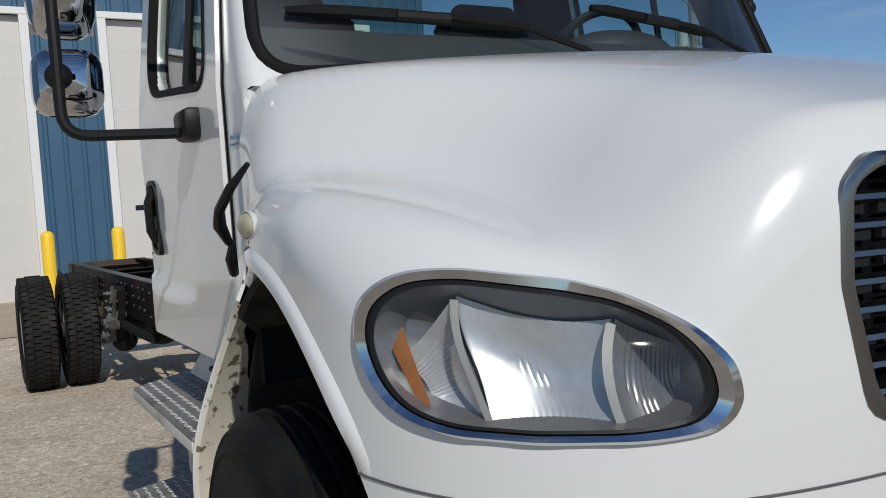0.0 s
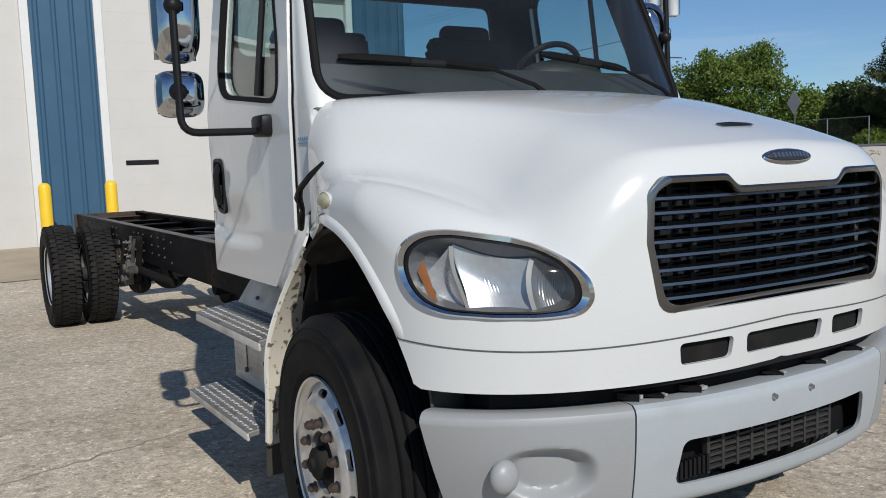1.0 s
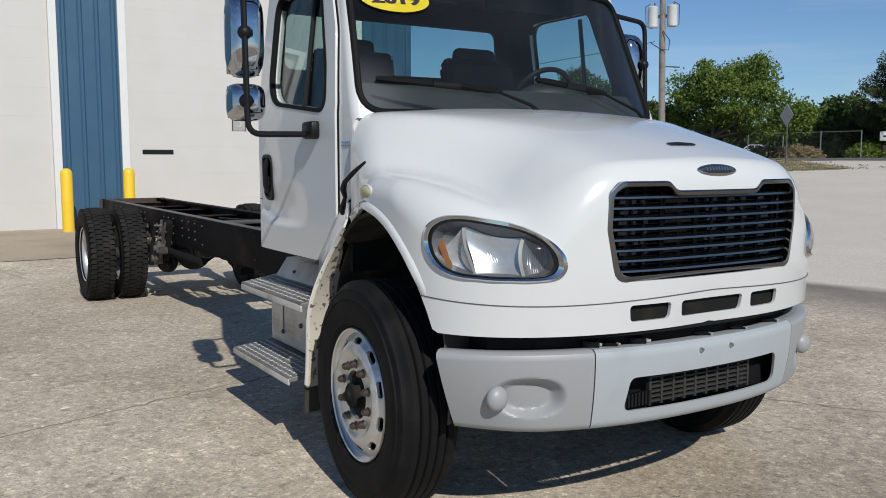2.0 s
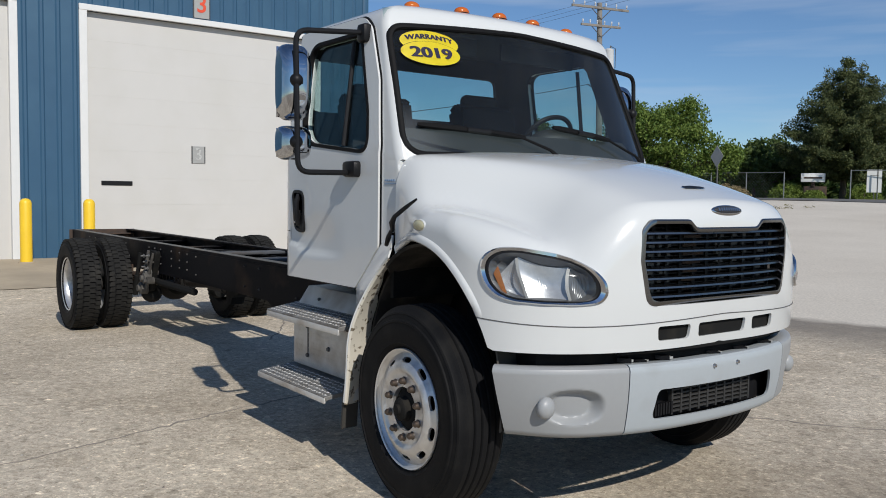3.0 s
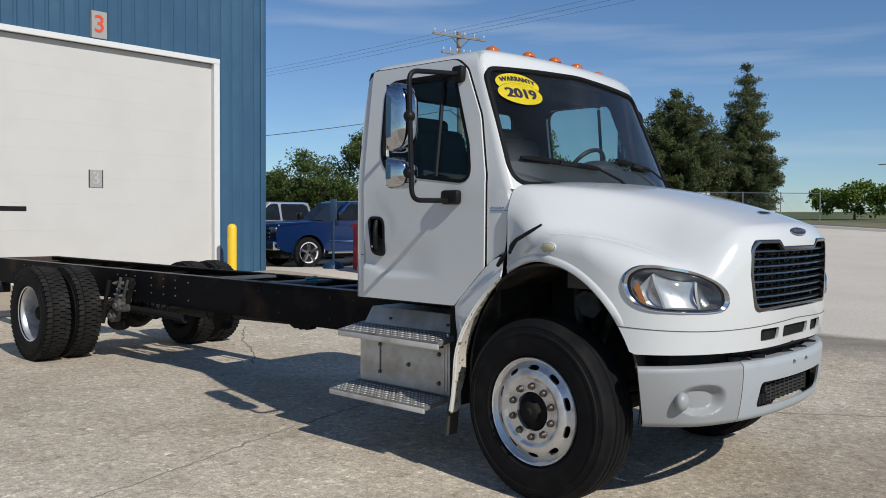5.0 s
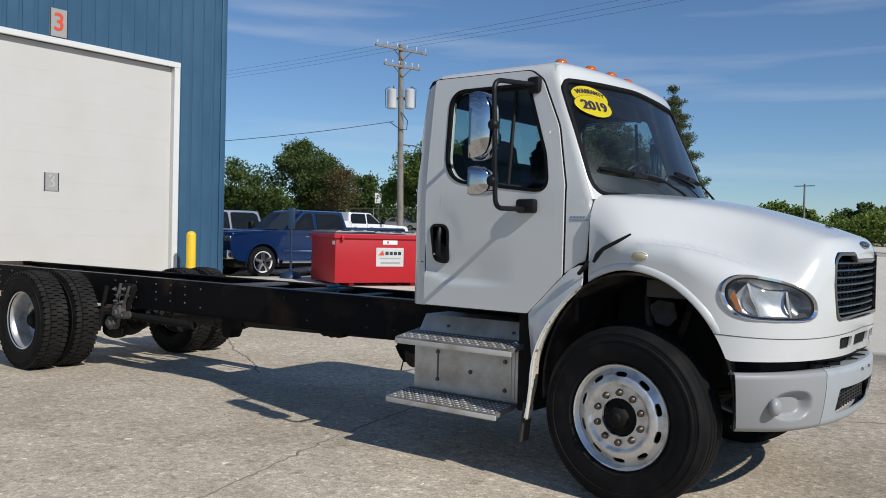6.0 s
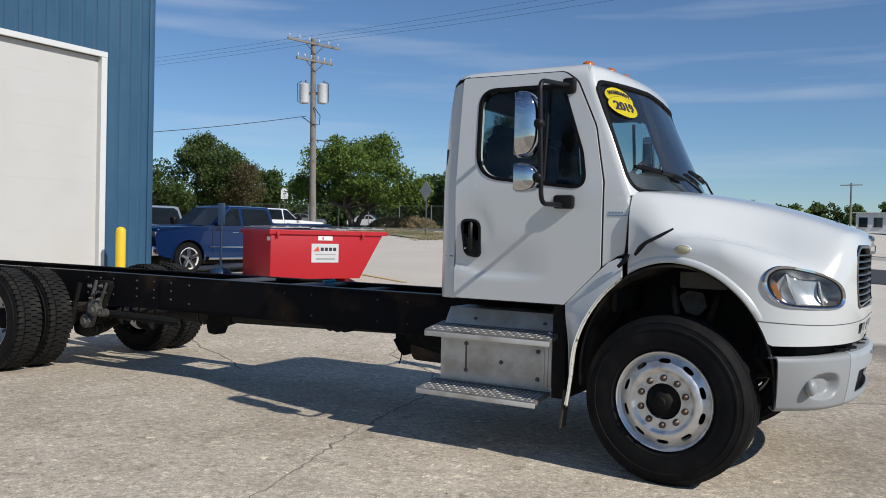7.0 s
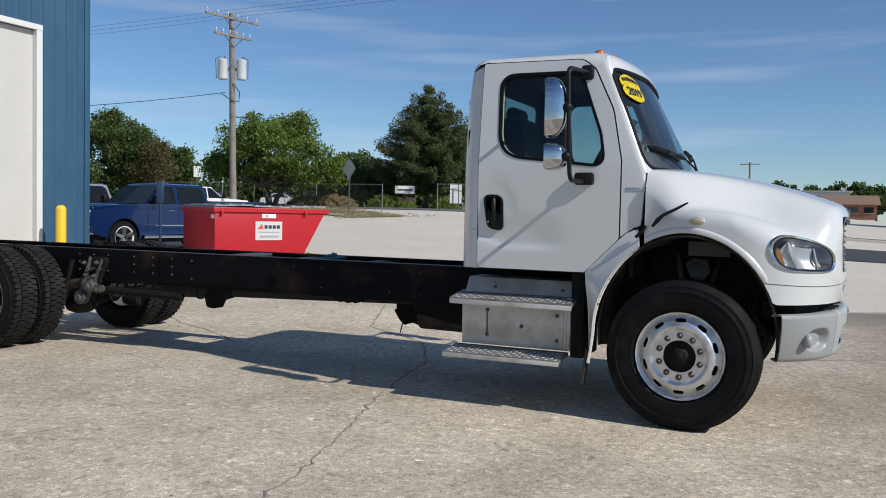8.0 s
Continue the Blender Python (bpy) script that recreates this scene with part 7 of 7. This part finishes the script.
build_conifer(-30.5, 59.5, 10.4, 4.4, 11, "broad dark green pine behind the fence", 20, 0.0, 2.5, 0.21)
build_conifer(-28.2, 68.0, 13.5, 3.3, 12, "tall ragged dark green spruce", 23, 0.22, 1.4)
build_broadleaf(-35.8, 44.2, 6.5, 4.6, 1.5, LEAF, 21, "spreading green tree with a forked trunk",
                [(0, 0, 0.62, 0.62), (-0.62, 0.1, 0.50, 0.42), (0.62, -0.1, 0.50, 0.42), (0.2, 0.3, 0.80, 0.38), (-0.3, -0.3, 0.74, 0.36), (0.9, 0.3, 0.40, 0.25), (-0.9, -0.2, 0.42, 0.25)], 250, 110, 0.19, 3)
build_broadleaf(-52.9, 47.0, 7.6, 3.8, 1.5, LEAF_DARK, 22, "tall dense dark green tree",
                [(0, 0, 0.72, 0.55), (-0.5, 0, 0.60, 0.5), (0.5, 0, 0.50, 0.5), (-0.3, 0, 0.84, 0.34), (0.1, 0.2, 0.36, 0.5)], 240, 110, 0.20)
build_broadleaf(-58.6, 43.2, 4.9, 5.2, 1.0, LEAF_DARK, 23, "broad dark green tree",
                [(0, 0, 0.62, 0.6), (-0.7, 0, 0.5, 0.45), (0.7, 0, 0.5, 0.4), (0, 0, 0.35, 0.5)], 220, 110, 0.20)
LEAF_BROWN = leaf_material("brown_leaves", (0.08, 0.07, 0.03), (0.16, 0.13, 0.06))
build_broadleaf(-49.0, 46.6, 5.6, 1.9, 1.2, LEAF_BROWN, 33, "thin brown tree among green ones",
                [(0, 0, 0.70, 0.55), (0.3, 0, 0.5, 0.5), (-0.4, 0, 0.42, 0.5), (0.1, 0, 0.85, 0.3)], 110, 70, 0.14)
build_broadleaf(-56.0, 57.0, 6.2, 2.2, 1.4, LEAF_DARK, 24, "small dark tree with an open crown",
                [(0, 0, 0.68, 0.6), (0.5, 0, 0.5, 0.45), (-0.4, 0, 0.48, 0.45)], 110, 50, 0.26)
build_broadleaf(-45.0, 72.0, 5.9, 4.5, 1.4, LEAF_DARK, 25, "far dark green tree",
                [(0, 0, 0.6, 0.6), (0.8, 0, 0.5, 0.45), (-0.8, 0, 0.52, 0.45), (0, 0, 0.3, 0.5)], 150, 50, 0.34)
build_broadleaf(-38.8, 60.5, 4.4, 3.6, 1.2, LEAF_DARK, 29, "low dark green trees behind the fence",
                [(0, 0, 0.6, 0.6), (0.9, 0.4, 0.5, 0.5), (-0.8, 0, 0.52, 0.5), (0, 0, 0.3, 0.5)], 150, 50, 0.34)
build_broadleaf(-29.0, 101.0, 4.8, 4.0, 1.2, LEAF, 26, "far green tree past the road", [(0, 0, 0.6, 0.6), (0.8, 0, 0.5, 0.45), (-0.8, 0, 0.45, 0.4)], 100, 45, 0.4)
build_broadleaf(10.0, 83.0, 5.6, 3.6, 1.0, LEAF, 30, "green tree at the far side of the road", [(0, 0, 0.6, 0.6), (0.6, 0, 0.45, 0.5), (-0.6, 0, 0.45, 0.5), (0, 0, 0.82, 0.35)], 160, 60, 0.28)
build_broadleaf(-10.0, 63.5, 2.6, 2.2, 0.3, LEAF_BUSH, 27, "bright green shrub at the yard edge", [(0, 0, 0.55, 0.6), (0.7, 0, 0.5, 0.5), (-0.8, 0, 0.4, 0.45)], 90, 45, 0.22)
build_broadleaf(-13.5, 64.5, 2.2, 2.0, 0.3, LEAF_BUSH, 28, "bright green shrub at the yard edge", [(0, 0, 0.5, 0.6), (0.7, 0, 0.45, 0.5)], 80, 45, 0.22)
for k, (tx, ty, th) in enumerate(((13, 141, 6.4), (4, 143, 6.2), (-6, 150, 4.8), (22, 120, 6.8), (8.5, 142, 6.0), (-16, 150, 5.0), (-27, 150, 4.6), (34, 130, 7))):
    build_broadleaf(tx, ty, th, 5.0, 1.2, LEAF_DARK, 40 + k, "far green tree on the skyline", [(0, 0, 0.6, 0.55), (0.9, 0, 0.5, 0.45), (-0.9, 0, 0.45, 0.45)], 80, 40, 0.5)


def build_far_wood():
    rng = random.Random(77)
    centres = []
    for i in range(1100):
        t = rng.random()
        x, y = -125 + 80 * t, 78 + 20 * t + rng.uniform(-3, 3)
        centres.append(((x, y, ground_z(x, y) + 0.3 + rng.random() * (4.4 * (1 - 0.35 * t) + 1.1 * math.sin(t * 19))), rng.uniform(1.5, 2.6)))
    me = leaves_mesh(centres, 24, 1.1, 0.7, rng)
    me.materials.append(LEAF_DARK)
    tagged(new("far_wood", me), "band of dark green woodland in the distance", "woods", kind="stuff")


build_far_wood()


def build_bush(x, y, r, h, seed, label, leaf=None):
    rng = random.Random(seed)
    b = thing("bush", pose(x, y, ground_z(x, y) - 0.05), label, "bush", "bushes by the fence")
    part("stems", tube([(0, 0, -0.1), (0.05, 0, h * 0.4), (0, 0.1, h * 0.7)], [0.08, 0.06, 0.02], 7), BARK, b)
    centres = []
    for _ in range(260):
        d = Vector((rng.gauss(0, 1), rng.gauss(0, 1), abs(rng.gauss(0, 1)))).normalized() * rng.uniform(0.8, 1.0)
        centres.append(((d.x * r * 0.92, d.y * r * 0.92, d.z * h * 0.92), rng.uniform(0.5, 0.9)))
    leafy("foliage", b, leaves_mesh(centres, 26, 0.28, 0.09, rng), leaf or LEAF_BUSH)


build_bush(-32.6, 55.6, 1.5, 1.3, 1, "round clipped green bush")
build_bush(-30.6, 55.6, 0.9, 0.7, 2, "low green bush beside a sign")
build_bush(-27.9, 57.6, 1.3, 1.15, 3, "round clipped green bush")
build_bush(-32.6, 47.6, 1.9, 1.05, 4, "dry tan ornamental grass clump", DRYGRASS)
build_bush(-34.4, 47.0, 1.8, 1.0, 5, "dry tan ornamental grass clump", DRYGRASS)


# ---- verge, road and fence past the yard ----
def strip(name, a, b, w, dz, material, label, category, n=24):
    a, b = Vector(a), Vector(b)
    d = (b - a).normalized()
    q = Vector((-d.y, d.x)) * w / 2
    rows = []
    for i in range(n + 1):
        p = a.lerp(b, i / n)
        rows.append([(p.x + q.x * s, p.y + q.y * s, ground_z(p.x + q.x * s, p.y + q.y * s) + dz) for s in (-1, -0.5, 0, 0.5, 1)])
    return tagged(link(name, grid(rows), material), label, category, kind="structure")


VERGE = mat("verge_grass", (0.13, 0.14, 0.055), 0.95, var=0.35, scale=3, tint=(0.24, 0.20, 0.11), tscale=0.4, tmin=0.4, tmax=0.7, bump=0.5, bscale=10)
DRYVERGE = mat("dry_verge", (0.33, 0.28, 0.17), 0.95, var=0.3, scale=3, tint=(0.16, 0.16, 0.07), tscale=0.8, tmin=0.5, tmax=0.75, bump=0.5, bscale=10)
ROADMAT = mat("road_asphalt", (0.12, 0.115, 0.108), 0.9, var=0.2, scale=3, bump=0.2, bscale=30)
LOTSHADE = mat("lot_shadow", (0.045, 0.045, 0.048), 0.9, var=0.2, scale=3, bump=0.2, bscale=30)
KERB = mat("kerb_concrete", (0.42, 0.40, 0.36), 0.9, var=0.12, scale=5)
strip("road", (-80, 27), (60, 62.5), 7.0, 0.02, ROADMAT, "grey road past the yard", "road", 60)
strip("verge", (-84, 37), (-10, 55.8), 16.0, 0.015, VERGE, "mown grass verge with dry patches", "grass", 60)
strip("verge", (-28.5, 36.6), (-19.6, 30.6), 3.4, 0.05, DRYVERGE, "grassy island at the yard entrance", "grass", 10)
strip("verge", (-21, 6.0), (-21, 11.5), 9.0, 0.02, VERGE, "grass beside the workshop", "grass", 16)
LINEPAINT = mat("worn_yellow_line", (0.58, 0.44, 0.12), 0.85, var=0.15, scale=6, tint=(0.48, 0.40, 0.28), tscale=9, tmin=0.5, tmax=0.65)
strip("painted_line", (-13.4, 12.85), (-10.2, 11.75), 0.16, 0.014, LINEPAINT, "worn yellow painted line on the yard", "road marking", 12)
# shadow of something out of view, laid down as a dark strip
strip("pavement", (-2, 27.0), (60, 27.0), 9.0, 0.02, LOTSHADE, "dark band painted as a shadow on the far lot", "pavement", 20)


def build_tufts():
    """Dry grass standing on the island and spilling over its edge."""
    rng = random.Random(9)
    centres = []
    for _ in range(420):
        t, u = rng.random(), rng.gauss(0, 0.55)
        x, y = -28.8 + 9.6 * t - u * 1.0, 36.8 - 6.5 * t - u * 1.5
        centres.append(((x, y, ground_z(x, y) + 0.04), rng.uniform(0.4, 1.0)))
    me = leaves_mesh(centres, 40, 0.42, 0.055, rng, 0.2)
    me.materials.append(ISLANDGRASS)
    tagged(new("grass_tufts", me), "dry tufts of grass on the yard island", "grass", kind="stuff")


build_tufts()


def build_kerb():
    a, b = Vector((-14.5, 38.8)), Vector((58, 57.2))
    rows = []
    for i in range(61):
        p = a.lerp(b, i / 60)
        z = ground_z(p.x, p.y)
        q = Vector((-0.246, 0.969))
        rows.append([(p.x + q.x * o, p.y + q.y * o, z + h) for o, h in ((0, -0.05), (0.0, 0.12), (0.03, 0.15), (0.2, 0.15), (0.2, -0.05))])
    tagged(link("kerb", grid(rows), KERB), "pale concrete kerb along the road", "kerb", kind="structure")


build_kerb()

MESHWIRE = mat("galvanised_wire", (0.30, 0.31, 0.31), 0.5, 0.6, var=0.1)


def build_fence(points, h, label):
    f = thing("fence", pose(0, 0, 0), label, "fence")
    for (x0, y0), (x1, y1) in zip(points, points[1:]):
        a, b = Vector((x0, y0)), Vector((x1, y1))
        n = max(1, round((b - a).length / 3.0))
        for i in range(n + 1):
            p = a.lerp(b, i / n)
            z = ground_z(p.x, p.y)
            part("fence_post", tube([(p.x, p.y, z - 0.1), (p.x, p.y, z + h + 0.05)], 0.04, 8), MESHWIRE, f)
        za, zb = ground_z(x0, y0), ground_z(x1, y1)
        part("top_rail", tube([(x0, y0, za + h), (x1, y1, zb + h)], 0.025, 6), MESHWIRE, f)
        # chain link, as crossing wires
        verts, faces = [], []
        d = (b - a).normalized()
        ln = (b - a).length
        k = int(ln / 0.22)
        for i in range(k):
            for s in (1, -1):
                u0 = i * 0.22
                u1 = u0 + s * h
                if not 0 <= u1 <= ln:
                    continue
                p0, p1 = a + d * u0, a + d * u1
                z0, z1 = ground_z(p0.x, p0.y), ground_z(p1.x, p1.y) + h
                j = len(verts)
                w = 0.004
                verts += [(p0.x - d.x * w, p0.y - d.y * w, z0), (p0.x + d.x * w, p0.y + d.y * w, z0), (p1.x + d.x * w, p1.y + d.y * w, z1), (p1.x - d.x * w, p1.y - d.y * w, z1)]
                faces.append((j, j + 1, j + 2, j + 3))
        me = bpy.data.meshes.new("chain_link")
        me.from_pydata(verts, [], faces)
        me.materials.append(MESHWIRE)
        o = new("chain_link", me)
        o.parent = f
        tagged(o, kind="stuff")


build_fence([(-18.1, 57.0), (-25.4, 54.5), (-27.0, 54.0)], 2.0, "galvanised chain-link fence along the yard edge")
build_fence([(-31.4, 53.0), (-43, 51.8), (-63, 48)], 1.9, "grey chain-link fence under the trees")


def build_post_sign(name, x, y, h, label, plate, material, turn=0.0, r=0.035):
    s = thing(name, pose(x, y, ground_z(x, y)), label, "sign")
    part("post", tube([(0, 0, -0.1), (0, 0, h)], r, 8), GREYSTEEL, s)
    yaw = math.atan2(-6 - y, 1 - x) + radians(turn)
    o = part("plate", prism([(a, b) for a, b in plate], "x", 0.0, 0.012), material, s, smooth=False)
    o.matrix_local = Matrix.Translation((0, 0, h)) @ Matrix.Rotation(yaw, 4, "Z") @ Matrix.Translation((r + 0.006, 0, 0))
    return s, o


build_post_sign("road_sign", -22.45, 32.6, 2.40, "back of a grey diamond road sign on a post", [(0, -0.55), (0.55, 0), (0, 0.55), (-0.55, 0)], SIGNGREY, -52)
build_post_sign("road_sign", -47.0, 49.4, 2.75, "small white rectangular road sign", [(-0.3, -0.45), (0.3, -0.45), (0.3, 0.45), (-0.3, 0.45)], SIGNWHITE)
s, plate = build_post_sign("notice_board", -25.75, 54.75, 1.25, "white notice on the fence with grey lines", [(-0.46, -0.75), (0.46, -0.75), (0.46, 0.8), (-0.46, 0.8)], SIGNWHITE)
part("notice_line", box(0.013, 0.016, -0.28, 0.28, 0.38, 0.44), SIGNGREY, plate, smooth=False)
s = thing("office_sign", pose(-30.9, 56.0, ground_z(-30.9, 56.0), 0, 0, -62) @ Matrix.Scale(1.25, 4), "low white sign on a brown base", "sign")
part("base", box(-0.25, 0.25, -0.5, 0.75, -0.1, 0.75, 0.03), RUST, s)
face = part("panel", box(0.27, 0.33, -0.66, 0.66, 1.0, 1.52, 0.02), SIGNWHITE, s)
part("sign_bar", box(0.331, 0.337, -0.5, 0.5, 1.2, 1.3), RUST, face, smooth=False)
part("bracket", box(0.0, 0.28, -0.1, 0.1, 0.7, 1.15, 0.01), RUST, s)

# ---- utility pole ----
WOOD = mat("pole_wood", (0.22, 0.20, 0.175), 0.9, var=0.25, scale=9, tint=(0.13, 0.112, 0.095), tscale=3, tmin=0.5, tmax=0.75)
WIREMAT = mat("wire_black", (0.03, 0.03, 0.03), 0.6, var=0.1)
TANK = mat("transformer_grey", (0.55, 0.56, 0.56), 0.45, var=0.06)
PX, PY = -29.0, 31.15


def build_utility_pole():
    gz = ground_z(PX, PY)
    p = thing("utility_pole", pose(PX, PY, gz, 0.6, -1.0, 37), "weathered wooden utility pole with two grey transformers", "pole")
    H = 12.1 - gz
    part("pole", tube([(0, 0, -0.2), (0, 0, H * 0.5), (0, 0, H)], [0.19, 0.165, 0.135], 14), WOOD, p)
    for z, a, b in ((H - 0.30, -1.95, 1.85), (H - 1.25, -1.35, 1.30)):
        arm = part("crossarm", prism([(a, z - 0.06), (b, z - 0.06), (b, z + 0.06), (a, z + 0.06)], "y", -0.20, -0.10, 0.008), WOOD, p, smooth=False)
        arm.matrix_local = Matrix.Rotation(radians(44), 4, "Z")
        for k in range(6):
            x = a + 0.12 + (b - a - 0.24) * k / 5
            part("insulator", lathe([(0, 0.24), (0.035, 0.22), (0.05, 0.15), (0.03, 0.13), (0.05, 0.09), (0.02, 0.06), (0.015, 0.0), (0, 0)], 10, "z", (x, -0.15, z + 0.06)), TANK, arm)
        for s in (-1, 1):
            part("brace", tube([(s * 0.65, -0.15, z - 0.05), (0.0, -0.15, z - 0.6)], 0.025, 6), GREYSTEEL, arm)
    for s in (-1, 1):
        t = part("transformer", lathe([(0, 0), (0.24, 0.01), (0.27, 0.05), (0.27, 1.0), (0.28, 1.02), (0.28, 1.06), (0.16, 1.13), (0, 1.15)], 22, "z", (s * 0.50, 0.0, H - 3.6)), TANK, p, "grey pole transformer")
        part("bushing", lathe([(0, 0.2), (0.03, 0.19), (0.05, 0.1), (0.03, 0), (0, 0)], 8, "z", (s * 0.5 + 0.1, 0, H - 2.5)), GREYSTEEL, t)
        part("drop_lead", tube([(s * 0.62, 0, H - 2.35), (s * 0.86, -0.05, H - 2.5), (s * 0.84, 0, H - 3.5), (s * 0.55, 0, H - 3.62)], 0.02, 5), WIREMAT, t)
        part("hanger", box(min(s * 0.1, s * 0.3), max(s * 0.1, s * 0.3), -0.06, 0.06, H - 3.1, H - 2.95), GREYSTEEL, t, smooth=False)
    part("guy_bracket", tube([(0, 0, H - 5.6), (0.9, 0.0, H - 5.7)], 0.035, 6), GREYSTEEL, p)
    part("service_loop", tube([(0.05, -0.2, H - 3.8), (0.4, -0.25, H - 4.3), (0.35, -0.2, H - 4.8), (-0.05, -0.2, H - 4.75), (-0.6, -0.1, H - 4.35)], 0.025, 6), WIREMAT, p)
    return gz + H


def wire(a, b, sag, r=0.0065, n=20):
    pts = []
    for i in range(n + 1):
        t = i / n
        pts.append((a[0] + (b[0] - a[0]) * t, a[1] + (b[1] - a[1]) * t, a[2] + (b[2] - a[2]) * t - sag * 4 * t * (1 - t)))
    o = link("overhead_wire", tube(pts, r, 5), WIREMAT)
    tagged(o, "thin black overhead wire", "cable", "overhead wires")


PT = build_utility_pole()
wire((PX - 0.4, PY - 0.3, PT - 4.3), (-40.0, 5.0, 4.3), 0.7, 0.018)
for k in range(3):
    o = (-1.1 + k * 1.1)
    wire((PX + o * 0.8, PY + o * 0.6, PT + 0.05), (14 + o, 29 + o, 14.0), 0.6)
    wire((PX + o * 0.8, PY + o * 0.6, PT + 0.05), (-75 + o, 22 + o, 11.0), 0.8)


# ---- far buildings ----
def build_far_building(x, y, w, d, h, roof_h, wall, roof, label, n):
    b = thing("building", pose(x, y, ground_z(x, y)), label, "building", "buildings past the road")
    part("wall", box(-w / 2, w / 2, -d / 2, d / 2, -0.3, h), wall, b, smooth=False)
    part("roof", prism([(-d / 2 - 0.4, h), (d / 2 + 0.4, h), (d / 2 + 0.3, h + 0.12), (0, h + roof_h), (-d / 2 - 0.3, h + 0.12)], "x", -w / 2 - 0.4, w / 2 + 0.4), roof, b, smooth=False)
    for k in range(n):
        cx = -w / 2 + (k + 0.5) * w / n
        win = part("window", box(cx - w / n * 0.3, cx + w / n * 0.3, -d / 2 - 0.03, -d / 2 + 0.02, h * 0.35, h * 0.8), CARGLASS, b, smooth=False)
        part("sill", box(cx - w / n * 0.33, cx + w / n * 0.33, -d / 2 - 0.09, -d / 2 - 0.03, h * 0.31, h * 0.35), KERB, win, smooth=False)


BRICK = mat("brown_brick", (0.26, 0.13, 0.08), 0.85, var=0.2, scale=3)
ROOFBROWN = mat("brown_roof", (0.24, 0.15, 0.10), 0.9, var=0.2, scale=3)
build_far_building(1.6, 118, 11, 8, 1.6, 1.3, BRICK, ROOFBROWN, "low brown brick building past the road", 6)
build_far_building(-2.3, 130, 13, 10, 3.0, 0.25, CARWHITE, SIGNGREY, "long low white building past the road", 7)
for qx, qy in ((-5.6, 78.0), (-19.0, 77.0)):
    tree_pole = thing("street_lamp", pose(qx, qy, ground_z(qx, qy)), "dark pole with a crossarm by the far road", "pole")
    part("pole", tube([(0, 0, -0.2), (0, 0, 5.3)], [0.11, 0.08], 8), WOOD, tree_pole)
    part("crossarm", tube([(-0.9, 0, 5.1), (0.9, 0, 5.12)], 0.045, 6), WOOD, tree_pole)


# ---- cracks and patches in the pavement near the truck ----
def build_crack(pts, w, seed):
    rng = random.Random(seed)
    fine = []
    for a, b in zip(pts, pts[1:]):
        a, b = Vector(a), Vector(b)
        k = max(2, int((b - a).length / 0.06))
        for i in range(k):
            fine.append(a.lerp(b, i / k) + Vector((rng.gauss(0, 0.013), rng.gauss(0, 0.013))))
    fine.append(Vector(pts[-1]))
    rows = []
    for i, p in enumerate(fine):
        d = (fine[min(i + 1, len(fine) - 1)] - fine[max(0, i - 1)]).normalized()
        q = Vector((-d.y, d.x)) * w * rng.uniform(0.3, 1.3)
        z = ground_z(p.x, p.y)
        rows.append([(p.x - q.x * 1.8, p.y - q.y * 1.8, z + 0.0005), (p.x - q.x, p.y - q.y, z + 0.004), (p.x + q.x, p.y + q.y, z + 0.004), (p.x + q.x * 1.8, p.y + q.y * 1.8, z + 0.0005)])
    tagged(link("pavement_crack", grid(rows), CRACK), "dirt-filled crack in the worn pavement", "crack", "cracks in the pavement", "structure")


CRACK = mat("crack_dirt", (0.22, 0.195, 0.165), 0.95, var=0.3, scale=30)
for pts, w, seed in (([(-1.5, -6.0), (-1.60, -4.0), (-1.74, -3.15), (-1.84, -2.75), (-2.06, -1.98), (-2.30, -1.2), (-2.48, -0.4), (-2.62, 0.4), (-3.2, 1.5), (-4.28, 2.27), (-5.0, 3.9), (-5.67, 5.44)], 0.005, 1),
                     ([(-7.7, 2.2), (-6.5, 1.36), (-5.58, 0.88), (-4.9, 0.4)], 0.006, 3),
                     ([(2.4, 3.3), (1.5, 2.95), (0.8, 2.5), (0.36, 2.2), (-0.12, 1.9), (-0.6, 1.6)], 0.006, 6)):
    build_crack(pts, w, seed)


# ---- loose stones on the pavement ----
def build_pebbles():
    rng = random.Random(5)
    verts, faces = [], []
    for _ in range(900):
        x, y = rng.uniform(-9, 4.5), rng.uniform(-7.0, 6.0)
        r = 0.004 + 0.009 * rng.random() ** 3
        z = ground_z(x, y)
        i = len(verts)
        k = 5
        turn = rng.uniform(0, 6.28)
        for q in range(k):
            a = turn + 6.28 * q / k
            verts.append((x + r * math.cos(a) * rng.uniform(0.7, 1.2), y + r * math.sin(a) * rng.uniform(0.7, 1.2), z - 0.001))
        verts.append((x + rng.uniform(-0.3, 0.3) * r, y + rng.uniform(-0.3, 0.3) * r, z + r * rng.uniform(0.5, 0.9)))
        for q in range(k):
            faces.append((i + q, i + (q + 1) % k, i + k))
    me = bpy.data.meshes.new("loose_stones")
    me.from_pydata(verts, [], faces)
    me.materials.append(STONES)
    tagged(new("loose_stones", me), "small pale loose stones on the pavement", "gravel", kind="stuff")


STONES = leaf_material("stone_bits", (0.16, 0.14, 0.12), (0.62, 0.58, 0.52))
build_pebbles()
